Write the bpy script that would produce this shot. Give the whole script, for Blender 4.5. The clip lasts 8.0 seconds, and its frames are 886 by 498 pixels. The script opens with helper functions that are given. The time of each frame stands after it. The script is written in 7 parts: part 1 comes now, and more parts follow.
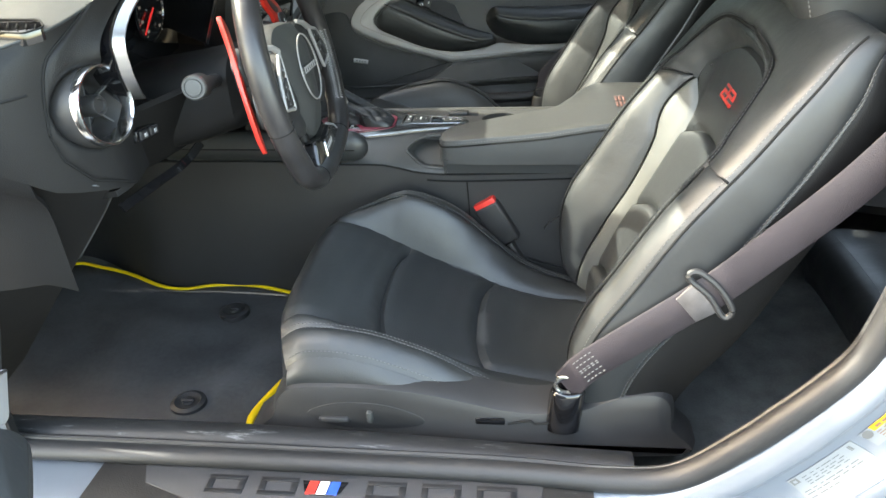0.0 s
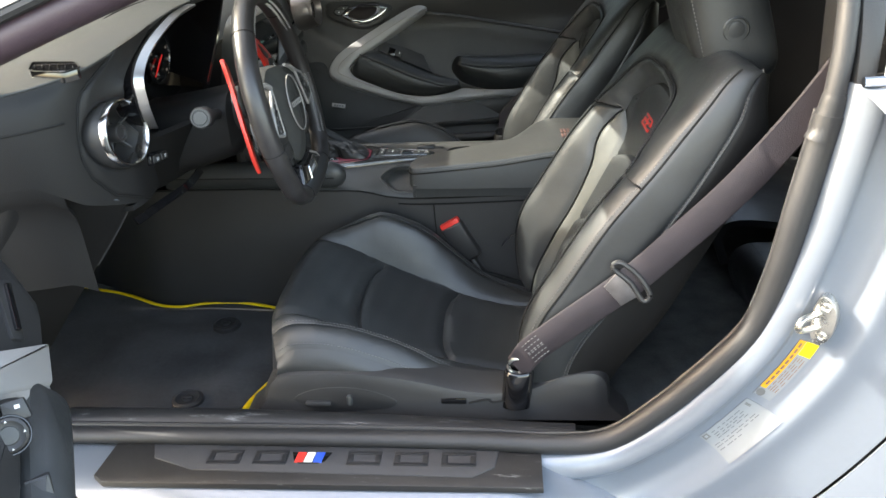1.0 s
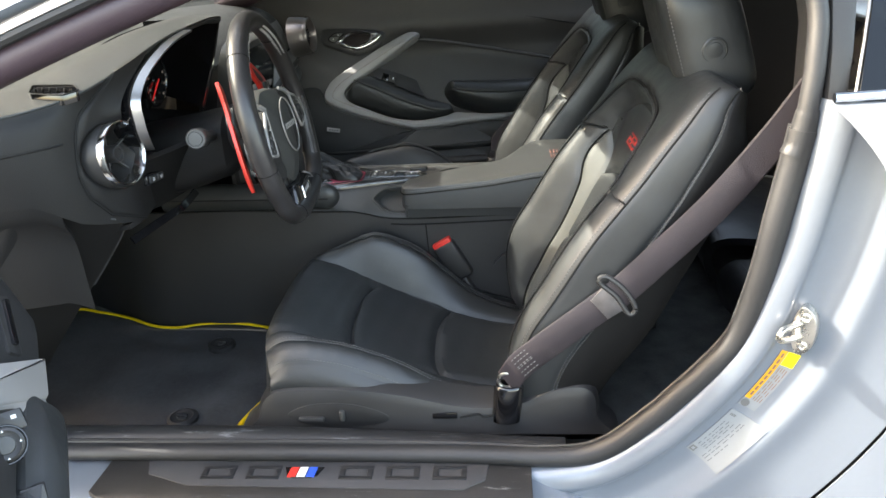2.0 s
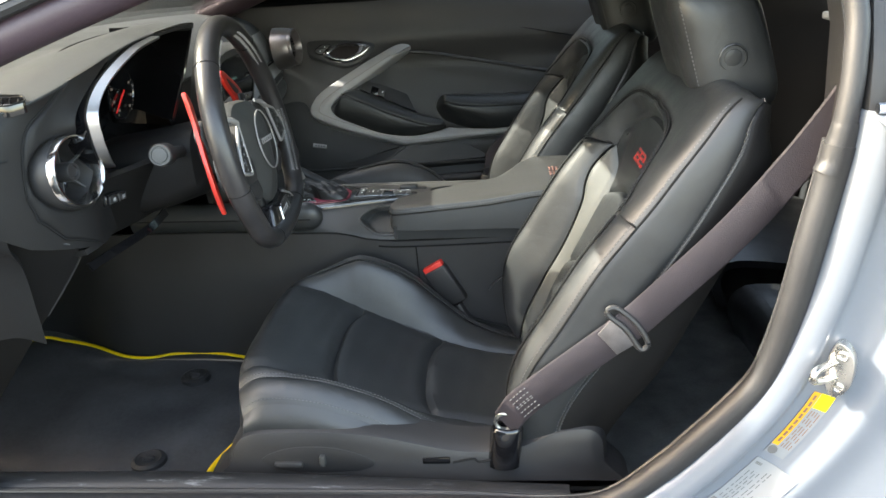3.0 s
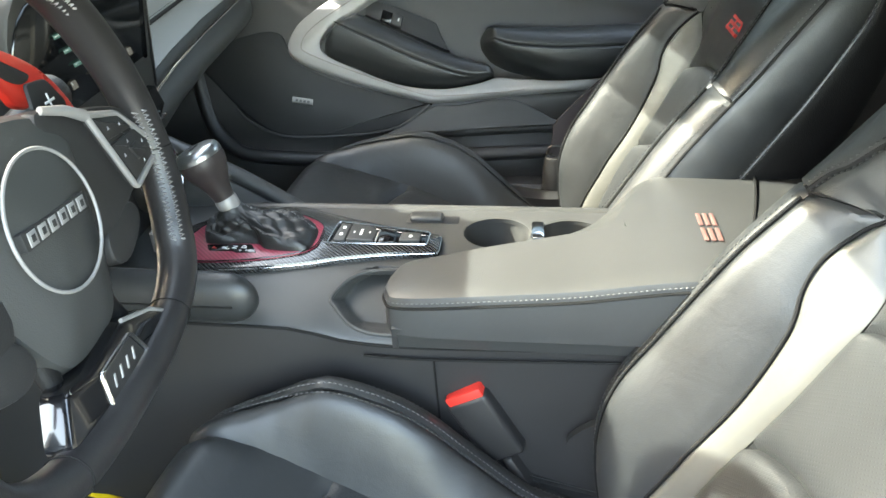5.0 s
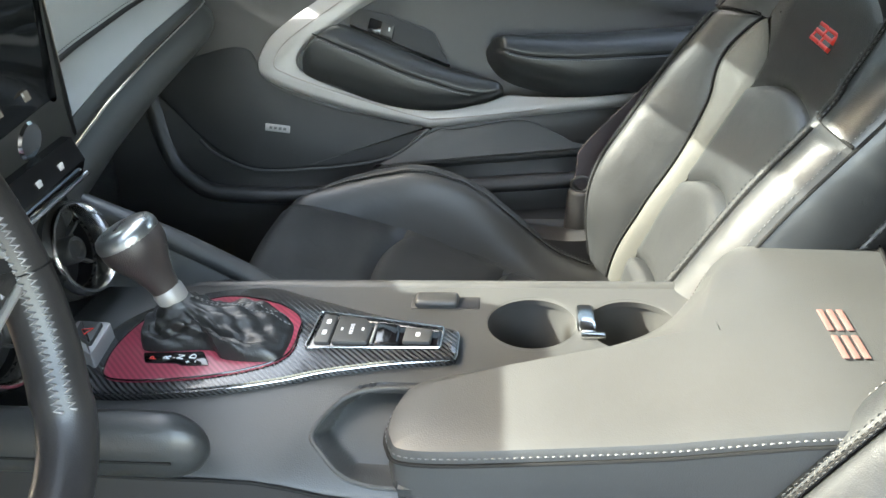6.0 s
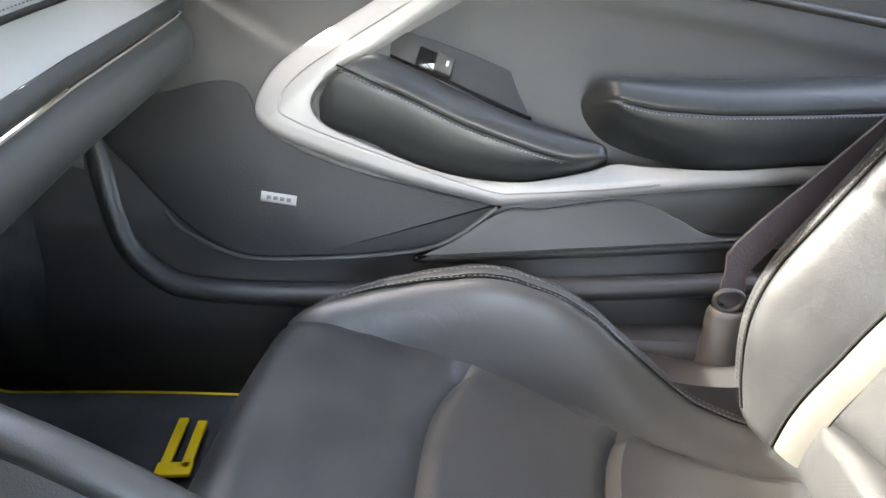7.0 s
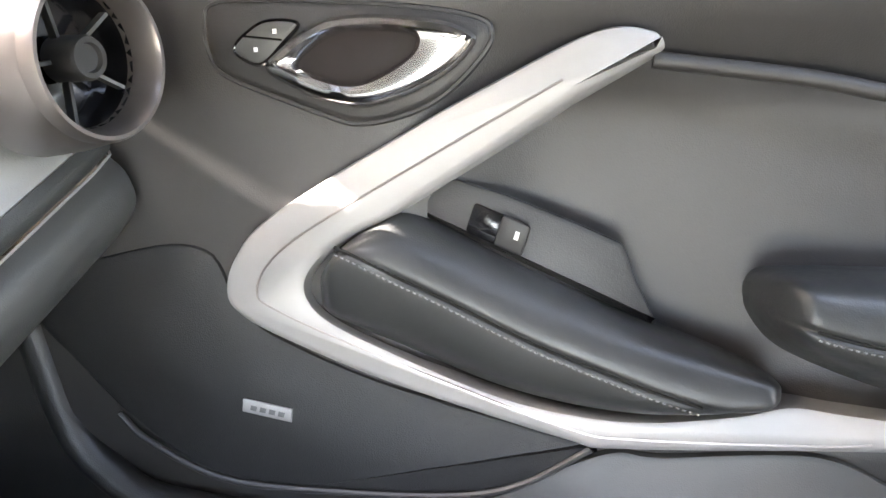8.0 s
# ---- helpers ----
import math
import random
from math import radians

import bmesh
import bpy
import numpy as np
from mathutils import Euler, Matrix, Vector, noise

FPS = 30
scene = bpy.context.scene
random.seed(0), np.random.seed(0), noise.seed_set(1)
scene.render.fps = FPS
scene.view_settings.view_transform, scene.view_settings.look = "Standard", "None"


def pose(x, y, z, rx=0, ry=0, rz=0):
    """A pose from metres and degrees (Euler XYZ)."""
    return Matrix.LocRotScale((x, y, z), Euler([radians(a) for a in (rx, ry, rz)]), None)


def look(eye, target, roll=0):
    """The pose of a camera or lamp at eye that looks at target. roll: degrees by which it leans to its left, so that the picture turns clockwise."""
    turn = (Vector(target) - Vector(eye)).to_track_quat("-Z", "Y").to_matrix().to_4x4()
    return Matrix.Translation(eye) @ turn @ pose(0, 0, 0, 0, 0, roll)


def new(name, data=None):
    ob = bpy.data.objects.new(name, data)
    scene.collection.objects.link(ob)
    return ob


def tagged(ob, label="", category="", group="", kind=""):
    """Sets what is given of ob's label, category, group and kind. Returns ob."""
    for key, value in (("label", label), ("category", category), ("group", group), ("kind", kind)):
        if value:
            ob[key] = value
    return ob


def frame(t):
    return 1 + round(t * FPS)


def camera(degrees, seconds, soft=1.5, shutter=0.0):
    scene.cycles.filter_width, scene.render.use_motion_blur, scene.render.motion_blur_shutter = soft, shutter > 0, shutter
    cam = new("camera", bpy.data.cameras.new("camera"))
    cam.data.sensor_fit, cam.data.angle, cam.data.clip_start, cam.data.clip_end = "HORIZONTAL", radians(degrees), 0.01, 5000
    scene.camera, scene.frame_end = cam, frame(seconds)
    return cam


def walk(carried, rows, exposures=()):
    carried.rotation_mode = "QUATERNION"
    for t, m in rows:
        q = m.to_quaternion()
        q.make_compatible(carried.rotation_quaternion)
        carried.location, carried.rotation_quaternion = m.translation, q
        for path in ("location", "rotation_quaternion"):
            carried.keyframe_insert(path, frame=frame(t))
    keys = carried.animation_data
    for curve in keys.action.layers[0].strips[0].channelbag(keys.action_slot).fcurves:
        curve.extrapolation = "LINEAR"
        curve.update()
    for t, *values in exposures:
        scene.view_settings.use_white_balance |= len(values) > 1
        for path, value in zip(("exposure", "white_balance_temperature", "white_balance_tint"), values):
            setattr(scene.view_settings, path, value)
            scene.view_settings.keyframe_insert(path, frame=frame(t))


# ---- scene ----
cam = camera(60.2, 8.0)
PATH = [
    (0, (0.071, -1.417, 1.196), (-0.151, 0.31, 0.213), -3.0),
    (0.5, (0.097, -1.537, 1.223), (-0.093, 0.224, 0.294), -2.9),
    (1, (0.108, -1.616, 1.219), (-0.056, 0.179, 0.353), -2.9),
    (1.5, (0.116, -1.646, 1.22), (-0.038, 0.171, 0.398), -3.2),
    (1.7, (0.124, -1.646, 1.219), (-0.038, 0.172, 0.402), -3.3),
    (2.8, (0.117, -1.589, 1.188), (-0.021, 0.256, 0.43), -2.8),
    (3, (0.117, -1.533, 1.182), (-0.022, 0.31, 0.418), -3.0),
    (3.5, (0.089, -1.343, 1.168), (-0.03, 0.477, 0.348), -3.0),
    (4, (0.082, -1.089, 1.126), (-0.033, 0.676, 0.193), -2.6),
    (4.5, (0.081, -0.882, 1.116), (-0.099, 0.839, 0.113), -1.5),
    (5, (0.055, -0.749, 1.112), (-0.172, 0.964, 0.104), -2.4),
    (5.2, (0.04, -0.675, 1.099), (-0.187, 1.042, 0.099), -2.4),
    (6.3, (-0.019, -0.423, 1.057), (-0.221, 1.28, 0.028), -3.8),
    (6.5, (-0.046, -0.343, 1.025), (-0.256, 1.376, 0.024), -3.9),
    (7, (-0.128, -0.124, 0.959), (-0.314, 1.646, 0.048), -1.0),
    (7.5, (-0.095, 0.092, 1.029), (-0.55, 1.74, -0.009), -4.6),
    (8, (-0.112, 0.305, 1.051), (-0.662, 1.852, -0.092), -6.0),
]
EXPOSURES = [(0.0, 4.52, 8800, 5), (0.5, 4.13, 8750, 7), (1.5, 3.83, 8750, 9), (3.0, 3.95, 8750, 8), (4.5, 5.25, 8850, 4), (5.2, 5.2, 8650, 5), (6.5, 5.62, 8450, 9), (7.1, 6.2, 8850, 16), (8.0, 6.22, 9000, 18)]
walk(cam, [(t, look(eye, target, roll)) for t, eye, target, roll in PATH], EXPOSURES)

# ---- world and sun ----
SUN_WAY = Vector((0.785, -0.053, -0.618)).normalized()
world = bpy.data.worlds.new("sky")
scene.world = world
world.use_nodes = True
wn = world.node_tree
sky = wn.nodes.new("ShaderNodeTexSky")
sky.sky_type, sky.sun_disc = "NISHITA", False
sky.sun_elevation, sky.sun_rotation = radians(38), radians(-86)
sky.air_density, sky.dust_density = 1.0, 2.5
wn.links.new(sky.outputs[0], wn.nodes["Background"].inputs[0])
wn.nodes["Background"].inputs[1].default_value = 0.15
sun_data = bpy.data.lights.new("sun", "SUN")
sun_data.energy, sun_data.angle, sun_data.color = 1.65, radians(0.8), (0.875, 0.98, 1.12)
sun = new("sun", sun_data)
sun.matrix_world = look(-SUN_WAY * 20, (0, 0, 0))

# ---- materials ----
def mat(name, colour, rough=0.5, metal=0.0, grain=0.0, gscale=400.0, kind="noise", var=0.15, vscale=9.0, coat=0.0, spec=0.5, rvar=0.12):
    """A surface with colour variation at two scales and fine relief."""
    m = bpy.data.materials.new(name)
    m.use_nodes = True
    nt = m.node_tree
    n, l = nt.nodes, nt.links
    b = n["Principled BSDF"]
    b.inputs["Metallic"].default_value = metal
    b.inputs["Specular IOR Level"].default_value = spec
    b.inputs["Coat Weight"].default_value = coat
    b.inputs["Coat Roughness"].default_value = 0.05
    tc = n.new("ShaderNodeTexCoord")
    big = n.new("ShaderNodeTexNoise")
    big.inputs["Scale"].default_value, big.inputs["Detail"].default_value = vscale, 5.0
    l.new(tc.outputs["Object"], big.inputs["Vector"])
    fine = n.new("ShaderNodeTexNoise")
    fine.inputs["Scale"].default_value, fine.inputs["Detail"].default_value = vscale * 14, 3.0
    l.new(tc.outputs["Object"], fine.inputs["Vector"])
    add = n.new("ShaderNodeMath")
    add.operation = "MULTIPLY_ADD"
    add.inputs[1].default_value = 0.35
    l.new(fine.outputs[0], add.inputs[0])
    l.new(big.outputs[0], add.inputs[2])
    ramp = n.new("ShaderNodeMapRange")
    ramp.inputs["From Min"].default_value, ramp.inputs["From Max"].default_value = 0.4, 0.95
    ramp.inputs["To Min"].default_value, ramp.inputs["To Max"].default_value = 1 - var, 1 + var
    l.new(add.outputs[0], ramp.inputs["Value"])
    mul = n.new("ShaderNodeVectorMath")
    mul.operation = "SCALE"
    mul.inputs[0].default_value = colour
    l.new(ramp.outputs[0], mul.inputs["Scale"])
    l.new(mul.outputs[0], b.inputs["Base Color"])
    rr = n.new("ShaderNodeMapRange")
    rr.inputs["From Min"].default_value, rr.inputs["From Max"].default_value = 0.4, 0.95
    rr.inputs["To Min"].default_value, rr.inputs["To Max"].default_value = rough - rvar * rough, rough + rvar * rough
    l.new(add.outputs[0], rr.inputs["Value"])
    l.new(rr.outputs[0], b.inputs["Roughness"])
    if grain:
        if kind == "noise":
            g = n.new("ShaderNodeTexNoise")
            g.inputs["Scale"].default_value, g.inputs["Detail"].default_value = gscale, 2.0
        else:
            g = n.new("ShaderNodeTexVoronoi")
            g.inputs["Scale"].default_value = gscale
        l.new(tc.outputs["Object"], g.inputs["Vector"])
        bump = n.new("ShaderNodeBump")
        bump.inputs["Strength"].default_value, bump.inputs["Distance"].default_value = grain, 0.001
        l.new(g.outputs[0], bump.inputs["Height"])
        l.new(bump.outputs[0], b.inputs["Normal"])
    return m


def perforated(name, colour, rough):
    """Leather with a lattice of small punched holes."""
    m = mat(name, colour, rough, grain=0.06, gscale=900, kind="voronoi")
    n, l = m.node_tree.nodes, m.node_tree.links
    b = n["Principled BSDF"]
    tc = n.new("ShaderNodeTexCoord")
    sep = n.new("ShaderNodeSeparateXYZ")
    l.new(tc.outputs["Object"], sep.inputs[0])
    along = n.new("ShaderNodeMath")
    along.operation = "MULTIPLY_ADD"
    along.inputs[1].default_value = 0.85
    l.new(sep.outputs["Z"], along.inputs[0])
    l.new(sep.outputs["X"], along.inputs[2])
    waves = []
    for source in (sep.outputs["Y"], along.outputs[0]):
        s = n.new("ShaderNodeMath")
        s.operation = "MULTIPLY"
        s.inputs[1].default_value = 2 * math.pi / 0.0052
        l.new(source, s.inputs[0])
        w = n.new("ShaderNodeMath")
        w.operation = "SINE"
        l.new(s.outputs[0], w.inputs[0])
        waves.append(w)
    prod = n.new("ShaderNodeMath")
    prod.operation = "MULTIPLY"
    l.new(waves[0].outputs[0], prod.inputs[0])
    l.new(waves[1].outputs[0], prod.inputs[1])
    hole = n.new("ShaderNodeMapRange")
    hole.inputs["From Min"].default_value, hole.inputs["From Max"].default_value = 0.55, 0.8
    hole.inputs["To Min"].default_value, hole.inputs["To Max"].default_value = 1.0, 0.5
    l.new(prod.outputs[0], hole.inputs["Value"])
    old = b.inputs["Base Color"].links[0].from_socket
    mul = n.new("ShaderNodeVectorMath")
    mul.operation = "SCALE"
    l.new(old, mul.inputs[0])
    l.new(hole.outputs[0], mul.inputs["Scale"])
    l.new(mul.outputs[0], b.inputs["Base Color"])
    bump = n.new("ShaderNodeBump")
    bump.inputs["Strength"].default_value, bump.inputs["Distance"].default_value = 0.35, 0.001
    l.new(hole.outputs[0], bump.inputs["Height"])
    l.new(b.inputs["Normal"].links[0].from_socket, bump.inputs["Normal"])
    l.new(bump.outputs[0], b.inputs["Normal"])
    return m


def weave(name, dark, light, rough=0.2, scale=0.006, coat=0.5):
    """Carbon-fibre twill under a clear lacquer: diagonal bands."""
    m = mat(name, dark, rough, coat=coat)
    n, l = m.node_tree.nodes, m.node_tree.links
    b = n["Principled BSDF"]
    tc = n.new("ShaderNodeTexCoord")
    wave = n.new("ShaderNodeTexWave")
    wave.bands_direction = "DIAGONAL"
    wave.inputs["Scale"].default_value = 0.35 / scale
    wave.inputs["Distortion"].default_value = 0.3
    l.new(tc.outputs["Object"], wave.inputs["Vector"])
    mix = n.new("ShaderNodeMix")
    mix.data_type = "RGBA"
    mix.inputs["A"].default_value, mix.inputs["B"].default_value = (*dark, 1), (*light, 1)
    l.new(wave.outputs["Fac"], mix.inputs["Factor"])
    l.new(mix.outputs["Result"], b.inputs["Base Color"])
    return m


def glow(name, colour, strength):
    m = mat(name, (0.01, 0.01, 0.01), 0.2)
    b = m.node_tree.nodes["Principled BSDF"]
    b.inputs["Emission Color"].default_value, b.inputs["Emission Strength"].default_value = (*colour, 1), strength
    return m


LEATHER = mat("black_leather", (0.0230, 0.0246, 0.0254), 0.46, grain=0.10, gscale=900, kind="voronoi", var=0.2, vscale=14, rvar=0.25)
PERF = perforated("perforated_leather", (0.0235, 0.0252, 0.0262), 0.44)
PALE = mat("pale_grey_leather", (0.086, 0.086, 0.078), 0.42, grain=0.08, gscale=900, kind="voronoi", var=0.08)
THREAD = mat("grey_thread", (0.12, 0.12, 0.12), 0.8)
PRINT = mat("dim_print", (0.30, 0.30, 0.31), 0.5)
LACE = mat("pale_lacing_cord", (0.26, 0.25, 0.25), 0.7)
PLASTIC = mat("black_plastic", (0.022, 0.0215, 0.022), 0.46, grain=0.2, gscale=900, var=0.15)
SOFT = mat("soft_grey_plastic", (0.0425, 0.0436, 0.0432), 0.46, grain=0.12, gscale=900, kind="voronoi", var=0.10)
DOORSKIN = mat("door_skin_vinyl", (0.0355, 0.0335, 0.0330), 0.48, grain=0.14, gscale=900, kind="voronoi", var=0.12)
FASCIA = mat("grey_fascia_vinyl", (0.20, 0.205, 0.205), 0.45, grain=0.15, gscale=800, kind="voronoi", var=0.08)
DASH = mat("soft_dash_skin", (0.0262, 0.0288, 0.0292), 0.5, grain=0.2, gscale=800, kind="voronoi", var=0.12)
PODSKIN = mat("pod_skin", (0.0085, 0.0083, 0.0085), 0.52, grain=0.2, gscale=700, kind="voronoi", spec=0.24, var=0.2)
GLOSS = mat("piano_black", (0.006, 0.006, 0.007), 0.12, coat=0.5, var=0.05)
RUBBER = mat("rubber_seal", (0.0165, 0.0162, 0.0168), 0.52, grain=0.25, gscale=300, var=0.25)
CHROME = mat("chrome", (0.66, 0.66, 0.66), 0.17, metal=1.0, var=0.05)
SATIN = mat("satin_silver", (0.315, 0.304, 0.298), 0.52, metal=0.35, grain=0.05, gscale=900, var=0.06)
STEEL = mat("plated_steel", (0.6, 0.58, 0.54), 0.28, metal=1.0, var=0.2, vscale=40)
CARPET = mat("black_carpet", (0.115, 0.116, 0.113), 0.95, grain=1.0, gscale=900, var=0.35, vscale=20, spec=0.1)
MATFAB = mat("mat_fabric", (0.058, 0.058, 0.059), 0.9, grain=1.0, gscale=1100, var=0.35, vscale=10, spec=0.15)
YELLOW = mat("yellow_binding", (0.80, 0.52, 0.01), 0.6, grain=0.3, gscale=600, var=0.12)
BELT = mat("belt_webbing", (0.0235, 0.0172, 0.0205), 0.6, grain=0.6, gscale=700, var=0.18, vscale=30)
PAINT = mat("silver_blue_paint", (0.160, 0.182, 0.212), 0.34, metal=0.3, coat=0.5, var=0.04, grain=0.02, gscale=1500)
RED = mat("red_anodised", (0.62, 0.03, 0.02), 0.3, metal=0.3, coat=0.4, var=0.12)
REDPL = mat("red_plastic", (0.72, 0.04, 0.03), 0.4, var=0.08)
CARBON = weave("carbon_fibre", (0.006, 0.006, 0.0065), (0.06, 0.062, 0.064), scale=0.0032)
REDCARB = weave("red_carbon_fibre", (0.19, 0.016, 0.034), (0.31, 0.036, 0.066), rough=0.38, scale=0.0032, coat=0.2)
WHITE = mat("white_print", (0.75, 0.75, 0.74), 0.5, var=0.05)
PAPER = mat("label_paper", (0.175, 0.19, 0.20), 0.55, var=0.06)
INK = mat("label_ink", (0.10, 0.10, 0.10), 0.6)
SCREEN = mat("dark_screen", (0.008, 0.009, 0.010), 0.08, coat=0.4, var=0.02)
DARKGREY = mat("sill_grey", (0.036, 0.036, 0.0385), 0.5, grain=0.4, gscale=700, var=0.2)
AMBER = mat("amber_print", (0.58, 0.27, 0.01), 0.5, var=0.08)
LEMON = mat("yellow_print", (0.72, 0.56, 0.01), 0.5, var=0.08)
FINE = mat("faded_print", (0.085, 0.088, 0.095), 0.6)
RUST = mat("reddish_print", (0.16, 0.085, 0.06), 0.6)
BLUE = mat("blue_enamel", (0.02, 0.09, 0.55), 0.3, coat=0.5)
LINER = mat("headliner_cloth", (0.03, 0.03, 0.03), 0.95, grain=0.5, gscale=900)
GRILLE = mat("speaker_mesh", (0.0135, 0.0135, 0.0142), 0.6, grain=0.3, gscale=900, kind="voronoi")
ASPHALT = mat("asphalt", (0.068, 0.070, 0.074), 0.9, grain=1.0, gscale=120, var=0.3, vscale=2)



def scuffed(name, colour, pale, rough):
    """Dark plastic with pale rubbed scratches that run along the car."""
    m = mat(name, colour, rough, grain=0.4, gscale=500, var=0.25, vscale=25)
    n, l = m.node_tree.nodes, m.node_tree.links
    b = n["Principled BSDF"]
    tc, mp, nz = n.new("ShaderNodeTexCoord"), n.new("ShaderNodeMapping"), n.new("ShaderNodeTexNoise")
    mp.inputs["Scale"].default_value = (14.0, 90.0, 60.0)
    nz.inputs["Scale"].default_value, nz.inputs["Detail"].default_value, nz.inputs["Roughness"].default_value = 1.0, 8.0, 0.75
    l.new(tc.outputs["Object"], mp.inputs["Vector"])
    l.new(mp.outputs[0], nz.inputs["Vector"])
    cut = n.new("ShaderNodeMapRange")
    cut.inputs["From Min"].default_value, cut.inputs["From Max"].default_value = 0.60, 0.70
    l.new(nz.outputs[0], cut.inputs["Value"])
    mix = n.new("ShaderNodeMix")
    mix.data_type = "RGBA"
    mix.inputs["B"].default_value = (*pale, 1)
    l.new(cut.outputs[0], mix.inputs["Factor"])
    l.new(b.inputs["Base Color"].links[0].from_socket, mix.inputs["A"])
    l.new(mix.outputs["Result"], b.inputs["Base Color"])
    return m


def creased(m, scale=26.0, depth=0.0035, strength=0.3):
    """Adds the soft uneven dents and wrinkles of used leather."""
    n, l = m.node_tree.nodes, m.node_tree.links
    b = n["Principled BSDF"]
    b.inputs["Specular IOR Level"].default_value = 0.5
    b.inputs["Coat Weight"].default_value, b.inputs["Coat Roughness"].default_value = 0.16, 0.26
    tc, nz, bump = n.new("ShaderNodeTexCoord"), n.new("ShaderNodeTexNoise"), n.new("ShaderNodeBump")
    nz.inputs["Scale"].default_value, nz.inputs["Detail"].default_value, nz.inputs["Distortion"].default_value = scale, 4.0, 0.6
    bump.inputs["Strength"].default_value, bump.inputs["Distance"].default_value = strength, depth
    l.new(tc.outputs["Object"], nz.inputs["Vector"])
    l.new(nz.outputs[0], bump.inputs["Height"])
    l.new(b.inputs["Normal"].links[0].from_socket, bump.inputs["Normal"])
    l.new(bump.outputs[0], b.inputs["Normal"])


creased(LEATHER), creased(PERF, 20.0, 0.003, 0.25), creased(PALE, 20.0, 0.003, 0.2)
SCUFF = scuffed("scuffed_plastic", (0.0125, 0.0125, 0.0132), (0.17, 0.17, 0.17), 0.52)
PEWTER = mat("pewter_barrel", (0.24, 0.215, 0.21), 0.32, metal=0.85, var=0.06)


def screen_glass(name, tint):
    """Thin green-tinted windscreen: lets light through, mirrors at a slant."""
    m = bpy.data.materials.new(name)
    m.use_nodes = True
    n, l = m.node_tree.nodes, m.node_tree.links
    clear, shine, mix, fres = n.new("ShaderNodeBsdfTransparent"), n.new("ShaderNodeBsdfGlossy"), n.new("ShaderNodeMixShader"), n.new("ShaderNodeFresnel")
    clear.inputs["Color"].default_value = (*tint, 1)
    shine.inputs["Roughness"].default_value = 0.01
    l.new(fres.outputs[0], mix.inputs[0])
    l.new(clear.outputs[0], mix.inputs[1])
    l.new(shine.outputs[0], mix.inputs[2])
    l.new(mix.outputs[0], n["Material Output"].inputs[0])
    return m


SEAM = mat("seam_shadow_thread", (0.010, 0.010, 0.010), 0.8, var=0.1, spec=0.2)
REARGLASS = screen_glass("rear_glass", (0.11, 0.12, 0.12))
SIDEGLASS = screen_glass("side_glass", (0.24, 0.26, 0.26))
WINDSCREEN = screen_glass("windscreen_glass", (0.76, 0.77, 0.76))
# ---- building tools ----
def cr(pts, n, closed=False):
    """n points on a smooth curve through pts."""
    p = np.array(pts, float)
    k = len(p)
    q = np.vstack([p[-1], p, p[0], p[1]]) if closed else np.vstack([2 * p[0] - p[1], p, 2 * p[-1] - p[-2]])
    u = np.linspace(0, k if closed else k - 1, n, endpoint=not closed)
    i = np.minimum(u.astype(int), (k if closed else k - 1) - 1)
    f = (u - i)[:, None]
    a, b, c, d = q[i], q[i + 1], q[i + 2], q[i + 3]
    return 0.5 * (2 * b + (c - a) * f + (2 * a - 5 * b + 4 * c - d) * f**2 + (3 * b - a - 3 * c + d) * f**3)


def even(p, n):
    """The polyline p again with n evenly spaced points."""
    d = np.r_[0, np.cumsum(np.linalg.norm(np.diff(p, axis=0), axis=1))]
    u = np.linspace(0, d[-1], n)
    return np.stack([np.interp(u, d, c) for c in p.T], 1)


def curve(*knots):
    """A smooth function through (x, y) knots."""
    p = cr(knots, 40 * len(knots))
    return lambda x: np.interp(x, p[:, 0], p[:, 1])


def step(a, b, x):
    t = np.clip((x - a) / (b - a), 0, 1)
    return t * t * (3 - 2 * t)


def unit(v):
    v = np.asarray(v, float)
    return v / (np.linalg.norm(v, axis=-1, keepdims=True) + 1e-12)


def grid(P, cu=False, cv=False):
    n, m = P.shape[:2]
    idx = np.arange(n * m).reshape(n, m)
    if cu:
        idx = np.vstack([idx, idx[:1]])
    if cv:
        idx = np.hstack([idx, idx[:, :1]])
    F = np.stack([idx[:-1, :-1], idx[:-1, 1:], idx[1:, 1:], idx[1:, :-1]], -1).reshape(-1, 4)
    return P.reshape(-1, 3).tolist(), F.tolist()


def normals(P):
    a, b = np.gradient(P, axis=0), np.gradient(P, axis=1)
    return unit(np.cross(a, b))


def sheet(P, t=-0.006):
    """A grid with thickness t along its normals, closed at the rims."""
    n, m = P.shape[:2]
    Q = P + normals(P) * t
    V, F = grid(P)
    W, G = grid(Q)
    k = n * m
    F = F + [[k + i for i in reversed(g)] for g in G]
    idx = np.arange(k).reshape(n, m)
    rim = np.r_[idx[:, 0], idx[-1, 1:], idx[-2::-1, -1], idx[0, -2:0:-1]]
    F += [[int(b), int(a), int(a) + k, int(b) + k] for a, b in zip(rim, np.roll(rim, -1))]
    return V + W, F


def join(*shapes):
    V, F = [], []
    for v, f in shapes:
        k = len(V)
        V += list(v)
        F += [[i + k for i in g] for g in f]
    return V, F


def loft(rings, cap=True, close=False):
    R = np.array(rings, float)
    V, F = grid(R, cu=close, cv=True)
    n, m = R.shape[:2]
    if cap and not close:
        F += [list(range(m))[::-1], [(n - 1) * m + i for i in range(m)]]
    return V, F


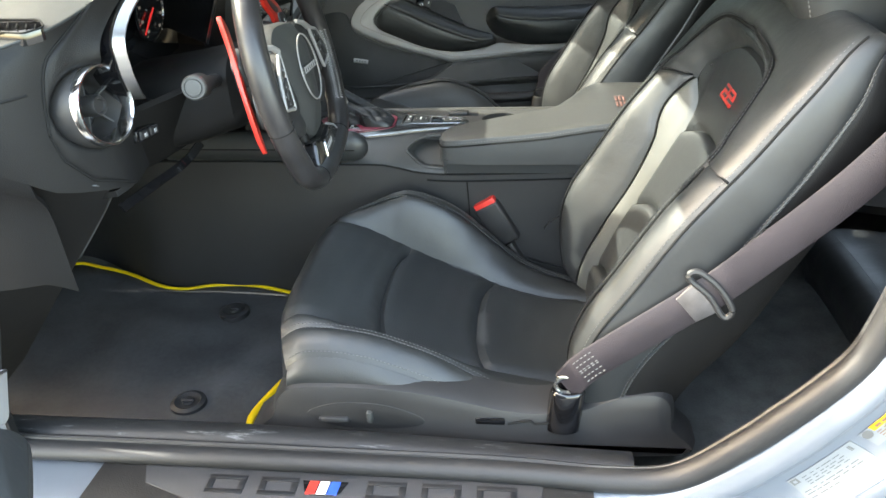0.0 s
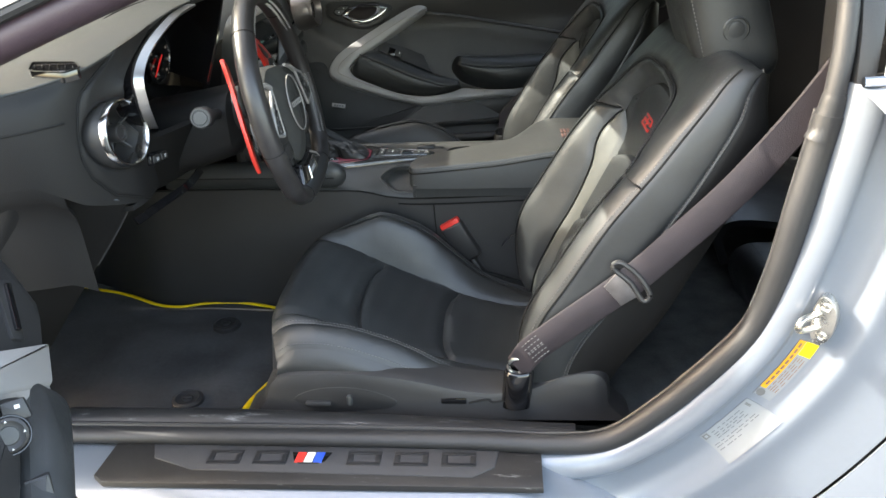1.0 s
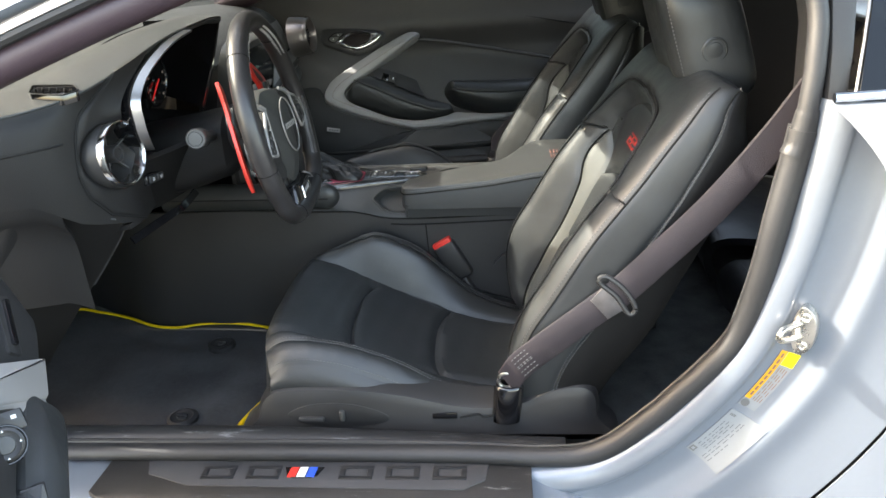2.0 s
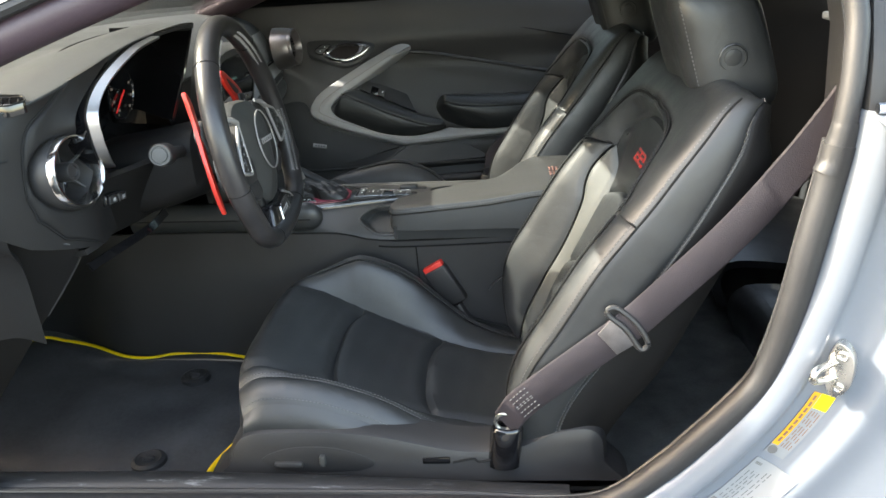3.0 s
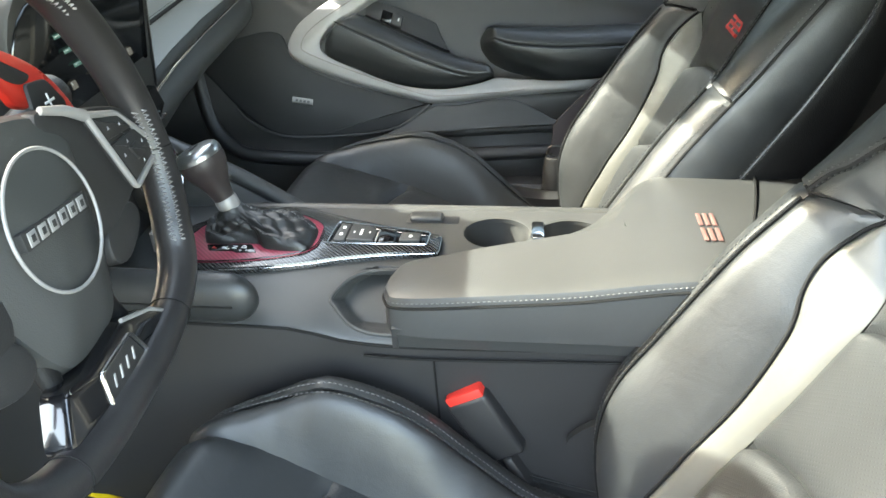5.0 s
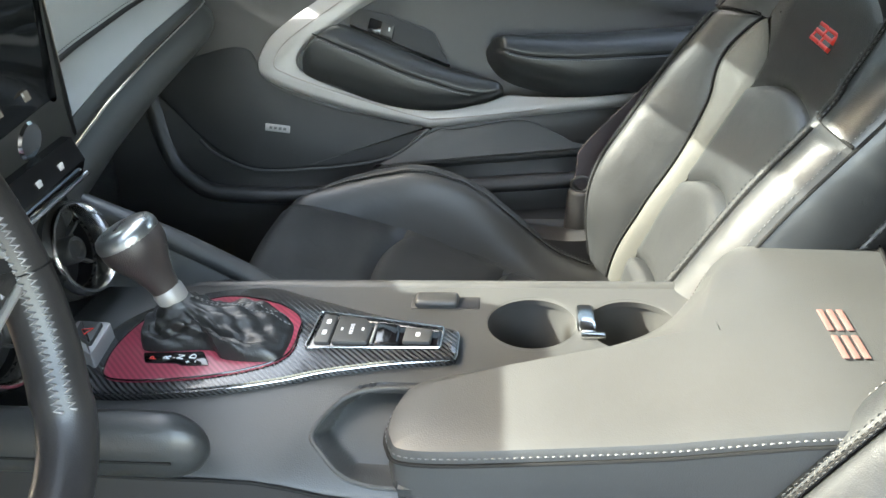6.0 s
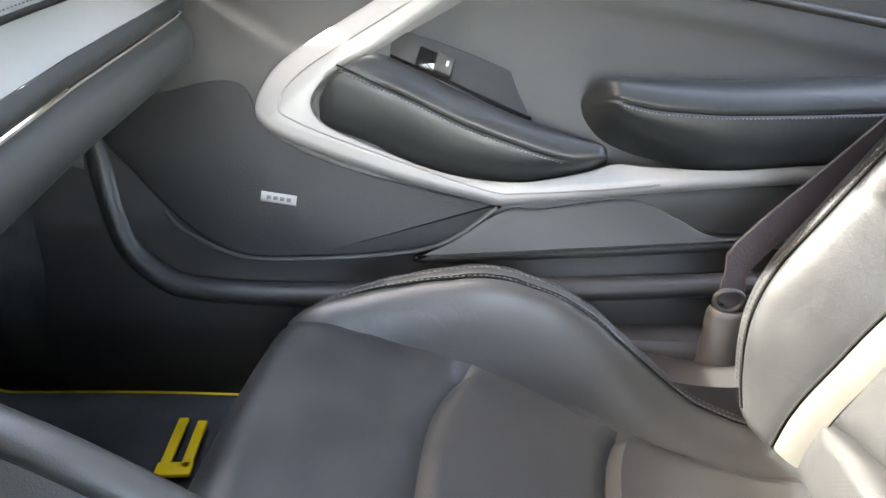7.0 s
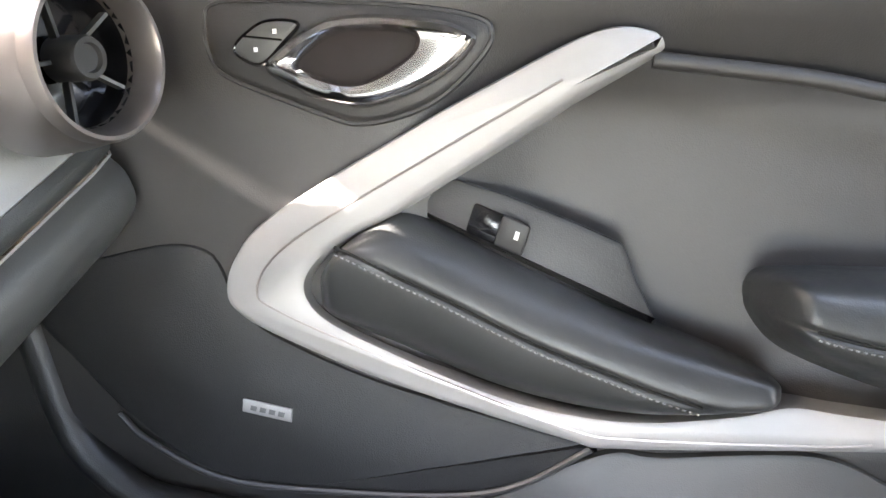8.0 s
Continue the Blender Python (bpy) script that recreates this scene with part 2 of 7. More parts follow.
def frames(p, closed=False, up=(0, 0, 1)):
    t = unit(np.roll(p, -1, 0) - np.roll(p, 1, 0)) if closed else unit(np.gradient(p, axis=0))
    side = unit(np.cross(t, np.broadcast_to(np.array(up, float), t.shape)))
    return t, side, np.cross(side, t)


def tube(p, r, seg=10, closed=False, up=(0, 0, 1), r2=None):
    """A round or oval tube along p; r (across) and r2 (along up) may vary."""
    p = np.array(p, float)
    _, s, u = frames(p, closed, up)
    a = np.linspace(0, 2 * np.pi, seg, endpoint=False)
    r = np.broadcast_to(np.asarray(r, float), len(p))
    r2 = r if r2 is None else np.broadcast_to(np.asarray(r2, float), len(p))
    rings = p[:, None] + (r[:, None] * np.cos(a))[..., None] * s[:, None] + (r2[:, None] * np.sin(a))[..., None] * u[:, None]
    return loft(rings, cap=not closed, close=closed)


def rbox(centre, size, r=0.004, turn=None, seg=2):
    """A box with rounded edges."""
    bm = bmesh.new()
    bmesh.ops.create_cube(bm, size=1.0)
    bmesh.ops.scale(bm, vec=size, verts=bm.verts)
    bmesh.ops.bevel(bm, geom=bm.edges[:], offset=min(r, min(size) * 0.49), segments=seg, affect="EDGES", profile=0.5)
    m = Matrix.Translation(centre) @ (turn if turn is not None else Matrix())
    V = [tuple(m @ v.co) for v in bm.verts]
    bm.verts.index_update()
    F = [[v.index for v in f.verts] for f in bm.faces]
    bm.free()
    return V, F


def basis(axis, hint=(0, 0, 1)):
    a = unit(axis)
    s = np.cross(hint, a)
    s = unit(s if np.linalg.norm(s) > 1e-3 else np.cross((1, 0, 0), a))
    return s, np.cross(a, s), a


def lathe(centre, axis, profile, seg=28, cap=True):
    """A turned shape: profile of (radius, height along axis)."""
    s, u, a = basis(axis)
    ang = np.linspace(0, 2 * np.pi, seg, endpoint=False)
    ring = np.cos(ang)[:, None] * s + np.sin(ang)[:, None] * u
    return loft([np.array(centre) + r * ring + h * a for r, h in profile], cap)


def inset(o, d):
    """The closed outline o moved inwards by d."""
    t = unit(np.roll(o, -1, 0) - np.roll(o, 1, 0))
    n = np.stack([-t[:, 1], t[:, 0]], 1)
    area = np.sum(o[:, 0] * np.roll(o[:, 1], -1) - np.roll(o[:, 0], -1) * o[:, 1])
    return o + n * d * (1 if area > 0 else -1)


def plate(outline, place, h0, h1, bevel=0.003, dome=0.0, rings=6):
    """An outline in (u, v), raised from h0 to h1 with a rounded rim; place(u, v, h) gives points. dome: pillow height (convex outlines)."""
    o = np.array(outline, float)
    ii = inset(o, bevel * 0.3)
    iii = inset(o, bevel)
    levels = [(o, h0), (o, h1 - bevel), (ii, h1 - bevel * 0.3), (iii, h1)]
    if dome:
        c = iii.mean(0)
        for k in range(1, rings + 1):
            f = k / (rings + 0.5)
            levels.append((iii + (c - iii) * f, h1 + dome * math.sin(f * math.pi / 2) ** 0.8))
    R = [np.stack(place(q[:, 0], q[:, 1], np.full(len(q), h)), -1) for q, h in levels]
    return loft(R)


def flat(axis_u, axis_v, axis_h, origin):
    u, v, h, o = (np.array(a, float) for a in (axis_u, axis_v, axis_h, origin))
    return lambda a, b, c: tuple((o + np.multiply.outer(a, u) + np.multiply.outer(b, v) + np.multiply.outer(c, h)).T)


def dashes(p, up, dash=0.0036, gap=0.0022, w=0.0007, lift=0.0006):
    """A row of stitches along p."""
    p = np.array(p, float)
    L = np.linalg.norm(np.diff(p, axis=0), axis=1).sum()
    n = max(2, int(L / (dash + gap)))
    q = even(p, n * 2 + 1)
    up = np.array(up, float)
    ups = np.stack([np.interp(np.linspace(0, 1, 2 * n + 1), np.linspace(0, 1, len(up)), c) for c in up.T], 1) if up.ndim == 2 else np.broadcast_to(up, q.shape)
    V, F = [], []
    for i in range(0, 2 * n, 2):
        a, b = q[i], q[i] + (q[i + 2] - q[i]) * dash / (dash + gap)
        t = unit(b - a)
        u = unit(ups[i])
        s = np.cross(t, u) * w
        k = len(V)
        c = (a + b) / 2 + u * lift * 1.6
        V += [a + s, a - s, b - s, b + s, c + s * 0.7, c - s * 0.7]
        F += [[k, k + 1, k + 5, k + 4], [k + 4, k + 5, k + 2, k + 3], [k + 1, k + 2, k + 5], [k, k + 4, k + 3]]
    return [tuple(v) for v in V], F


def thing(name, at, label, category, group="", kind=""):
    ob = new(name)
    ob.location = at
    ob.empty_display_size = 0.05
    return tagged(ob, label, category, group, kind)


def part(name, shape, material, parent=None, label="", sharp=38):
    """ONE mesh object, in world places, under a thing or a part."""
    V, F = shape
    me = bpy.data.meshes.new(name)
    me.from_pydata([tuple(map(float, v)) for v in V], [], [list(map(int, f)) for f in F])
    me.materials.append(material)
    bm = bmesh.new()
    bm.from_mesh(me)
    bmesh.ops.recalc_face_normals(bm, faces=bm.faces)
    bm.to_mesh(me)
    bm.free()
    me.shade_smooth()
    me.set_sharp_from_angle(angle=radians(sharp))
    ob = new(name, me)
    if parent is not None:
        ob.parent = parent
        if parent.type == "EMPTY":
            ob.matrix_parent_inverse = Matrix.Translation(parent.location).inverted()
    return tagged(ob, label)


def solid(name, shape, material, label, category, group="", kind="", sharp=38):
    return tagged(part(name, shape, material, None, "", sharp), label, category, group, kind)



def rounded(pts, r=0.003, n=5):
    """A polygon with rounded corners."""
    p = np.array(pts, float)
    out = []
    for a, b, c in zip(np.roll(p, 1, 0), p, np.roll(p, -1, 0)):
        i, j = b + unit(a - b) * r, b + unit(c - b) * r
        for f in np.linspace(0, 1, n):
            out.append((1 - f) ** 2 * i + 2 * f * (1 - f) * b + f * f * j)
    return np.array(out)
# ---- the large structure ----
def strip_along_x(xs, section):
    """A sheet whose cross-section (list of (y, z)) runs along xs."""
    return np.array([[(x, y, z) for y, z in section(x)] for x in xs])


ground = solid("ground", grid(np.array([[(x, y, 0.0) for y in (-400, -20, -3, 3, 20, 400)] for x in (-400, -20, -3, 3, 20, 400)])), ASPHALT, "weathered grey asphalt parking ground under the car", "ground", kind="structure")

# floor pan with raised toe board
floor_rows = cr([(-1.27, 0.66), (-1.12, 0.47), (-1.0, 0.375), (-0.9, 0.352), (-0.5, 0.345), (0.1, 0.335), (0.6, 0.34), (1.5, 0.36)], 30)
floor = solid("floor", sheet(np.array([[(x, y, z) for y in np.linspace(-0.69, 0.70, 14)] for x, z in floor_rows]), -0.02), CARPET, "black carpeted car floor with a sloping toe board", "floor", kind="structure")

# the driver's door sill
sill = thing("door_sill", (-0.2, -0.74, 0.0), "silver-blue painted door sill with black inner trim", "door sill", kind="structure")
SILL_X = np.linspace(-0.86, 0.42, 30)
def painted(x):
    k = step(0.10, 0.42, x)
    return [(-0.70 + (y + 0.70) * (1 - 0.5 * k), z - 0.11 * k) for y, z in ((-0.66, 0.40), (-0.668, 0.424), (-0.69, 0.4275), (-0.74, 0.4265), (-0.775, 0.420), (-0.80, 0.405), (-0.83, 0.375), (-0.86, 0.32), (-0.865, 0.25), (-0.84, 0.19), (-0.78, 0.16))]
part("painted_sill", sheet(strip_along_x(SILL_X, painted), 0.006), PAINT, sill)
def inner_trim(x):
    drop = np.interp(x, (-0.35, -0.13, 0.2), (0, 0.008, 0.026))
    return [(y, z - drop) for y, z in ((-0.615, 0.37), (-0.612, 0.43), (-0.617, 0.448), (-0.628, 0.455), (-0.645, 0.456), (-0.655, 0.451), (-0.66, 0.442), (-0.662, 0.43))]
part("scuffed_inner_trim", sheet(strip_along_x(np.linspace(-0.80, 0.215, 24), inner_trim), 0.004), SCUFF, sill, "scuffed dark grey plastic sill trim")

# rubber seal round the door opening
seal_path = even(cr([(-0.90, -0.668, 0.62), (-0.84, -0.672, 0.52), (-0.76, -0.676, 0.458), (-0.66, -0.677, 0.443), (-0.5, -0.677, 0.441), (0.0, -0.682, 0.441), (0.18, -0.69, 0.441), (0.265, -0.695, 0.458), (0.338, -0.695, 0.519), (0.374, -0.695, 0.558), (0.409, -0.695, 0.598), (0.443, -0.695, 0.645), (0.457, -0.695, 0.688), (0.470, -0.695, 0.755), (0.479, -0.695, 0.829), (0.489, -0.692, 0.89), (0.497, -0.69, 0.946)], 300), 110)
seal = thing("door_seal", (0.0, -0.68, 0.43), "dark rubber weather seal round the door opening", "door seal", kind="structure")
part("seal_bulb", tube(seal_path, np.interp(np.arange(110), (0, 55, 75, 109), (0.0125, 0.0125, 0.0165, 0.0180)), 14, up=(0, 1, 0), r2=0.0165), RUBBER, seal)
part("upper_seal", tube(cr([(0.494, -0.69, 0.925), (0.499, -0.69, 0.976), (0.503, -0.682, 1.035), (0.500, -0.665, 1.10), (0.47, -0.635, 1.175)], 40), np.interp(np.arange(40), (0, 8, 39), (0.0175, 0.0125, 0.0115)), 14, up=(0, 1, 0), r2=0.013), RUBBER, seal)
sleeve_path = cr([(0.4885, -0.692, 0.912), (0.4935, -0.691, 0.926), (0.4975, -0.690, 0.950), (0.4995, -0.690, 0.972)], 16)
part("joint_sleeve", tube(sleeve_path, np.interp(np.linspace(0, 1, 16), (0, 0.04, 0.5, 0.96, 1), (0.0181, 0.0184, 0.0168, 0.0140, 0.0130)), 18, up=(0, 1, 0), r2=np.interp(np.linspace(0, 1, 16), (0, 0.04, 0.5, 0.96, 1), (0.0166, 0.0169, 0.0156, 0.0140, 0.0132))), RUBBER, seal, "moulded rubber joint of the seal")
part("inner_lip", tube(seal_path[:, :] + np.array([(-0.010 * step(60, 85, k), 0.012, 0.010 - 0.006 * step(60, 85, k)) for k in range(110)]), 0.005, 8, up=(0, 1, 0)), PLASTIC, seal, "thin inner lip of the seal")

# painted door jamb and rear quarter
jamb_y = curve((0, 0.02), (0.010, -0.008), (0.022, -0.018), (0.038, -0.021), (0.046, -0.016), (0.054, -0.0145), (0.080, -0.017), (0.098, -0.025), (0.112, -0.036), (0.122, -0.0405), (0.16, -0.045), (0.22, -0.062))
def jamb_point(s, d):
    """s along the seal's rear curve, d outwards."""
    p = np.array([np.interp(s, np.linspace(0, 1, len(JAMB)), c) for c in JAMB.T])
    out = unit((np.interp(s, (0, 0.3, 0.6, 1), (0.15, 0.75, 0.97, 1.0)), np.interp(s, (0, 0.3, 0.6, 1), (-1, -0.66, -0.25, 0.05))))
    y = p[1] + jamb_y(d)
    return (p[0] + out[0] * d, y, p[2] + out[1] * d)


JAMB = even(cr([(0.10, -0.69, 0.43), (0.20, -0.70, 0.438), (0.27, -0.70, 0.462), (0.355, -0.70, 0.535), (0.435, -0.70, 0.645), (0.475, -0.70, 0.77), (0.494, -0.70, 0.88), (0.508, -0.70, 0.985)], 100), 60)
jamb = thing("door_jamb", (0.6, -0.75, 0.0), "silver-blue painted door jamb behind the seal", "door jamb", kind="structure")
JD = np.r_[np.linspace(0, 0.13, 44), np.linspace(0.14, 0.22, 10)]
part("jamb_panel", sheet(np.array([[jamb_point(s, d) for d in JD] for s in np.linspace(0.0, 1, 44)]), 0.004), PAINT, jamb)

quarter = thing("rear_quarter_panel", (1.0, -0.85, 0.0), "silver-blue painted rear quarter panel of the car", "car body", kind="structure")
def quarter_point(s, d):
    a = np.array(jamb_point(s, 0.222))
    return (a[0] + 0.0015 + d, a[1] - 0.003 - 0.05 * math.sin(min(d / 0.28, 1) * math.pi / 2), a[2] - 0.002 + 0.05 * d * (1 - s))
part("outer_skin", sheet(np.array([[quarter_point(s, d) for d in np.r_[0, 0.004, 0.012, np.linspace(0.03, 1.2, 20)]] for s in np.linspace(0.0, 1, 40)]), 0.004), PAINT, quarter)

# body shoulder under the quarter window
part("shoulder_panel", sheet(np.array([[(x, -0.715 - 0.13 * step(0, 1, w) - 0.05 * w, 0.985 - 0.05 * w * w + 0.03 * (x - 0.5)) for w in np.linspace(-0.15, 1, 10)] for x in np.linspace(0.515, 1.6, 12)]), 0.004), PAINT, quarter)
part("quarter_window_trim", tube(cr([(0.515, -0.722, 0.992), (0.75, -0.725, 1.0), (1.2, -0.73, 1.01)], 20), 0.006, 8), CHROME, quarter, "bright strip under the quarter window")
part("quarter_window", sheet(np.array([[(x + 0.06 * k, -0.715 + 0.15 * k, 0.996 + 0.24 * k) for k in (0, 0.5, 1)] for x in np.linspace(0.545, 1.3, 6)]), 0.004), REARGLASS, quarter, "dark tinted quarter glass")

part("window_edge_trim", tube([(0.541, -0.716, 0.985), (0.556, -0.682, 1.05), (0.58, -0.62, 1.15)], 0.0017, 8), SATIN, quarter, "bright upright edge of the quarter glass")
# pillars, roof and rear closing panels
pillar_b = thing("b_pillar", (0.52, -0.66, 0.5), "dark trimmed pillar behind the door opening", "car pillar", kind="structure")
part("pillar_core", loft([[(x0, -0.64 + 0.10 * k, z), (x0 + 0.045, -0.66 + 0.10 * k, z), (x0 + 0.05, -0.60 + 0.10 * k, z), (x0, -0.60 + 0.10 * k, z)] for x0, k, z in ((0.508, 0, 0.5), (0.513, 0, 0.95), (0.518, 0.3, 1.06), (0.50, 0.8, 1.2))]), PLASTIC, pillar_b)
part("pillar_strip", loft([[(x0 + w * a, y + 0.016 * b, z + dz * a) for a, b in ((0, 1), (0, 0.35), (0.08, 0.08), (0.22, 0), (0.8, 0), (0.94, 0.1), (1, 0.4), (1, 1))] for x0, w, y, z, dz in ((0.513, 0.026, -0.690, 0.932, 0.016), (0.5135, 0.0265, -0.701, 0.940, 0.014), (0.515, 0.0245, -0.702, 0.985, 0), (0.516, 0.028, -0.690, 1.04, 0), (0.516, 0.032, -0.668, 1.10, 0), (0.50, 0.04, -0.635, 1.18, 0))]), RUBBER, pillar_b, "dark rubber strip beside the quarter glass")

roof = thing("roof", (0.4, 0.0, 0.0), "silver-blue car roof with a dark cloth headliner", "car roof", kind="structure")
roof_rows = [(-0.235, 1.225), (-0.18, 1.240), (0.1, 1.262), (0.5, 1.262), (0.92, 1.238)]
part("roof_skin", sheet(np.array([[(x, y, z + 0.03 - 0.10 * (abs(y) / 0.62) ** 3) for y in np.linspace(-0.62, 0.62, 17)] for x, z in cr(roof_rows, 24)]), 0.004), PAINT, roof)
part("headliner", sheet(np.array([[(x, y, z - 0.01 - 0.085 * (abs(y) / 0.60) ** 3) for y in np.linspace(-0.60, 0.60, 17)] for x, z in cr(roof_rows, 24)]), 0.01), LINER, roof)

# unseen tinted panel, added to dim the sun on the passenger's upper backrest
visor = thing("sun_dimmer", (-0.22, 0.34, 1.19), "unseen smoky panel added to dim the sun on the far seat", "sun visor")
dimmer_low = lambda y: 1.134 - 0.161 * (y - 0.34)
part("dimmer_panel", sheet(np.array([[(-0.225 - 1.2 * k * (1.195 - dimmer_low(y)), y, 1.195 - k * (1.195 - dimmer_low(y))) for k in np.linspace(0, 1, 8)] for y in np.linspace(0.12, 0.575, 16)]), 0.004), screen_glass("smoky_dimmer", (0.52, 0.53, 0.54)), visor)
part("dimmer_pivot", tube([(-0.222, 0.56, 1.196), (-0.222, 0.60, 1.196)], 0.006, 10), PLASTIC, visor)

def pillar_a(side):
    t = thing("a_pillar", (-0.6, side * 0.66, 0.9), "dark trimmed windscreen pillar with painted outside", "car pillar", "windscreen pillars", "structure")
    p = cr([(-0.98, side * 0.745, 0.90), (-0.72, side * 0.70, 1.005), (-0.45, side * 0.655, 1.11), (-0.24, side * 0.605, 1.185)], 24)
    part("inner_trim", tube(p + (0.015, -side * 0.012, -0.012), 0.032 if side < 0 else 0.046, 14, r2=0.026 if side < 0 else 0.036), mat("pillar_trim", (0.045, 0.028, 0.036), 0.5, grain=0.2, gscale=300), t)
    part("outer_skin", tube(p + (-0.02, side * 0.012, 0.032), 0.03, 12, r2=0.013), PAINT, t)
    part("seal_strip", tube(p + (0.0, side * 0.022, 0.006), 0.008, 8), RUBBER, t)
    return t


pillar_a(-1), pillar_a(1)

rear = thing("rear_cabin", (0.9, 0.0, 0.3), "dark rear cabin side trims and shelf behind the seats", "cabin trim", kind="structure")
part("driver_side_trim", sheet(np.array([[(x, -0.655 + 0.02 * math.sin(z * 9), z) for z in np.linspace(0.3, 0.985, 10)] for x in np.linspace(0.53, 1.5, 10)]), 0.01), PLASTIC, rear)
part("passenger_side_trim", sheet(np.array([[(x, 0.675 + 0.02 * math.sin(z * 9), z) for z in np.linspace(0.3, 0.985, 10)] for x in np.linspace(0.45, 1.5, 10)]), -0.01), PLASTIC, rear)
part("rear_bulkhead", sheet(np.array([[(1.35 + 0.1 * z, y, z) for z in np.linspace(0.3, 0.96, 6)] for y in np.linspace(-0.68, 0.70, 6)]), 0.01), CARPET, rear)
part("parcel_shelf", rbox((1.2, 0.0, 0.93), (0.4, 1.3, 0.02), 0.006), SOFT, rear)
part("wheel_arch_trim", sheet(np.array([[(0.60 + 0.30 * u, -0.65 + 0.26 * step(0, 1, v), 0.345 + 0.27 * (1 - v ** 2) * math.sin(0.5 + 1.9 * u)) for v in np.linspace(0, 1, 10)] for u in np.linspace(0, 1.0, 14)]), 0.01), PLASTIC, rear)

solid("rear_window", sheet(np.array([[(0.90 + 0.56 * k, y * (1 + 0.10 * k), 1.245 - 0.27 * k - 0.055 * (abs(y) / 0.58) ** 3) for y in np.linspace(-0.58, 0.58, 12)] for k in np.linspace(0, 1, 8)]), 0.004), REARGLASS, "dark tinted sloping rear window of the cabin", "car window", kind="structure")
rear_seat = thing("rear_seat", (0.95, 0.0, 0.35), "black leather rear bench seat with pale stitching", "car seat")
def bench(y0, y1):
    ys = np.linspace(y0, y1, 14)
    bump = lambda y: 0.02 * math.sin((y - y0) / (y1 - y0) * math.pi) ** 0.5
    prof = cr([(0.62, 0.36), (0.60, 0.43), (0.64, 0.475), (0.78, 0.465), (0.98, 0.43)], 18)
    part("bench_cushion", sheet(np.array([[(x, y, z + bump(y)) for y in ys] for x, z in prof]), -0.02), LEATHER, rear_seat)
    prof = cr([(0.99, 0.42), (1.02, 0.6), (1.09, 0.8), (1.15, 0.90), (1.2, 0.91)], 16)
    part("bench_backrest", sheet(np.array([[(x - bump(y), y, z) for y in ys] for x, z in prof]), -0.02), LEATHER, rear_seat)
    part("stitching", dashes([(0.635, y, 0.478 + bump(y)) for y in ys], (-0.3, 0, 1)), THREAD, rear_seat)
bench(-0.60, -0.06), bench(0.06, 0.62)


solid("windscreen", sheet(np.array([[(-1.0 + 0.77 * k + 0.10 * (1 - k) * ((y / 0.62) ** 2), y * (1 - 0.14 * k), 0.985 + 0.225 * k - 0.04 * (y / 0.62) ** 2 + 0.02 * k * (1 - k)) for y in np.linspace(-0.68, 0.68, 14)] for k in np.linspace(0, 1, 10)]), 0.005), WINDSCREEN, "lightly tinted curved glass windscreen over the dash", "windscreen", kind="structure")

# fender out of view, added to block the sun from the door sill
fender = solid("unseen_front_fender", loft([[(x, -0.655, 0.30), (x, -0.655, 0.93), (x, -0.73, 0.975 - 0.045 * k), (x, -0.80, 0.955 - 0.04 * k), (x, -0.87, 0.87 - 0.02 * k), (x, -0.905, 0.74), (x, -0.91, 0.58), (x, -0.89, 0.40), (x, -0.86, 0.30)] for x, k in ((-0.95, 0), (-1.2, 0.6), (-1.5, 1.5), (-1.8, 3.0), (-1.95, 5.0))]), PAINT, "unseen silver-blue front fender, added ahead of the open door to shade the sill", "car fender", kind="structure")
# ---- front seats ----
BACK_P = cr([(0, 0.142, 0.42), (0.1, 0.131, 0.49), (0.2, 0.131, 0.55), (0.3, 0.147, 0.605), (0.4, 0.182, 0.665), (0.55, 0.233, 0.75), (0.65, 0.270, 0.80), (0.75, 0.306, 0.845), (0.85, 0.340, 0.89), (0.93, 0.372, 0.928), (1.0, 0.405, 0.962), (1.06, 0.435, 0.976), (1.12, 0.458, 0.963), (1.16, 0.466, 0.93)], 400)
b_x = lambda v: np.interp(v, BACK_P[:, 0], BACK_P[:, 1])
b_z = lambda v: np.interp(v, BACK_P[:, 0], BACK_P[:, 2])
b_depth = curve((0, 0.06), (0.2, 0.088), (0.3, 0.091), (0.4, 0.085), (0.65, 0.068), (0.75, 0.050), (0.85, 0.031), (0.90, 0.020), (0.93, 0.006), (0.96, 0.0), (1.16, 0.0))
b_foot = curve((0, 0.105), (0.2, 0.110), (0.4, 0.106), (0.6, 0.106), (0.7, 0.112), (0.75, 0.118), (0.82, 0.116), (0.868, 0.100), (0.888, 0.066), (0.90, 0.015), (0.91, -0.05), (0.93, -0.2), (1.16, -0.2))
b_crest = curve((0, 0.186), (0.1, 0.194), (0.3, 0.202), (0.68, 0.199), (0.76, 0.183), (0.82, 0.170), (0.88, 0.150), (0.91, 0.122), (0.922, 0.075), (0.93, 0.01), (0.96, 0.0), (1.16, 0.0))
b_edge = curve((0, 0.225), (0.15, 0.240), (0.4, 0.246), (0.7, 0.244), (0.9, 0.238), (1.0, 0.226), (1.08, 0.208), (1.16, 0.19))
b_thick = curve((0, 0.13), (0.4, 0.165), (0.75, 0.135), (0.93, 0.105), (1.0, 0.07), (1.08, 0.035), (1.16, 0.012))
in_half = curve((0, 0.136), (0.1, 0.130), (0.2, 0.125), (0.3, 0.119), (0.4, 0.115), (0.5, 0.111), (0.62, 0.115), (0.68, 0.127), (0.735, 0.147), (0.77, 0.148), (0.82, 0.141), (0.868, 0.120), (0.9, 0.11))
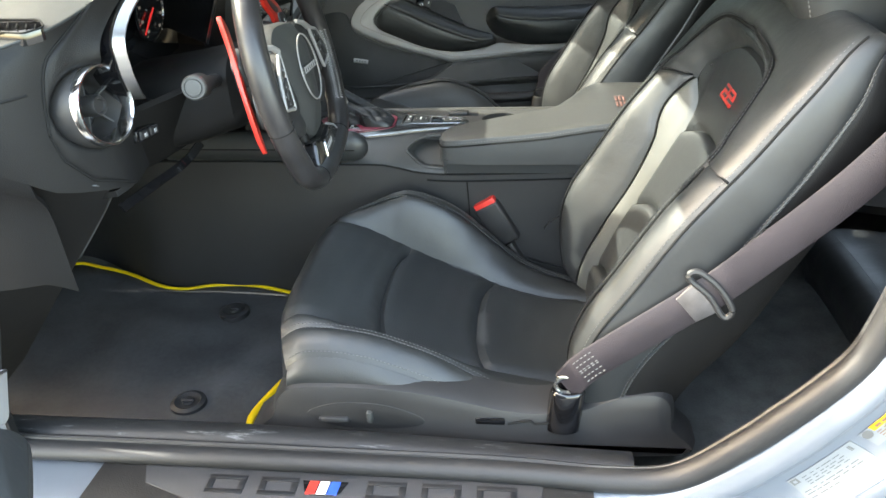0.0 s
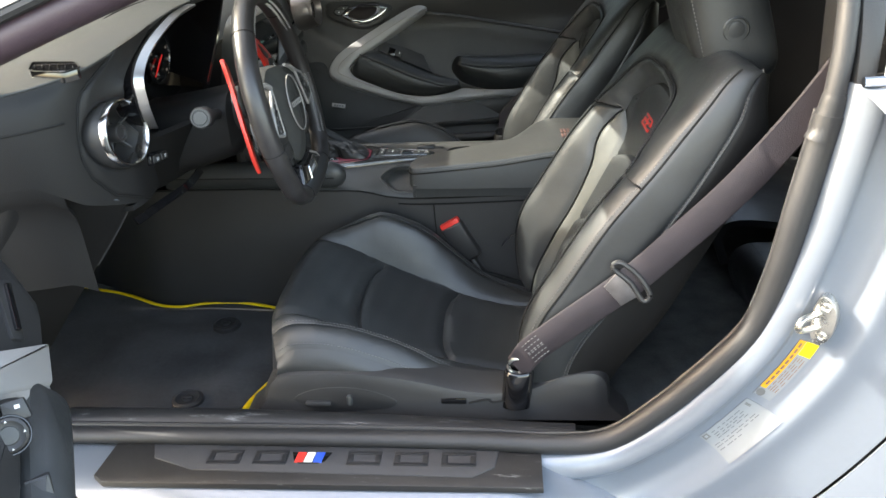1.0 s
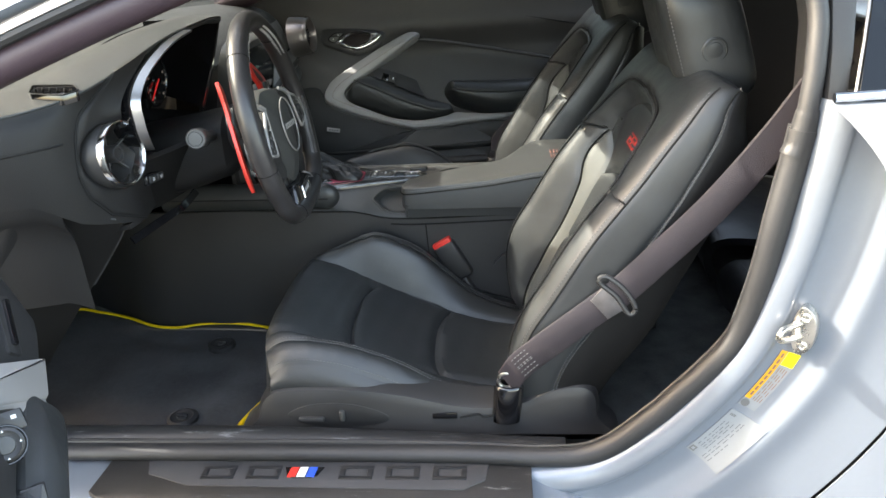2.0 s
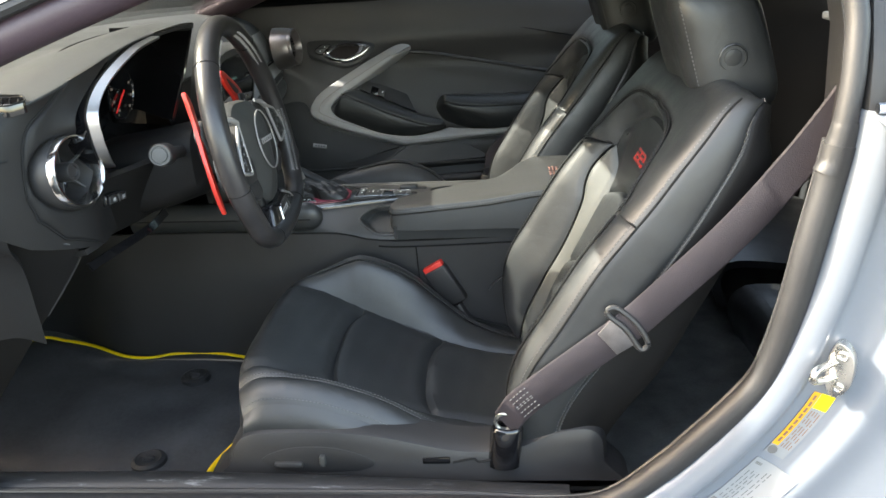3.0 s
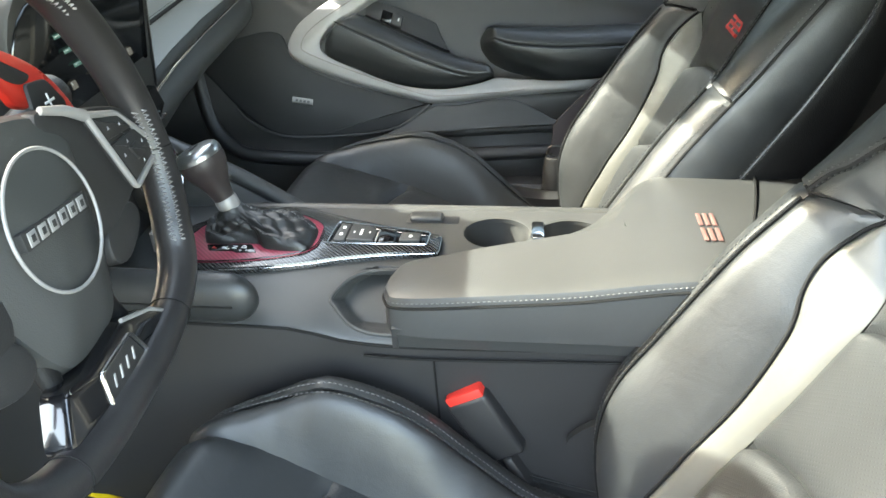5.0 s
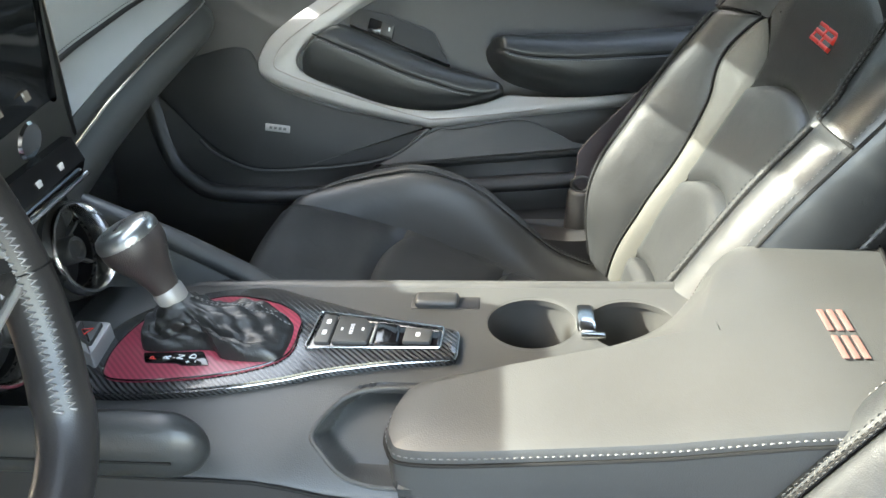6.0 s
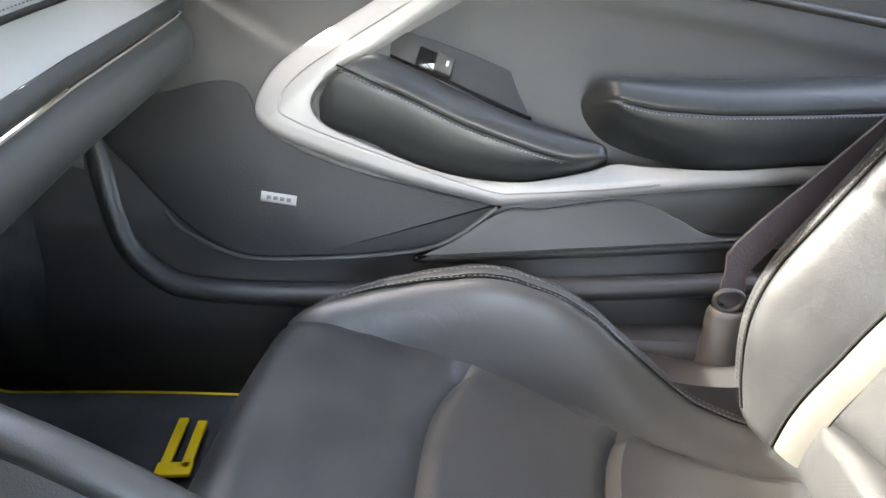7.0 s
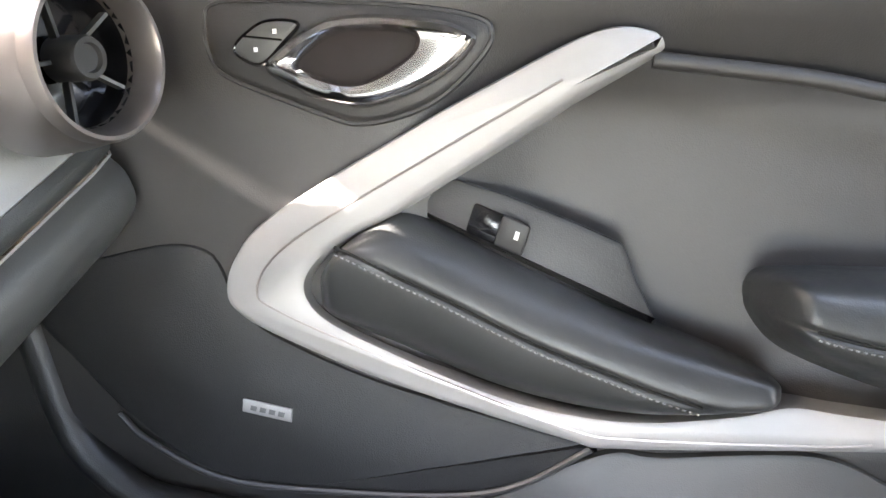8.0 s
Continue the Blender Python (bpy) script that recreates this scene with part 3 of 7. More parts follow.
out_half = curve((0, 0.158), (0.1, 0.150), (0.27, 0.141), (0.41, 0.137), (0.53, 0.142), (0.59, 0.153), (0.64, 0.158), (0.70, 0.155), (0.735, 0.1485))


def car_seat(s):
    """s = -1: driver's, s = 1: passenger's; w is measured outboard."""
    yc = s * 0.347
    seat = thing("bucket_seat", (-0.05, yc, 0.34), "black leather sport seat with pale stripes" + (" behind the steering wheel" if s < 0 else " beside the far door"), "car seat", "front seats")

    yb = s * 0.341
    XO = 0.0 if s < 0 else -0.026

    def front(w, v, lift=0.0):
        """The face of the backrest: a sunk middle, crests either side, rolling away to the rim."""
        w, v = np.asarray(w, float), np.asarray(v, float)
        t = np.abs(w)
        d = b_depth(v) * (1 - step(b_foot(v), np.maximum(b_crest(v), b_foot(v) + 0.02), t)) - lift
        over = np.clip((t - 0.200) / 0.050, 0, 1.2)
        d = d + 0.022 * over**2
        return np.stack([b_x(v) + XO + 0.86 * d, yb + s * w + 0 * v, b_z(v) - 0.5 * d], -1)

    def rim_dip(edge, puff, groove):
        return puff * np.clip(edge / 2.5, 0, 1) ** 0.6 - groove * (1 - np.clip(edge, 0, 1)) ** 2

    def patch(wa, wb, va, vb, nu=16, nv=24, groove=0.005, puff=0.004, ends=(1, 1), sides=(1, 1)):
        """A panel between two side curves of v and two end curves of the share across; its rim dips into the seams."""
        k = np.linspace(0, 1, nu)[None, :]
        r = np.linspace(0, 1, nv)[:, None]
        v = va(k) + (vb(k) - va(k)) * r
        w = wa(v) + (wb(v) - wa(v)) * k
        width, length = np.maximum(np.abs(wb(v) - wa(v)), 1e-3), np.maximum(np.abs(vb(k) - va(k)), 1e-3) * 0.62
        edge = np.full(v.shape, 1.0) * 2.5
        for on, dist in ((sides[0], k * width), (sides[1], (1 - k) * width), (ends[0], r * length), (ends[1], (1 - r) * length)):
            if on:
                edge = np.minimum(edge, dist / 0.009)
        return front(w, v, rim_dip(edge, puff, groove))

    def band(inner, outer, nr, puff, groove, bow=0.0):
        """A panel between two outlines of (w, v) with as many points each."""
        r = np.linspace(0, 1, nr)[None, :, None]
        q = inner[:, None] * (1 - r) + outer[:, None] * r
        gap = np.hypot(outer[:, 0] - inner[:, 0], (outer[:, 1] - inner[:, 1]) * 0.62)[:, None]
        edge = np.minimum(r[..., 0], 1 - r[..., 0]) * gap / 0.007
        return front(q[..., 0], q[..., 1], rim_dip(edge, puff, groove) + bow * np.sin(np.pi * r[..., 0]))

    N = (-0.86, 0, 0.5)
    back = part("backrest", sheet(np.array([[front(w * b_edge(v), v, -0.014) for w in np.linspace(-0.96, 0.96, 24)] for v in np.linspace(0.02, 1.1, 30)]), -0.02 * s), LEATHER, seat)
    arch0 = lambda k: 0.150 + 0.052 * np.sin(np.pi * k) ** 0.8
    arch1 = lambda k: 0.378 + 0.066 * np.sin(np.pi * k) ** 0.8
    arch2 = lambda k: 0.602 + 0.058 * np.sin(np.pi * k) ** 0.8
    arch3 = lambda k: 0.735 + 0.155 * np.clip(1 - np.abs(2 * k - 1) ** 3.2, 0, 1) ** 0.5
    neg_in = lambda v: -in_half(v)
    zero = lambda k: 0.02 + 0 * k
    for va, vb, puff in ((zero, arch0, 0.022), (arch0, arch1, 0.010), (arch1, arch2, 0.007), (arch2, arch3, 0.003)):
        part("insert", sheet(patch(neg_in, in_half, va, vb, 32, 24, puff=puff, groove=0.007), -0.01 * s), PERF, back)
    JOIN = 0.695
    for side in (-1, 1):
        a, b = (lambda v: side * in_half(v)), (lambda v: side * out_half(v))
        part("stripe", sheet(patch(a, b, zero, lambda k: 0.733 + 0 * k, 10, 50, puff=0.003), -0.008 * s * side), PALE, back, "pale grey leather stripe")
        crest, edge = (lambda v: side * b_crest(v)), (lambda v: side * b_edge(v))
        part("bolster", sheet(patch(b, crest, zero, lambda k: 0.733 - (0.733 - JOIN) * k, 16, 60, puff=0.004, groove=0.004), -0.008 * s * side), LEATHER, back)
        part("bolster_edge", sheet(patch(crest, edge, zero, lambda k: JOIN + 0 * k, 10, 60, puff=0.0035, groove=0.0022), -0.008 * s * side), LEATHER, back)
    # rolled rim round the top panel, then the shoulders outside it
    K = np.linspace(0, 1, 61)
    floor_line = np.stack([(2 * K - 1) * in_half(arch3(K)), arch3(K)], 1)
    floor_line = even(floor_line, 61)
    crest_v = np.r_[np.linspace(JOIN, 0.91, 40), np.linspace(0.913, 0.9295, 24)]
    half_line = np.stack([-b_crest(crest_v), crest_v], 1)
    crest_line = even(np.vstack([half_line, half_line[::-1] * (-1, 1)]), 61)
    part("rim_roll", sheet(band(floor_line, crest_line, 10, 0.004, 0.005), 0.008 * s), LEATHER, back, "rolled leather rim round the top panel")
    top_v = np.r_[np.linspace(JOIN, 1.08, 40)]
    half_out = np.vstack([np.stack([-b_edge(top_v), top_v], 1), [(-0.17, 1.13), (-0.12, 1.15), (-0.06, 1.16)]])
    out_line = even(np.vstack([half_out, half_out[::-1] * (-1, 1)]) * (1, 0.62), 61) / (1, 0.62)
    part("shoulder", sheet(band(crest_line, out_line, 20, 0.004, 0.003), 0.008 * s), LEATHER, back)

    def flank(side, q0, q1, nq, puff):
        """The side of the backrest from the rim seam (q = 0) to the rear (q = 1)."""
        q = np.linspace(q0, q1, nq)[None, :]
        v = np.linspace(0.0, 1.09, 46)[:, None]
        t = (q - q0) / (q1 - q0)
        bulge = puff * np.sin(np.pi * t) ** 0.5 - 0.0008 * ((t < 0.02) | (t > 0.98))
        start = front(side * b_edge(v), v)
        w = b_edge(v) + 0.006 * np.sin(np.clip(q / 0.4, 0, 1) * np.pi / 2) - 0.022 * np.clip((q - 0.4) / 0.6, 0, 1) ** 2 + bulge
        d = b_thick(v) * q
        return np.stack([start[..., 0] + 0.86 * d, yb + s * side * w + 0 * d, start[..., 2] - 0.5 * d], -1)
    for side in (-1, 1):
        part("bolster_side", sheet(flank(side, 0.0, 0.46, 14, 0.004), -0.006 * s * side), LEATHER, back)
        part("back_shell", sheet(flank(side, 0.46, 1.0, 12, 0.003), -0.006 * s * side), PODSKIN, back)
        lines = [front(side * (b_edge(np.linspace(0.03, 1.02, 60)) - 0.005), np.linspace(0.03, 1.02, 60), 0.0016), flank(side, 0.44, 0.46, 2, 0)[2:-4, 0] + np.array([0, s * side * 0.0025, 0.0015]), flank(side, 0.475, 0.49, 2, 0)[2:-4, 0] + np.array([0, s * side * 0.0025, 0.0015])]
        for line in lines:
            part("stitching", dashes(line, (-0.4, s * side, 0.4), 0.0032, 0.0024, 0.00035), THREAD, back)
        part("piping", tube(front(side * b_edge(np.linspace(0.02, 1.04, 70)), np.linspace(0.02, 1.04, 70), -0.0005), 0.0016, 6), SEAM, back)
        part("piping", tube(flank(side, 0.46, 0.48, 2, 0)[1:-3, 0] + np.array([0, s * side * 0.001, 0]), 0.0022, 6), LEATHER, back)
    v = np.linspace(0.0, 1.05, 30)[:, None]
    w = np.linspace(-1, 1, 10)[None, :] * (b_edge(v) - 0.022)
    d = b_thick(v)
    base = front(b_edge(v), v)
    part("back_panel", sheet(np.stack([base[..., 0] + 0.86 * d + 0 * w, yb + w, base[..., 2] - 0.5 * d + 0 * w], -1), 0.01), PLASTIC, back)
    for side in (-1, 1):
        v = np.linspace(0.04, 0.68, 70)
        for off in (-0.004, 0.004):
            part("stitching", dashes(front(side * (b_crest(v) + off), v, 0.0042), N, 0.0034, 0.0022, 0.0005), LEATHER, back)
        part("piping", tube(front(side * b_crest(v), v, 0.0008), 0.0018, 6), SEAM, back)
        part("piping", tube(front(side * out_half(np.linspace(0.03, 0.73, 60)), np.linspace(0.03, 0.73, 60), -0.0022), 0.0016, 6), SEAM, back, "dark seam beside the stripe")
        # cross seam from the rim to the side
        part("piping", tube(front(side * np.linspace(0.150, 0.243, 20), 0.733 - (0.733 - JOIN) * np.clip(np.linspace(-0.1, 2.2, 20), 0, 1), 0.0012), 0.0016, 6), SEAM, back)
    arch = front(crest_line[:, 0], crest_line[:, 1], 0.0016)
    part("piping", tube(arch, 0.0024, 6), SEAM, back, "dark piping round the top panel")
    for grow in (0.968, 1.032):
        line = (crest_line - (0, 0.75)) * grow + (0, 0.75)
        part("stitching", dashes(front(line[:, 0], line[:, 1], 0.0045), N, 0.0034, 0.0022, 0.0006), LEATHER, back)
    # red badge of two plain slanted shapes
    c = front(-0.004, 0.776, 0.004)
    tx, ty, tn = np.array((0.0, 1, 0)), unit((0.6, 0, 0.8)), unit((-0.8, 0, 0.6))
    shapes = []
    for off in (-0.013, 0.013):
        for z0, z1 in ((0.006, 0.0105), (-0.002, 0.0025), (-0.0105, -0.006)):
            o = [(off - 0.012 + z0 * 0.3, z0), (off + 0.012 + z0 * 0.3, z0), (off + 0.012 + z1 * 0.3, z1), (off - 0.012 + z1 * 0.3, z1)]
            shapes.append(plate(o, flat(tx, ty, tn, c), -0.002, 0.0025, 0.0006))
        shapes.append(plate([(off - 0.012, 0.002), (off - 0.007, 0.002), (off - 0.006, 0.008), (off - 0.011, 0.008)], flat(tx, ty, tn, c), -0.002, 0.0022, 0.0005))
        shapes.append(plate([(off + 0.007, -0.008), (off + 0.012, -0.008), (off + 0.012, 0.0), (off + 0.007, 0.0)], flat(tx, ty, tn, c), -0.002, 0.0022, 0.0005))
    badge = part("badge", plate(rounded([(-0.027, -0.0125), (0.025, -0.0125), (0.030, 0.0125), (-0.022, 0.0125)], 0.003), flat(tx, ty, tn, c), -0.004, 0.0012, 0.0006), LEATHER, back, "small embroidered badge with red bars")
    for shape in shapes:
        part("badge_bar", shape, RED, badge)

    # headrest
    hx, hz = 0.440 + XO, 1.018
    rows = []
    for z in np.linspace(-1, 1, 18):
        f = (1 - abs(z) ** 5) ** 0.5 if abs(z) < 1 else 0.02
        f = max(f, 0.08)
        lean = -0.030 * z
        a = np.linspace(0, 2 * np.pi, 36, endpoint=False)
        cx = np.sign(np.cos(a)) * np.abs(np.cos(a)) ** 0.55
        cy = np.sign(np.sin(a)) * np.abs(np.sin(a)) ** 0.5
        dip = 0.010 * np.exp(-(cy / 0.5) ** 2) * (cx < -0.5)
        rows.append(np.stack([hx + lean + cx * 0.068 * (0.75 + 0.25 * f) * (0.35 + 0.65 * f) + dip, yc + cy * (0.108 - 0.008 * z) * (0.45 + 0.55 * f), np.full(36, hz + 0.098 * z)], -1))
    head = part("headrest", loft(rows), LEATHER, seat)
    for side in (-1, 1):
        yb = yc + side * 0.1085
        part("headrest_button", lathe((hx + 0.004, yb - side * 0.004, hz - 0.012), (0, side, 0), [(0.0205, 0), (0.0195, 0.0045), (0.0175, 0.0055), (0.0155, 0.002), (0.0125, 0.002), (0.0115, 0.005), (0.0095, 0.0055), (0.001, 0.0055)], 26), LEATHER, head)
        u = np.linspace(-0.86, 0.9, 40)
        part("stitching", dashes(np.stack([hx - 0.030 * u - 0.052, np.full(40, yc + side * 0.099), hz + 0.098 * u], -1), (-0.5, side, 0)), THREAD, head)
        part("headrest_post", tube([(0.452 + XO, yc + side * 0.05, 0.90), (0.45 + XO, yc + side * 0.05, 0.99)], 0.007, 10), PLASTIC, head)
    # creased leather bag behind the headrest, draped over the shoulder
    fold = lambda a, b: 0.006 * math.sin(8 * a + 5 * b) + 0.004 * math.sin(17 * b - 6 * a)
    part("gathered_cover", sheet(np.array([[(0.428 + XO + 0.046 * a + fold(a, b) * 0.4, yc + s * (0.080 + 0.090 * math.sin(0.5 * math.pi * b) + 0.5 * fold(b, a)), 0.972 - 0.055 * b ** 2.2 - 0.012 * a + 0.6 * fold(a, b)) for a in np.linspace(0, 1, 16)] for b in np.linspace(0, 0.72, 20)]), 0.008 * s), LEATHER, head, "creased leather gathered below the headrest")

    # cushion
    z_mid = curve((-0.350, 0.44), (-0.3495, 0.50), (-0.343, 0.533), (-0.326, 0.553), (-0.295, 0.559), (-0.183, 0.515), (-0.035, 0.458), (0.1, 0.425), (0.20, 0.415))
    z_crest = curve((-0.350, 0.44), (-0.349, 0.50), (-0.340, 0.533), (-0.315, 0.555), (-0.26, 0.578), (-0.182, 0.597), (-0.133, 0.597), (-0.062, 0.566), (0.007, 0.503), (0.066, 0.452), (0.15, 0.418), (0.2, 0.41))

    w_seam = curve((-0.36, 0.150), (-0.2, 0.149), (-0.07, 0.139), (0.07, 0.122), (0.2, 0.116))

    def top(w, x, lift=0.0):
        w, x = np.asarray(w, float), np.asarray(x, float)
        t = np.abs(w)
        rise = step(w_seam(x) - 0.012, 0.189, t)
        z = z_mid(x) + (z_crest(x) - z_mid(x)) * rise * (0.50 if s < 0 else 1.0) ** (w > 0) + 0.012 * rise * (1 - rise)
        z = z - 0.026 * np.clip((t - 0.186) / 0.04, 0, 1) ** 2
        x = x + ((0.030 if s < 0 else -0.026) + 0.030 * (t / 0.22) ** 3) * step(-0.12, -0.30, x)
        return np.stack([x + 0 * w, yc + s * w + 0 * x, z + lift], -1)

    def cush(wa, wb, xa, xb, nu, nv, puff=0.005, groove=0.008, sides=(1, 1), ends=(1, 1)):
        k = np.linspace(0, 1, nu)[None, :]
        r = np.linspace(0, 1, nv)[:, None]
        x = xa(k) + (xb(k) - xa(k)) * r
        a, b = (f(x) if callable(f) else f + 0 * x for f in (wa, wb))
        w = a + (b - a) * k
        edge = np.full(x.shape, 1.0)
        for on, dist in ((sides[0], k * np.abs(b - a)), (sides[1], (1 - k) * np.abs(b - a)), (ends[0], r * (xb(k) - xa(k))), (ends[1], (1 - r) * (xb(k) - xa(k)))):
            if on:
                edge = np.minimum(edge, dist / 0.016)
        lift = puff * np.clip(edge / 3, 0, 1) ** 0.6 - groove * (1 - np.clip(edge, 0, 1)) ** 2
        wrinkle = 0.0012 * np.sin(38 * w + 60 * x) * np.sin(90 * x - 20 * w)
        return top(w, x, lift + wrinkle)

    cushion = part("cushion", sheet(np.array([[top(w, x, -0.014) for w in np.linspace(-0.21, 0.21, 14)] for x in np.linspace(-0.325, 0.19, 20)]), -0.04 * s), LEATHER, seat)
    neg_seam = lambda x: -w_seam(x)
    seam1 = lambda k: (-0.174 if s < 0 else -0.192) + 0.028 * np.abs(2 * k - 1) ** 3
    seam2 = lambda k: (-0.014 if s < 0 else -0.042) + 0.024 * np.abs(2 * k - 1) ** 3
    part("cushion_panel", sheet(cush(neg_seam, w_seam, lambda k: -0.350 + 0 * k, seam1, 24, 22, 0.006, ends=(0, 1)), -0.008 * s), LEATHER, cushion)
    part("cushion_panel", sheet(cush(neg_seam, w_seam, seam1, seam2, 24, 18, 0.010), -0.008 * s), PERF, cushion)
    part("cushion_panel", sheet(cush(neg_seam, w_seam, seam2, lambda k: 0.19 + 0 * k, 24, 18, 0.008), -0.008 * s), PERF, cushion)
    for side in (-1, 1):
        part("cushion_bolster", sheet(cush(w_seam if side > 0 else neg_seam, side * 0.186, lambda k: -0.350 + 0 * k, lambda k: 0.19 + 0 * k, 12, 44, 0.004, ends=(0, 0), groove=0.008), -0.008 * s * side), LEATHER, cushion)
        part("cushion_bolster", sheet(cush(side * 0.186, side * 0.226, lambda k: -0.350 + 0 * k, lambda k: 0.19 + 0 * k, 10, 44, 0.003, ends=(0, 0), groove=0.003), -0.008 * s * side), LEATHER, cushion)
        xs = np.linspace(-0.335, 0.17, 60)
        for ww in (0.181, 0.190, 0.221):
            part("stitching", dashes(top(side * ww, xs, 0.0008), (0, 0, 1)), THREAD, cushion)
        # outer skirt of the cushion
        q = np.linspace(0, 1, 12)[None, :]
        x = np.linspace(-0.350, 0.19, 36)[:, None]
        z0 = top(side * 0.226, x)[..., 2]
        zl = np.interp(x, (-0.35, 0.0, 0.2), (0.475, 0.455, 0.40))
        xd = top(side * 0.226, x)[..., 0]
        P = np.stack([xd + 0 * q, yc + s * side * (0.226 + 0.014 * np.sin(np.pi * np.clip(q * 1.1, 0, 1)) + 0 * x), z0 + (zl - z0) * q], -1)
        part("cushion_skirt", sheet(P, -0.006 * s * side), LEATHER, cushion)
    # front lip
    w = np.linspace(-0.226, 0.226, 30)[None, :]
    q = np.linspace(0, 1, 8)[:, None]
    z0 = top(w, -0.350)[..., 2]
    part("cushion_front", sheet(np.stack([top(w, -0.350)[..., 0] + 0.02 * q**2, yc + s * w + 0 * q, z0 + (0.39 - z0) * q], -1), 0.006 * s), LEATHER, cushion)
    part("seat_frame", rbox((-0.06, yc, 0.385), (0.46, 0.36, 0.06), 0.01), PLASTIC, seat)
    for ry in (-0.15, 0.15):
        part("seat_rail", rbox((-0.05, yc + ry, 0.353), (0.6, 0.04, 0.028), 0.006), STEEL, seat)

    # outboard side shield, belt tower, switches
    o = cr([(-0.30, 0.385), (-0.302, 0.45), (-0.285, 0.488), (-0.25, 0.503), (-0.15, 0.505), (-0.06, 0.495), (0.03, 0.474), (0.085, 0.468), (0.14, 0.475), (0.19, 0.498), (0.24, 0.508), (0.268, 0.492), (0.275, 0.45), (0.265, 0.385)], 80, True)
    side_at = flat((1, 0, 0), (0, 0, 1), (0, s, 0), (0, yc + s * 0.19, 0))
    shield = part("side_shield", plate(o, side_at, 0.0, 0.062, 0.022), PLASTIC, seat)
    oval = cr([(-0.245, 0.455), (-0.20, 0.476), (-0.13, 0.475), (-0.075, 0.452), (-0.10, 0.435), (-0.20, 0.433)], 40, True)
    part("switch_recess", plate(oval, side_at, 0.05, 0.0632, 0.001), PLASTIC, shield)
    part("seat_switch", rbox((-0.152, yc + s * 0.255, 0.455), (0.009, 0.010, 0.020), 0.003), SOFT, shield, "small upright seat switch")
    part("seat_switch", rbox((-0.205, yc + s * 0.254, 0.447), (0.045, 0.010, 0.010), 0.004), PLASTIC, shield)
    part("tag_plate", rbox((0.02, yc + s * 0.252, 0.452), (0.042, 0.004, 0.011), 0.0025), GLOSS, shield, "small dark oval tag")
    part("shield_seam", tube(cr([(0.045, yc + s * 0.2525, 0.448), (0.075, yc + s * 0.253, 0.455), (0.085, yc + s * 0.253, 0.45), (0.115, yc + s * 0.2525, 0.455)], 16), 0.0016, 6), SEAM, shield)
    part("belt_tower", loft([[(0.123 + XO + r * 0.0245 * math.cos(a) + 0.004 * h, yc + s * (0.243 + r * 0.017 * math.sin(a)), 0.455 + (0.052 if s < 0 else 0.078) * h) for a in np.linspace(0, 2 * np.pi, 20, endpoint=False)] for h, r in ((-0.3, 1.05), (0, 1.05), (0.1, 1.0), (0.9, 1.0), (0.97, 0.93), (1.0, 0.85), (0.99, 0.6), (0.8, 0.55))]), GLOSS if s < 0 else PLASTIC, seat, "black belt anchor tower")
    part("hinge_cover", loft([[(0.175 + 0.05 * r * math.cos(a) + 0.02 * h, yc + s * (0.175 + 0.05 * h), 0.455 + 0.045 * r * math.sin(a)) for a in np.linspace(0, 2 * np.pi, 20, endpoint=False)] for h, r in ((0, 1), (0.8, 1), (1, 0.8))]), PLASTIC, seat)
    for side in (-1, 1):
        part("recliner_cover", plate(cr([(0.205, 0.395), (0.20, 0.45), (0.215, 0.50), (0.235, 0.505), (0.255, 0.45), (0.25, 0.39)], 30, True), flat((1, 0, 0), (0, 0, 1), (0, side, 0), (0, yc + side * 0.125, 0)), 0, 0.02, 0.006), PLASTIC, seat)
    # inboard lever
    part("recline_lever", plate(cr([(0.10, 0.505), (0.13, 0.535), (0.17, 0.54), (0.18, 0.51), (0.14, 0.49)], 24, True), flat((1, 0, 0), (0, 0, 1), (0, -s, 0), (0, yc - s * 0.218, 0)), 0, 0.012, 0.004), PLASTIC, seat)
    return seat


car_seat(-1)
car_seat(1)


def buckle(s):
    yc = s * 0.347
    t = thing("belt_buckle", (0.05, yc - s * 0.235, 0.36), "black seat belt buckle with red release button", "seat belt buckle", "seat belt buckles")
    a, b = np.array((0.055, yc - s * 0.232, 0.44)), np.array((-0.012, yc - s * 0.238, 0.556))
    d = unit(b - a)
    turn = Vector(d).to_track_quat("Z", "Y").to_matrix().to_4x4()
    part("stalk", rbox(a - d * 0.02, (0.03, 0.014, 0.12), 0.005, turn), PLASTIC, t)
    part("housing", rbox(a + d * 0.085, (0.030, 0.050, 0.090), 0.006, turn, 3), PLASTIC, t)
    part("release_button", rbox(a + d * 0.130, (0.025, 0.044, 0.018), 0.003, turn), REDPL, t, "red release button")
    part("mark", rbox(a + d * 0.078 + np.array((-0.012, -s * 0.0, 0.003)), (0.006, 0.018, 0.010), 0.001, turn), SOFT, t)


buckle(-1), buckle(1)


def ribbon(p, across, width, thick=0.0018):
    """Belt webbing along p, its width along across."""
    p, a = np.array(p, float), unit(np.array(across, float))
    a = np.broadcast_to(a, p.shape)
    t = unit(np.gradient(p, axis=0))
    n = unit(np.cross(t, a))
    h = width / 2
    rings = [[q - b * h, q - b * h * 0.9 + m * thick, q + b * h * 0.9 + m * thick, q + b * h, q + b * h * 0.9 - m * thick, q - b * h * 0.9 - m * thick] for q, b, m in zip(p, a, n)]
    return loft(rings)


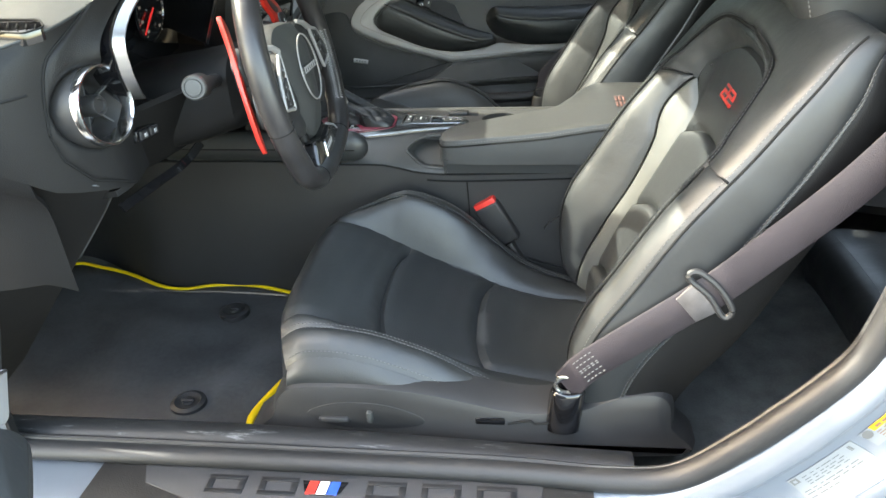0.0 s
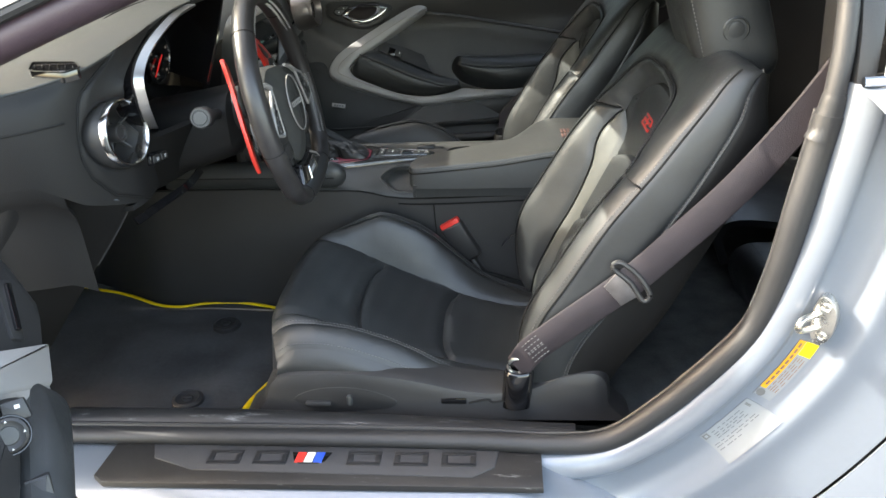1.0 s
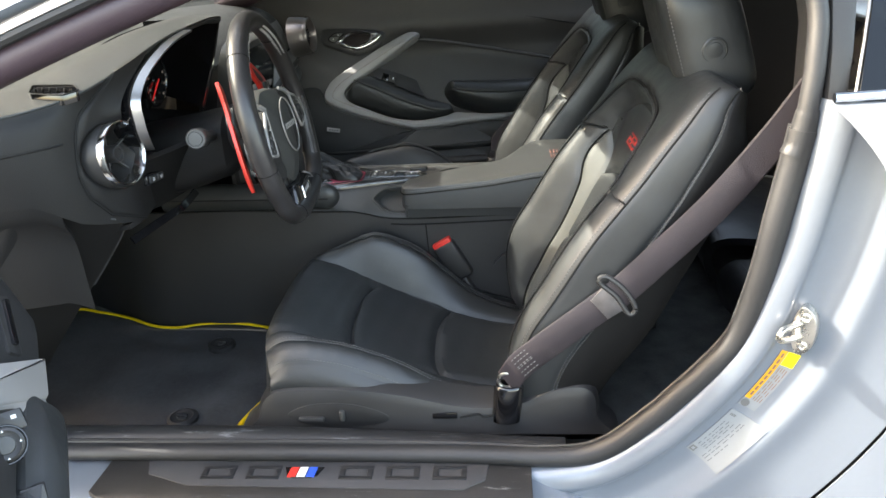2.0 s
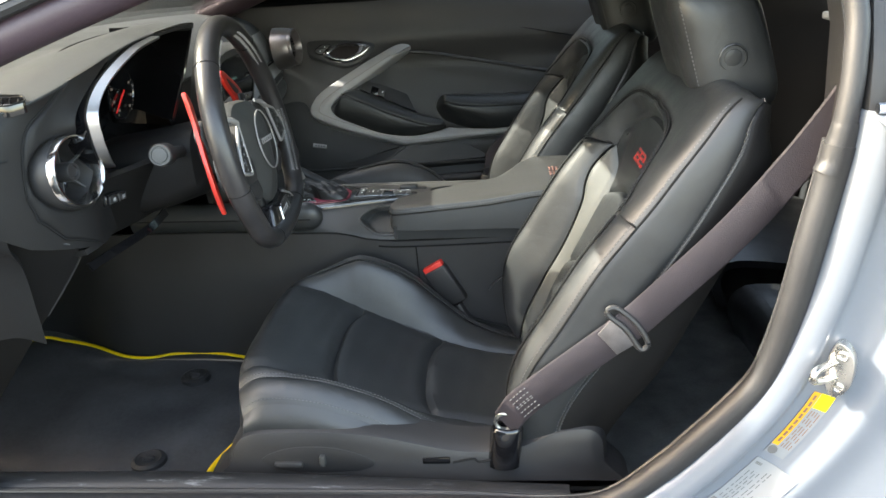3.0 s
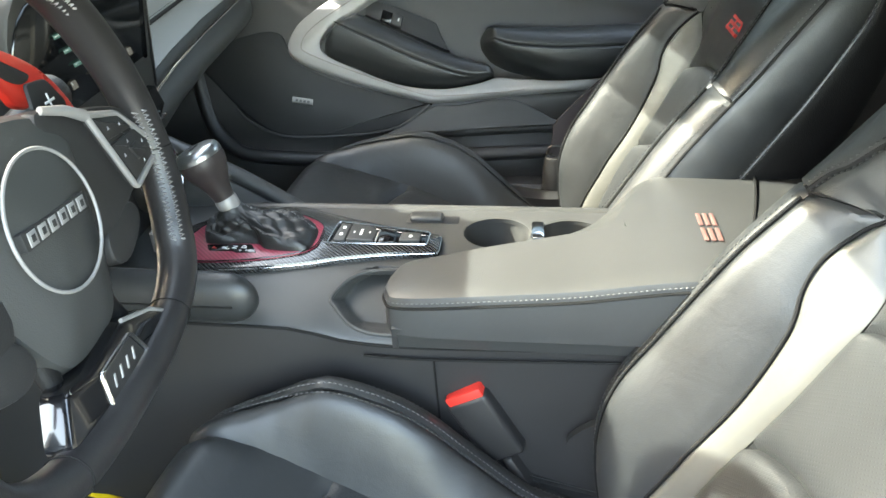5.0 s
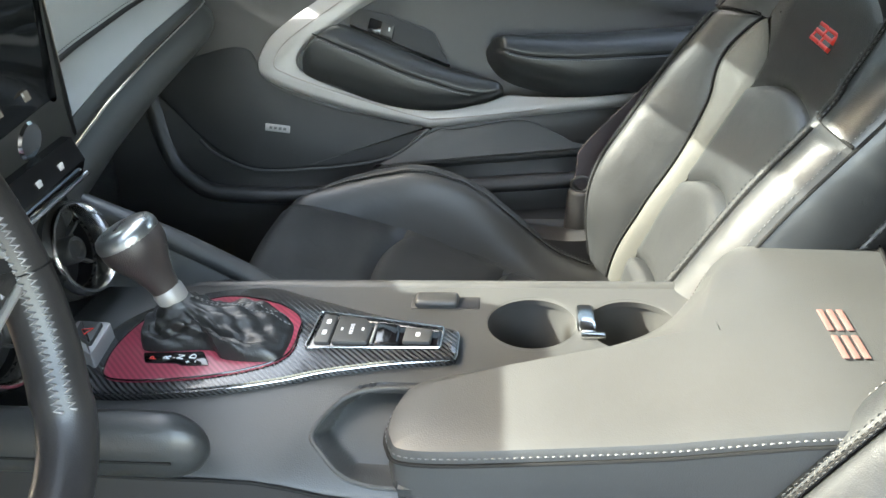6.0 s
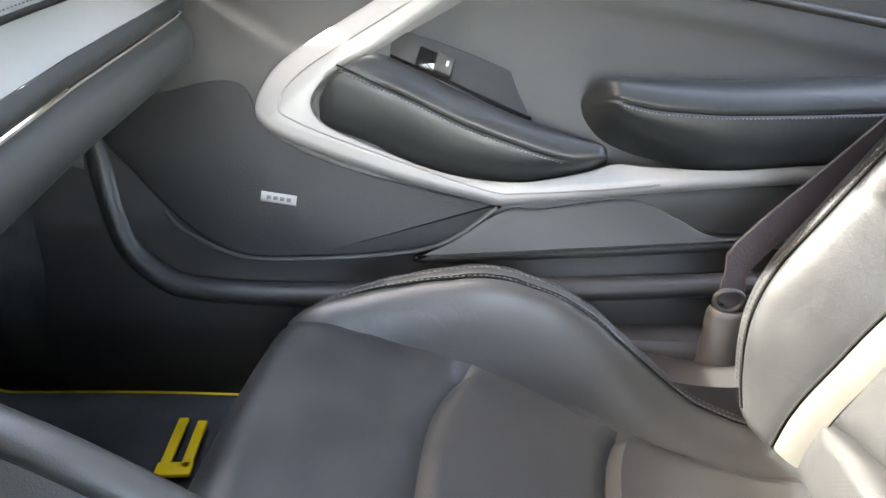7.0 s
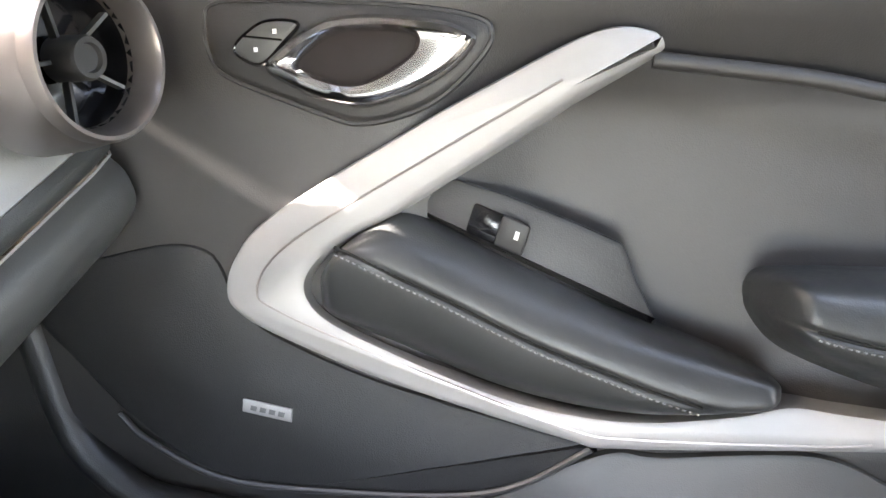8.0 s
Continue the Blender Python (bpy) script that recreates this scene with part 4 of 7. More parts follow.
def seat_belt(s):
    t = thing("seat_belt", (0.12, s * 0.59, 0.52), "worn brown-black seat belt with metal tongue and stopper" if s < 0 else "dark seat belt hanging beside the seat", "seat belt", "seat belts")
    XO = 0.0 if s < 0 else -0.026
    base = np.array((0.124 + XO, s * 0.592, 0.512 if s < 0 else 0.53))
    clip = np.array((0.290, s * 0.606, 0.675))
    if s < 0:
        p = even(cr([base, (0.146, s * 0.597, 0.548), (0.20, s * 0.602, 0.598), clip, (0.352, s * 0.612, 0.742), (0.418, s * 0.618, 0.818), (0.477, s * 0.62, 0.897), (0.517, s * 0.62, 0.957), (0.56, s * 0.62, 1.03)], 160), 60)
        web = part("webbing", ribbon(p, np.array([(-0.62 - 0.1 * k, 0.12, 0.76) for k in np.linspace(0, 1, 60)]), 0.047), BELT, t)
        part("stitch_patch", join(*[dashes(even(p[3:7] + np.array((-0.62, 0.12, 0.76)) * o + np.array((0, s * 0.0022, 0)), 6), (0, s, 0.3), 0.004, 0.002) for o in (-0.017, -0.0095, -0.002, 0.001, 0.0085, 0.016)]), THREAD, web, "pale stitched patch")
        d = unit(clip - base)
        n = unit(np.cross(d, (-0.66, 0.12, 0.74)))
        if n[1] * s < 0:
            n = -n
        place = flat(d, unit((-0.66, 0.12, 0.74)), n, clip)
        part("tongue_bar", tube(even(np.array(cr([place(u, w, 0.004) for u, w in ((0.010, -0.033), (0.016, 0.0), (0.010, 0.033), (-0.004, 0.034), (0.0, 0.0), (-0.004, -0.034))], 60, True)), 50), 0.0042, 8), PLASTIC, t, "dark loop of the belt tongue")
        part("tongue", plate([(-0.034, -0.020), (-0.004, -0.024), (-0.004, 0.024), (-0.034, 0.020)], place, 0.001, 0.006, 0.002), mat("worn_tongue", (0.085, 0.078, 0.078), 0.5, metal=0.2, var=0.3, vscale=60), t, "worn grey belt tongue")
        part("anchor_ring", tube(np.array([(0.124 + 0.014 * math.cos(a), s * 0.592, 0.516 + 0.014 * math.sin(a)) for a in np.linspace(0, 2 * np.pi, 20, endpoint=False)]), 0.003, 8, True, up=(0, 1, 0)), STEEL, t)
    else:
        p = even(cr([base, (0.103, s * 0.60, 0.56), (0.115, s * 0.61, 0.59), (0.23, s * 0.64, 0.70), (0.48, s * 0.655, 0.98)], 80), 40)
        part("webbing", ribbon(p, (-0.68, 0.1, 0.72), 0.034), BELT, t)
        part("anchor_ring", tube(np.array([(0.124 + XO + 0.015 * math.cos(a), s * 0.592, 0.540 + 0.012 * math.sin(a)) for a in np.linspace(0, 2 * np.pi, 20, endpoint=False)]), 0.003, 8, True, up=(0, 1, 0)), PLASTIC, t)


seat_belt(-1), seat_belt(1)

# ---- steering wheel ----
WC, WPS, WTH = np.array((-0.2635, -0.348, 0.8927)), -0.0702, 0.1979
W_R = np.array((math.sin(WPS), math.cos(WPS), 0.0))
W_U = np.array((-math.sin(WTH) * math.cos(WPS), math.sin(WTH) * math.sin(WPS), math.cos(WTH)))
W_N = np.cross(W_R, W_U)
wheel_at = flat(W_R, W_U, W_N, WC)


WTURN = -0.10


def wp(a, b, c=0.0):
    return WC + a * W_R + b * W_U + c * W_N


def steering_wheel():
    w = thing("steering_wheel", tuple(WC), "black leather flat-bottomed sport steering wheel with red paddles", "steering wheel")
    def rim_point(a):
        x, y = 0.1785 * math.sin(a), 0.1785 * math.cos(a)
        y = y if y > -0.105 else -0.105 - 0.056 * (1 - math.exp(-(-0.105 - y) / 0.056 * 1.15))
        return wp(x * (1 + 0.02 * (y < -0.1)), y)
    A = np.linspace(0, 2 * np.pi, 120, endpoint=False)
    ring = np.array([rim_point(a) for a in A])
    t = unit(np.roll(ring, -1, 0) - np.roll(ring, 1, 0))
    side = np.cross(t, W_N)
    deg = np.degrees(A) % 360
    thumb = 0.0025 * (np.exp(-((deg - 65) / 14) ** 2) + np.exp(-((deg - 295) / 14) ** 2))
    b = np.linspace(0, 2 * np.pi, 16, endpoint=False)
    rings = ring[:, None] + ((0.0155 + thumb)[:, None] * np.cos(b))[..., None] * side[:, None] + (0.017 * np.sin(b))[None, :, None] * W_N
    rim = part("rim", loft(rings, close=True), mat("wheel_leather", (0.022, 0.0205, 0.0212), 0.36, grain=0.08, gscale=900, kind="voronoi", var=0.25, vscale=25), w)
    inner = [ring[i] - side[i] * 0.0135 + W_N * 0.0085 for i in range(120)]
    sgn = 1 if np.dot(ring[0] - side[0] - WC, W_U) < np.dot(ring[0] - WC, W_U) else -1
    for a0, a1 in ((16, 54), (84, 128), (306, 344)):
        idx = [i for i in range(120) if a0 <= deg[i] <= a1]
        for shift in (-0.003, 0.003):
            line = [ring[i] - sgn * side[i] * (0.0125 + shift * 0.6) + W_N * (0.0095 - shift) for i in idx]
            zig = [p + W_N * 0.0024 * (1 if k % 2 else -1) for k, p in enumerate(even(np.array(line), len(idx) * 4))]
            part("lacing", tube(zig, 0.0010, 5), LACE, rim, "cross-stitched lacing")
    for a in (40, 100, 150, 210, 260, 320):
        i = int(a / 3)
        bb = np.linspace(0, 2 * np.pi, 18, endpoint=False)
        part("rim_seam", tube([ring[i] + 0.0160 * math.cos(q) * side[i] + 0.0174 * math.sin(q) * W_N for q in bb], 0.0006, 5, True, up=tuple(t[i])), SEAM, rim)
    # hub cover
    hub_o = cr([(0.0, 0.061), (0.052, 0.050), (0.082, 0.031), (0.084, 0.005), (0.066, -0.045), (0.040, -0.092), (0.0, -0.100), (-0.040, -0.092), (-0.066, -0.045), (-0.084, 0.005), (-0.085, 0.046), (-0.052, 0.064)], 72, True)
    hub = part("hub_cover", plate(hub_o * (1.0, 1.06), wheel_at, -0.030, 0.000, 0.014, dome=0.015), SOFT, w)
    turned = lambda p, sd: (np.array(p) * (sd, 1)) @ np.array([[math.cos(WTURN), math.sin(WTURN)], [-math.sin(WTURN), math.cos(WTURN)]]) + (0.0, -0.006)
    ring_p = np.array([wp(0.047 * math.cos(a), -0.006 + 0.047 * math.sin(a), 0.0150) for a in np.linspace(0, 2 * np.pi, 48, endpoint=False)])
    part("hub_ring", tube(ring_p, 0.0013, 8, True, up=tuple(W_N)), SATIN, hub, "thin chrome ring on the hub")
    badge = part("badge_back", plate(rounded(turned([(-0.038, -0.006), (0.038, -0.006), (0.038, 0.006), (-0.038, 0.006)], 1), 0.001), wheel_at, 0.004, 0.0160, 0.0004), PLASTIC, hub)
    for k in range(6):
        x = -0.034 + 0.0118 * k
        part("badge_bar", plate(turned([(x, -0.0045), (x + 0.0085, -0.0045), (x + 0.0095, 0.0045), (x + 0.001, 0.0045)], 1), wheel_at, 0.010, 0.0168, 0.0004), SATIN, badge)
        part("badge_gap", plate(turned([(x + 0.0025, -0.0022), (x + 0.0065, -0.0022), (x + 0.0072, 0.0022), (x + 0.0032, 0.0022)], 1), wheel_at, 0.010, 0.0171, 0.0002), PLASTIC, badge)
    # spokes
    for sd in (-1, 1):
        o = np.array([(0.050, 0.046), (0.095, 0.038), (0.150, 0.022), (0.172, 0.006), (0.172, -0.030), (0.126, -0.044), (0.062, -0.050)]) * (sd, 1)
        part("spoke", plate(cr(o, 40, True), wheel_at, -0.022, 0.0, 0.006), PLASTIC, w)
        # pods follow the wheel, which is turned a little to the right
        A, B, C, D, T = [np.array(p) for p in (((0.098, 0.031), (0.138, 0.018), (0.180, -0.028), (0.120, -0.039), (0.060, 0.050)) if sd > 0 else ((-0.091, 0.044), (-0.122, 0.018), (-0.143, -0.021), (-0.103, -0.033), (-0.122, 0.058)))]
        spot = lambda i, j: A + (B - A) * i + (D - A) * j + (C - B - D + A) * i * j
        quad = lambda i0, j0, i1, j1: [spot(i0, j0), spot(i1, j0), spot(i1, j1), spot(i0, j1)]
        pod = rounded([A, B, C, D], 0.005)
        bez = part("button_bezel", tube(np.array([wp(x, y, 0.0055) for x, y in pod]), 0.0027, 8, True, up=tuple(W_N)), SATIN, w, "satin silver button surround")
        part("bezel_tail", tube([wp(*T, 0.0), wp(*(T * 0.5 + A * 0.5 + (0, 0.002)), 0.004), wp(*A, 0.005)], [0.003, 0.004, 0.0045], 10, up=tuple(W_N)), SATIN, bez)
        part("button_pad", plate(pod, wheel_at, -0.02, 0.0045, 0.002), PLASTIC, bez)
        for q in (quad(0.08, 0.06, 0.92, 0.36), quad(0.08, 0.42, 0.92, 0.94)):
            part("button", plate(rounded(q, 0.002), wheel_at, -0.01, 0.0072, 0.001), PLASTIC, bez)
        part("button_knob", plate(rounded(quad(0.38, 0.58, 0.66, 0.80), 0.002), wheel_at, -0.01, 0.0092, 0.001), PLASTIC, bez)
        for i, j in ((0.2, 0.62), (0.5, 0.50), (0.80, 0.66), (0.5, 0.88), (0.3, 0.22), (0.7, 0.22)):
            x, y = spot(i, j)
            part("button_mark", plate([(x - 0.0016, y - 0.0013), (x + 0.0016, y - 0.0013), (x, y + 0.0016)], wheel_at, 0.0, 0.0076, 0.0002), PRINT, bez)
        # lower corner switch pads
        lo = np.array([(0.070, -0.048), (0.112, -0.046), (0.116, -0.064), (0.082, -0.080), (0.060, -0.072)]) * (sd, 1)
        part("switch_pad", plate(cr(lo, 30, True), wheel_at, -0.02, 0.0, 0.004), PLASTIC, w)
        # forked lower spoke
        f = cr([wp(sd * 0.040, -0.078, -0.016), wp(sd * 0.046, -0.105, -0.014), wp(sd * 0.050, -0.130, -0.008), wp(sd * 0.056, -0.150, -0.004)], 16)
        part("lower_spoke", tube(f, [0.010] * 4 + [0.008] * 8 + [0.009] * 4, 14, up=tuple(W_N), r2=0.007), PODSKIN, w, "black lower spoke")
        # paddles behind the rim
        pad = np.array([(-0.116, 0.090), (-0.123, 0.108), (-0.129, 0.108), (-0.131, 0.100), (-0.135, 0.06), (-0.148, 0.0), (-0.153, -0.045), (-0.149, -0.068), (-0.144, -0.068), (-0.142, -0.04), (-0.137, 0.0), (-0.124, 0.05)])
        if sd > 0:
            pad = np.array([(0.060, 0.098), (0.066, 0.106), (0.080, 0.105), (0.102, 0.092), (0.137, 0.067), (0.157, 0.038), (0.166, 0.0), (0.168, -0.04), (0.160, -0.065), (0.154, -0.05), (0.150, 0.0), (0.130, 0.032), (0.096, 0.048), (0.088, 0.062), (0.070, 0.080)])
        place = lambda a, b, c: tuple((WC + np.multiply.outer(a, W_R) + np.multiply.outer(b, W_U) + np.multiply.outer(c, W_N)).T)
        pd = part("paddle", plate(cr(pad, 90, True), place, -0.044, -0.038, 0.002), RED, w, "red anodised shift paddle")
        if sd < 0:
            part("paddle_root", plate(rounded([(-0.07, 0.030), (-0.075, 0.055), (-0.115, 0.065), (-0.135, 0.045), (-0.128, 0.015), (-0.09, 0.012)], 0.006), place, -0.048, -0.034, 0.004), PLASTIC, pd)
        if sd > 0:
            part("paddle_slot", plate(cr([(0.080, 0.092), (0.094, 0.086), (0.112, 0.073), (0.124, 0.063), (0.112, 0.060), (0.098, 0.067), (0.087, 0.079)], 30, True), place, -0.039, -0.0374, 0.0004), PLASTIC, pd, "dark slot through the paddle")
            part("paddle_root", plate(rounded([(0.106, 0.040), (0.112, 0.060), (0.138, 0.056), (0.150, 0.034), (0.144, 0.018), (0.118, 0.024)], 0.004), place, -0.042, -0.035, 0.002), PLASTIC, pd)
            for q in ([(0.122, 0.0392), (0.136, 0.0392), (0.136, 0.0412), (0.122, 0.0412)], [(0.128, 0.034), (0.130, 0.034), (0.130, 0.0465), (0.128, 0.0465)]):
                part("paddle_mark", plate(q, place, -0.038, -0.0344, 0.0003), WHITE, pd)
    # gloss black lower spoke with its badge
    foot = rounded([(0.020, -0.100), (0.062, -0.116), (0.086, -0.136), (0.078, -0.150), (-0.060, -0.150), (-0.084, -0.130), (-0.060, -0.096), (-0.030, -0.104)], 0.008)
    trim = part("lower_trim", plate(foot, wheel_at, -0.014, 0.006, 0.005), GLOSS, w, "gloss black trim of the lower spoke")
    part("badge_plate", plate(rounded([(-0.023, -0.114), (0.020, -0.114), (0.030, -0.138), (-0.029, -0.138)], 0.003), wheel_at, 0.0, 0.0068, 0.0006), PLASTIC, trim)
    o = rounded([(-0.026, -0.112), (0.022, -0.112), (0.034, -0.140), (-0.032, -0.140)], 0.004)
    part("lower_trim_frame", tube(np.array([wp(x, y, 0.0065) for x, y in o]), 0.0018, 8, True, up=tuple(W_N)), CHROME, trim)
    part("trim_edge", tube([wp(0.022, -0.101, 0.005), wp(0.060, -0.117, 0.005), wp(0.084, -0.136, 0.004)], 0.0018, 8, up=tuple(W_N)), SATIN, trim)
    for k in range(4):
        x = -0.020 + 0.0105 * k
        part("trim_badge_bar", plate([(x, -0.129), (x + 0.0022, -0.129), (x + 0.0062, -0.121), (x + 0.004, -0.121)], wheel_at, 0.004, 0.0078, 0.0004), SATIN, trim)
    return w


steering_wheel()

column = thing("steering_column", (-0.45, -0.33, 0.83), "black plastic steering column cover with stalks", "steering column")
part("shroud", loft([[(x, -0.33 + wy * math.copysign(abs(math.sin(a)) ** 0.6, math.sin(a)), zc + wz * math.copysign(abs(math.cos(a)) ** 0.6, math.cos(a))) for a in np.linspace(0, 2 * np.pi, 28, endpoint=False)] for x, wy, wz, zc in ((-0.60, 0.075, 0.07, 0.81), (-0.42, 0.075, 0.062, 0.845), (-0.355, 0.070, 0.058, 0.862), (-0.335, 0.05, 0.04, 0.866))]), PODSKIN, column)
for sd in (-1, 1):
    a, b = np.array((-0.372, -0.33 + sd * 0.06, 0.885)), np.array((-0.355, -0.33 + sd * 0.175, 0.910))
    d = unit(b - a)
    stalk = part("stalk", tube([a, a + d * 0.06, b - d * 0.03, b - d * 0.028, b], [0.009, 0.010, 0.012, 0.0165, 0.0165], 20), PLASTIC, column)
    part("stalk_cap", lathe(b, d, [(0.0165, -0.002), (0.0165, 0.0), (0.0145, 0.003), (0.0125, 0.003), (0.0120, 0.0015), (0.0105, 0.0015), (0.010, 0.0035), (0.001, 0.004)], 28), SOFT, stalk)
part("wheel_hub_shaft", lathe(WC - W_N * 0.10, W_N, [(0.03, 0), (0.045, 0.03), (0.05, 0.08)], 24), PLASTIC, column)

# ---- dashboard ----
dash = thing("dashboard", (-0.55, 0.0, 0.6), "dark grey soft dashboard with round vents and screens", "dashboard")
D_TOP = [(-1.02, 0.99), (-0.85, 1.01), (-0.68, 1.01), (-0.57, 0.997), (-0.50, 0.975), (-0.468, 0.948)]
D_UP = [(-0.468, 0.948), (-0.452, 0.915), (-0.440, 0.863)]
D_LOW = [(-0.439, 0.859), (-0.431, 0.838), (-0.421, 0.822)]
D_BAND = [(-0.421, 0.821), (-0.416, 0.812), (-0.418, 0.803), (-0.424, 0.799)]
D_ROLL = [(-0.424, 0.796), (-0.412, 0.782), (-0.412, 0.760), (-0.430, 0.738), (-0.47, 0.722)]
D_UNDER = [(-0.47, 0.722), (-0.56, 0.70), (-0.78, 0.68), (-1.05, 0.66), (-1.27, 0.65)]


def dash_sheet(prof, y0, y1, n=16, bow=0.02, m=24):
    """A fascia strip; the dash bows towards the driver in its middle."""
    p = cr(prof, n)
    ys = np.linspace(y0, y1, m)
    if y1 > 0.6:
        ys = np.r_[ys, 0.704, 0.709, 0.713, 0.715]
    back = lambda y: np.interp(y, (0, 0.118, 0.15, 0.3, 0.45, 0.6, 0.68, 0.70, 0.704, 0.709, 0.713, 0.715), (0, 0.020, 0.025, 0.048, 0.062, 0.068, 0.072, 0.076, 0.080, 0.090, 0.108, 0.15)) if y > 0 else 0.012 * (y / 0.7) ** 2
    rise = lambda y, z: 0.055 * (y - 0.40) * float(np.clip((0.87 - z) / 0.06, 0, 1)) if y > 0.1 else 0.0
    return np.array([[(x - back(y), y, z + rise(y, z)) for y in ys] for x, z in p])


part("top_pad", sheet(dash_sheet(D_TOP, -0.150, 0.70, 22, 0.03), -0.01), DASH, dash)
part("rear_pad", sheet(dash_sheet(D_TOP[:3] + [(-0.60, 1.002)], -0.66, -0.150, 16, 0.03), -0.01), DASH, dash)
part("dash_core", rbox((-0.79, 0.0, 0.872), (0.34, 1.28, 0.18), 0.01), PODSKIN, dash)
part("centre_backing", sheet(dash_sheet([(x - 0.03, z) for x, z in D_UP + D_LOW[1:]], -0.16, 0.13, 14), -0.008), PODSKIN, dash)
part("upper_fascia", sheet(dash_sheet(D_UP, 0.118, 0.70, 10), -0.008), FASCIA, dash)
part("lower_fascia", sheet(dash_sheet(D_LOW, 0.118, 0.70, 10), -0.008), FASCIA, dash)
line = dash_sheet(D_LOW, 0.118, 0.70, 10)[0]
part("fascia_groove", tube(line + (0.0, 0, 0.0015), 0.003, 8), SEAM, dash, "dark seam across the fascia")
part("stitching", dashes(line + np.array((0.0, 0, 0.008)), (1, 0, 0.3)), LEATHER, dash)
low = dash_sheet(D_ROLL, 0.118, 0.70, 14)
part("lower_band", sheet(dash_sheet(D_BAND, 0.118, 0.70, 10), -0.008), DASH, dash, "dark band under the grey fascia")
part("bright_strip", tube(low[0] + np.array((0.0040, 0, 0.002)), 0.0010, 6), SATIN, dash, "thin bright line across the dash")
part("lower_roll", sheet(low, -0.01), SOFT, dash)
part("underside", sheet(dash_sheet(D_UNDER, -0.12, 0.68, 16), -0.01), PLASTIC, dash)
# driver's half in darker pod skin: shade under the dash put into the colour
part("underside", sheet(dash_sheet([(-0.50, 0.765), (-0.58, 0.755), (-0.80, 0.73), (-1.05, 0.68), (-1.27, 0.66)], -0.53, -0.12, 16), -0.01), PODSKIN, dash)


def round_vent(c, axis, r, name="air_vent", barrel=PLASTIC):
    """A chrome-ringed round vent with five vanes and a knob."""
    s, u, a = basis(axis)
    c = np.array(c, float)
    ring = part(name, lathe(c, axis, [(r * 1.05, -0.010), (r * 1.05, 0.003), (r * 1.01, 0.0065), (r * 0.96, 0.0065), (r * 0.91, 0.002), (r * 0.86, -0.018)], 44, cap=False), CHROME if barrel is PLASTIC else PEWTER, dash, "round vent with a polished metal ring")
    part("vent_barrel", lathe(c, axis, [(r * 1.10, -0.05), (r * 1.10, -0.020), (r * 1.08, -0.008), (r * 1.04, -0.003)] if barrel is PLASTIC else [(r * 1.22, -0.05), (r * 1.16, -0.025), (r * 1.09, -0.008), (r * 1.04, -0.003)], 44, cap=False), barrel, ring)
    part("vent_well", lathe(c, axis, [(r * 0.87, -0.014), (r * 0.84, -0.034), (0.001, -0.035)], 32, cap=False), GLOSS, ring)
    part("vent_knob", lathe(c - a * 0.02, axis, [(0.014, -0.01), (0.0135, 0.012), (0.012, 0.015), (0.009, 0.015), (0.008, 0.012), (0.001, 0.012)], 24), PLASTIC, ring)
    for k in range(5):
        an = 2 * np.pi * k / 5 + 0.4
        d = math.cos(an) * s + math.sin(an) * u
        q = np.cross(a, d) * 0.0012
        p0, p1 = c + d * 0.012 - a * 0.022, c + d * r * 0.81 - a * 0.016
        V = [p0 + q, p0 - q, p1 - q, p1 + q, p0 + q - a * 0.006, p0 - q - a * 0.006, p1 - q - a * 0.006, p1 + q - a * 0.006]
        part("vane", (V, [[0, 1, 2, 3], [0, 4, 5, 1], [1, 5, 6, 2], [2, 6, 7, 3], [3, 7, 4, 0]]), SOFT, ring)
    return ring


round_vent((-0.455, -0.552, 0.904), (0.97, -0.16, 0.10), 0.049)
round_vent((-0.440, 0.660, 0.904), (0.99, -0.07, 0.10), 0.048, "air_vent", PEWTER)
for y in (-0.045, 0.092):
    round_vent((-0.415, y, 0.722), (0.93, 0.0, 0.22), 0.044, "lower_air_vent")

# driver's end: rounded pod round the vent, hood and instruments
POD = np.array([[(-0.455, -0.480, 0.795), (-0.452, -0.508, 0.90), (-0.450, -0.533, 0.975), (-0.442, -0.418, 1.040)],
                [(-0.458, -0.552, 0.785), (-0.466, -0.555, 0.90), (-0.466, -0.556, 0.97), (-0.455, -0.50, 1.024)],
                [(-0.510, -0.635, 0.78), (-0.518, -0.642, 0.90), (-0.515, -0.632, 0.965), (-0.488, -0.588, 1.003)],
                [(-0.595, -0.676, 0.78), (-0.60, -0.682, 0.90), (-0.595, -0.676, 0.955), (-0.565, -0.652, 0.988)],
                [(-0.70, -0.692, 0.78), (-0.70, -0.697, 0.90), (-0.70, -0.692, 0.952), (-0.67, -0.672, 0.983)],
                [(-0.82, -0.697, 0.78), (-0.82, -0.70, 0.90), (-0.82, -0.696, 0.952), (-0.80, -0.68, 0.983)]])
rows = [cr(r, 64) for r in POD]
pod = np.array([cr([r[i] for r in rows], 110) for i in range(64)])
pod[..., 0] -= 0.040 * np.exp(-(np.hypot(pod[..., 1] + 0.552, pod[..., 2] - 0.904) / 0.044) ** 6)
def pod_at(i, j):
    """A place on the pod by row and (fractional) column."""
    j = np.clip(np.asarray(j, float), 0, pod.shape[1] - 1.001)
    k = j.astype(int)
    f = (j - k)[..., None]
    return pod[i, k] * (1 - f) + pod[i, k + 1] * f


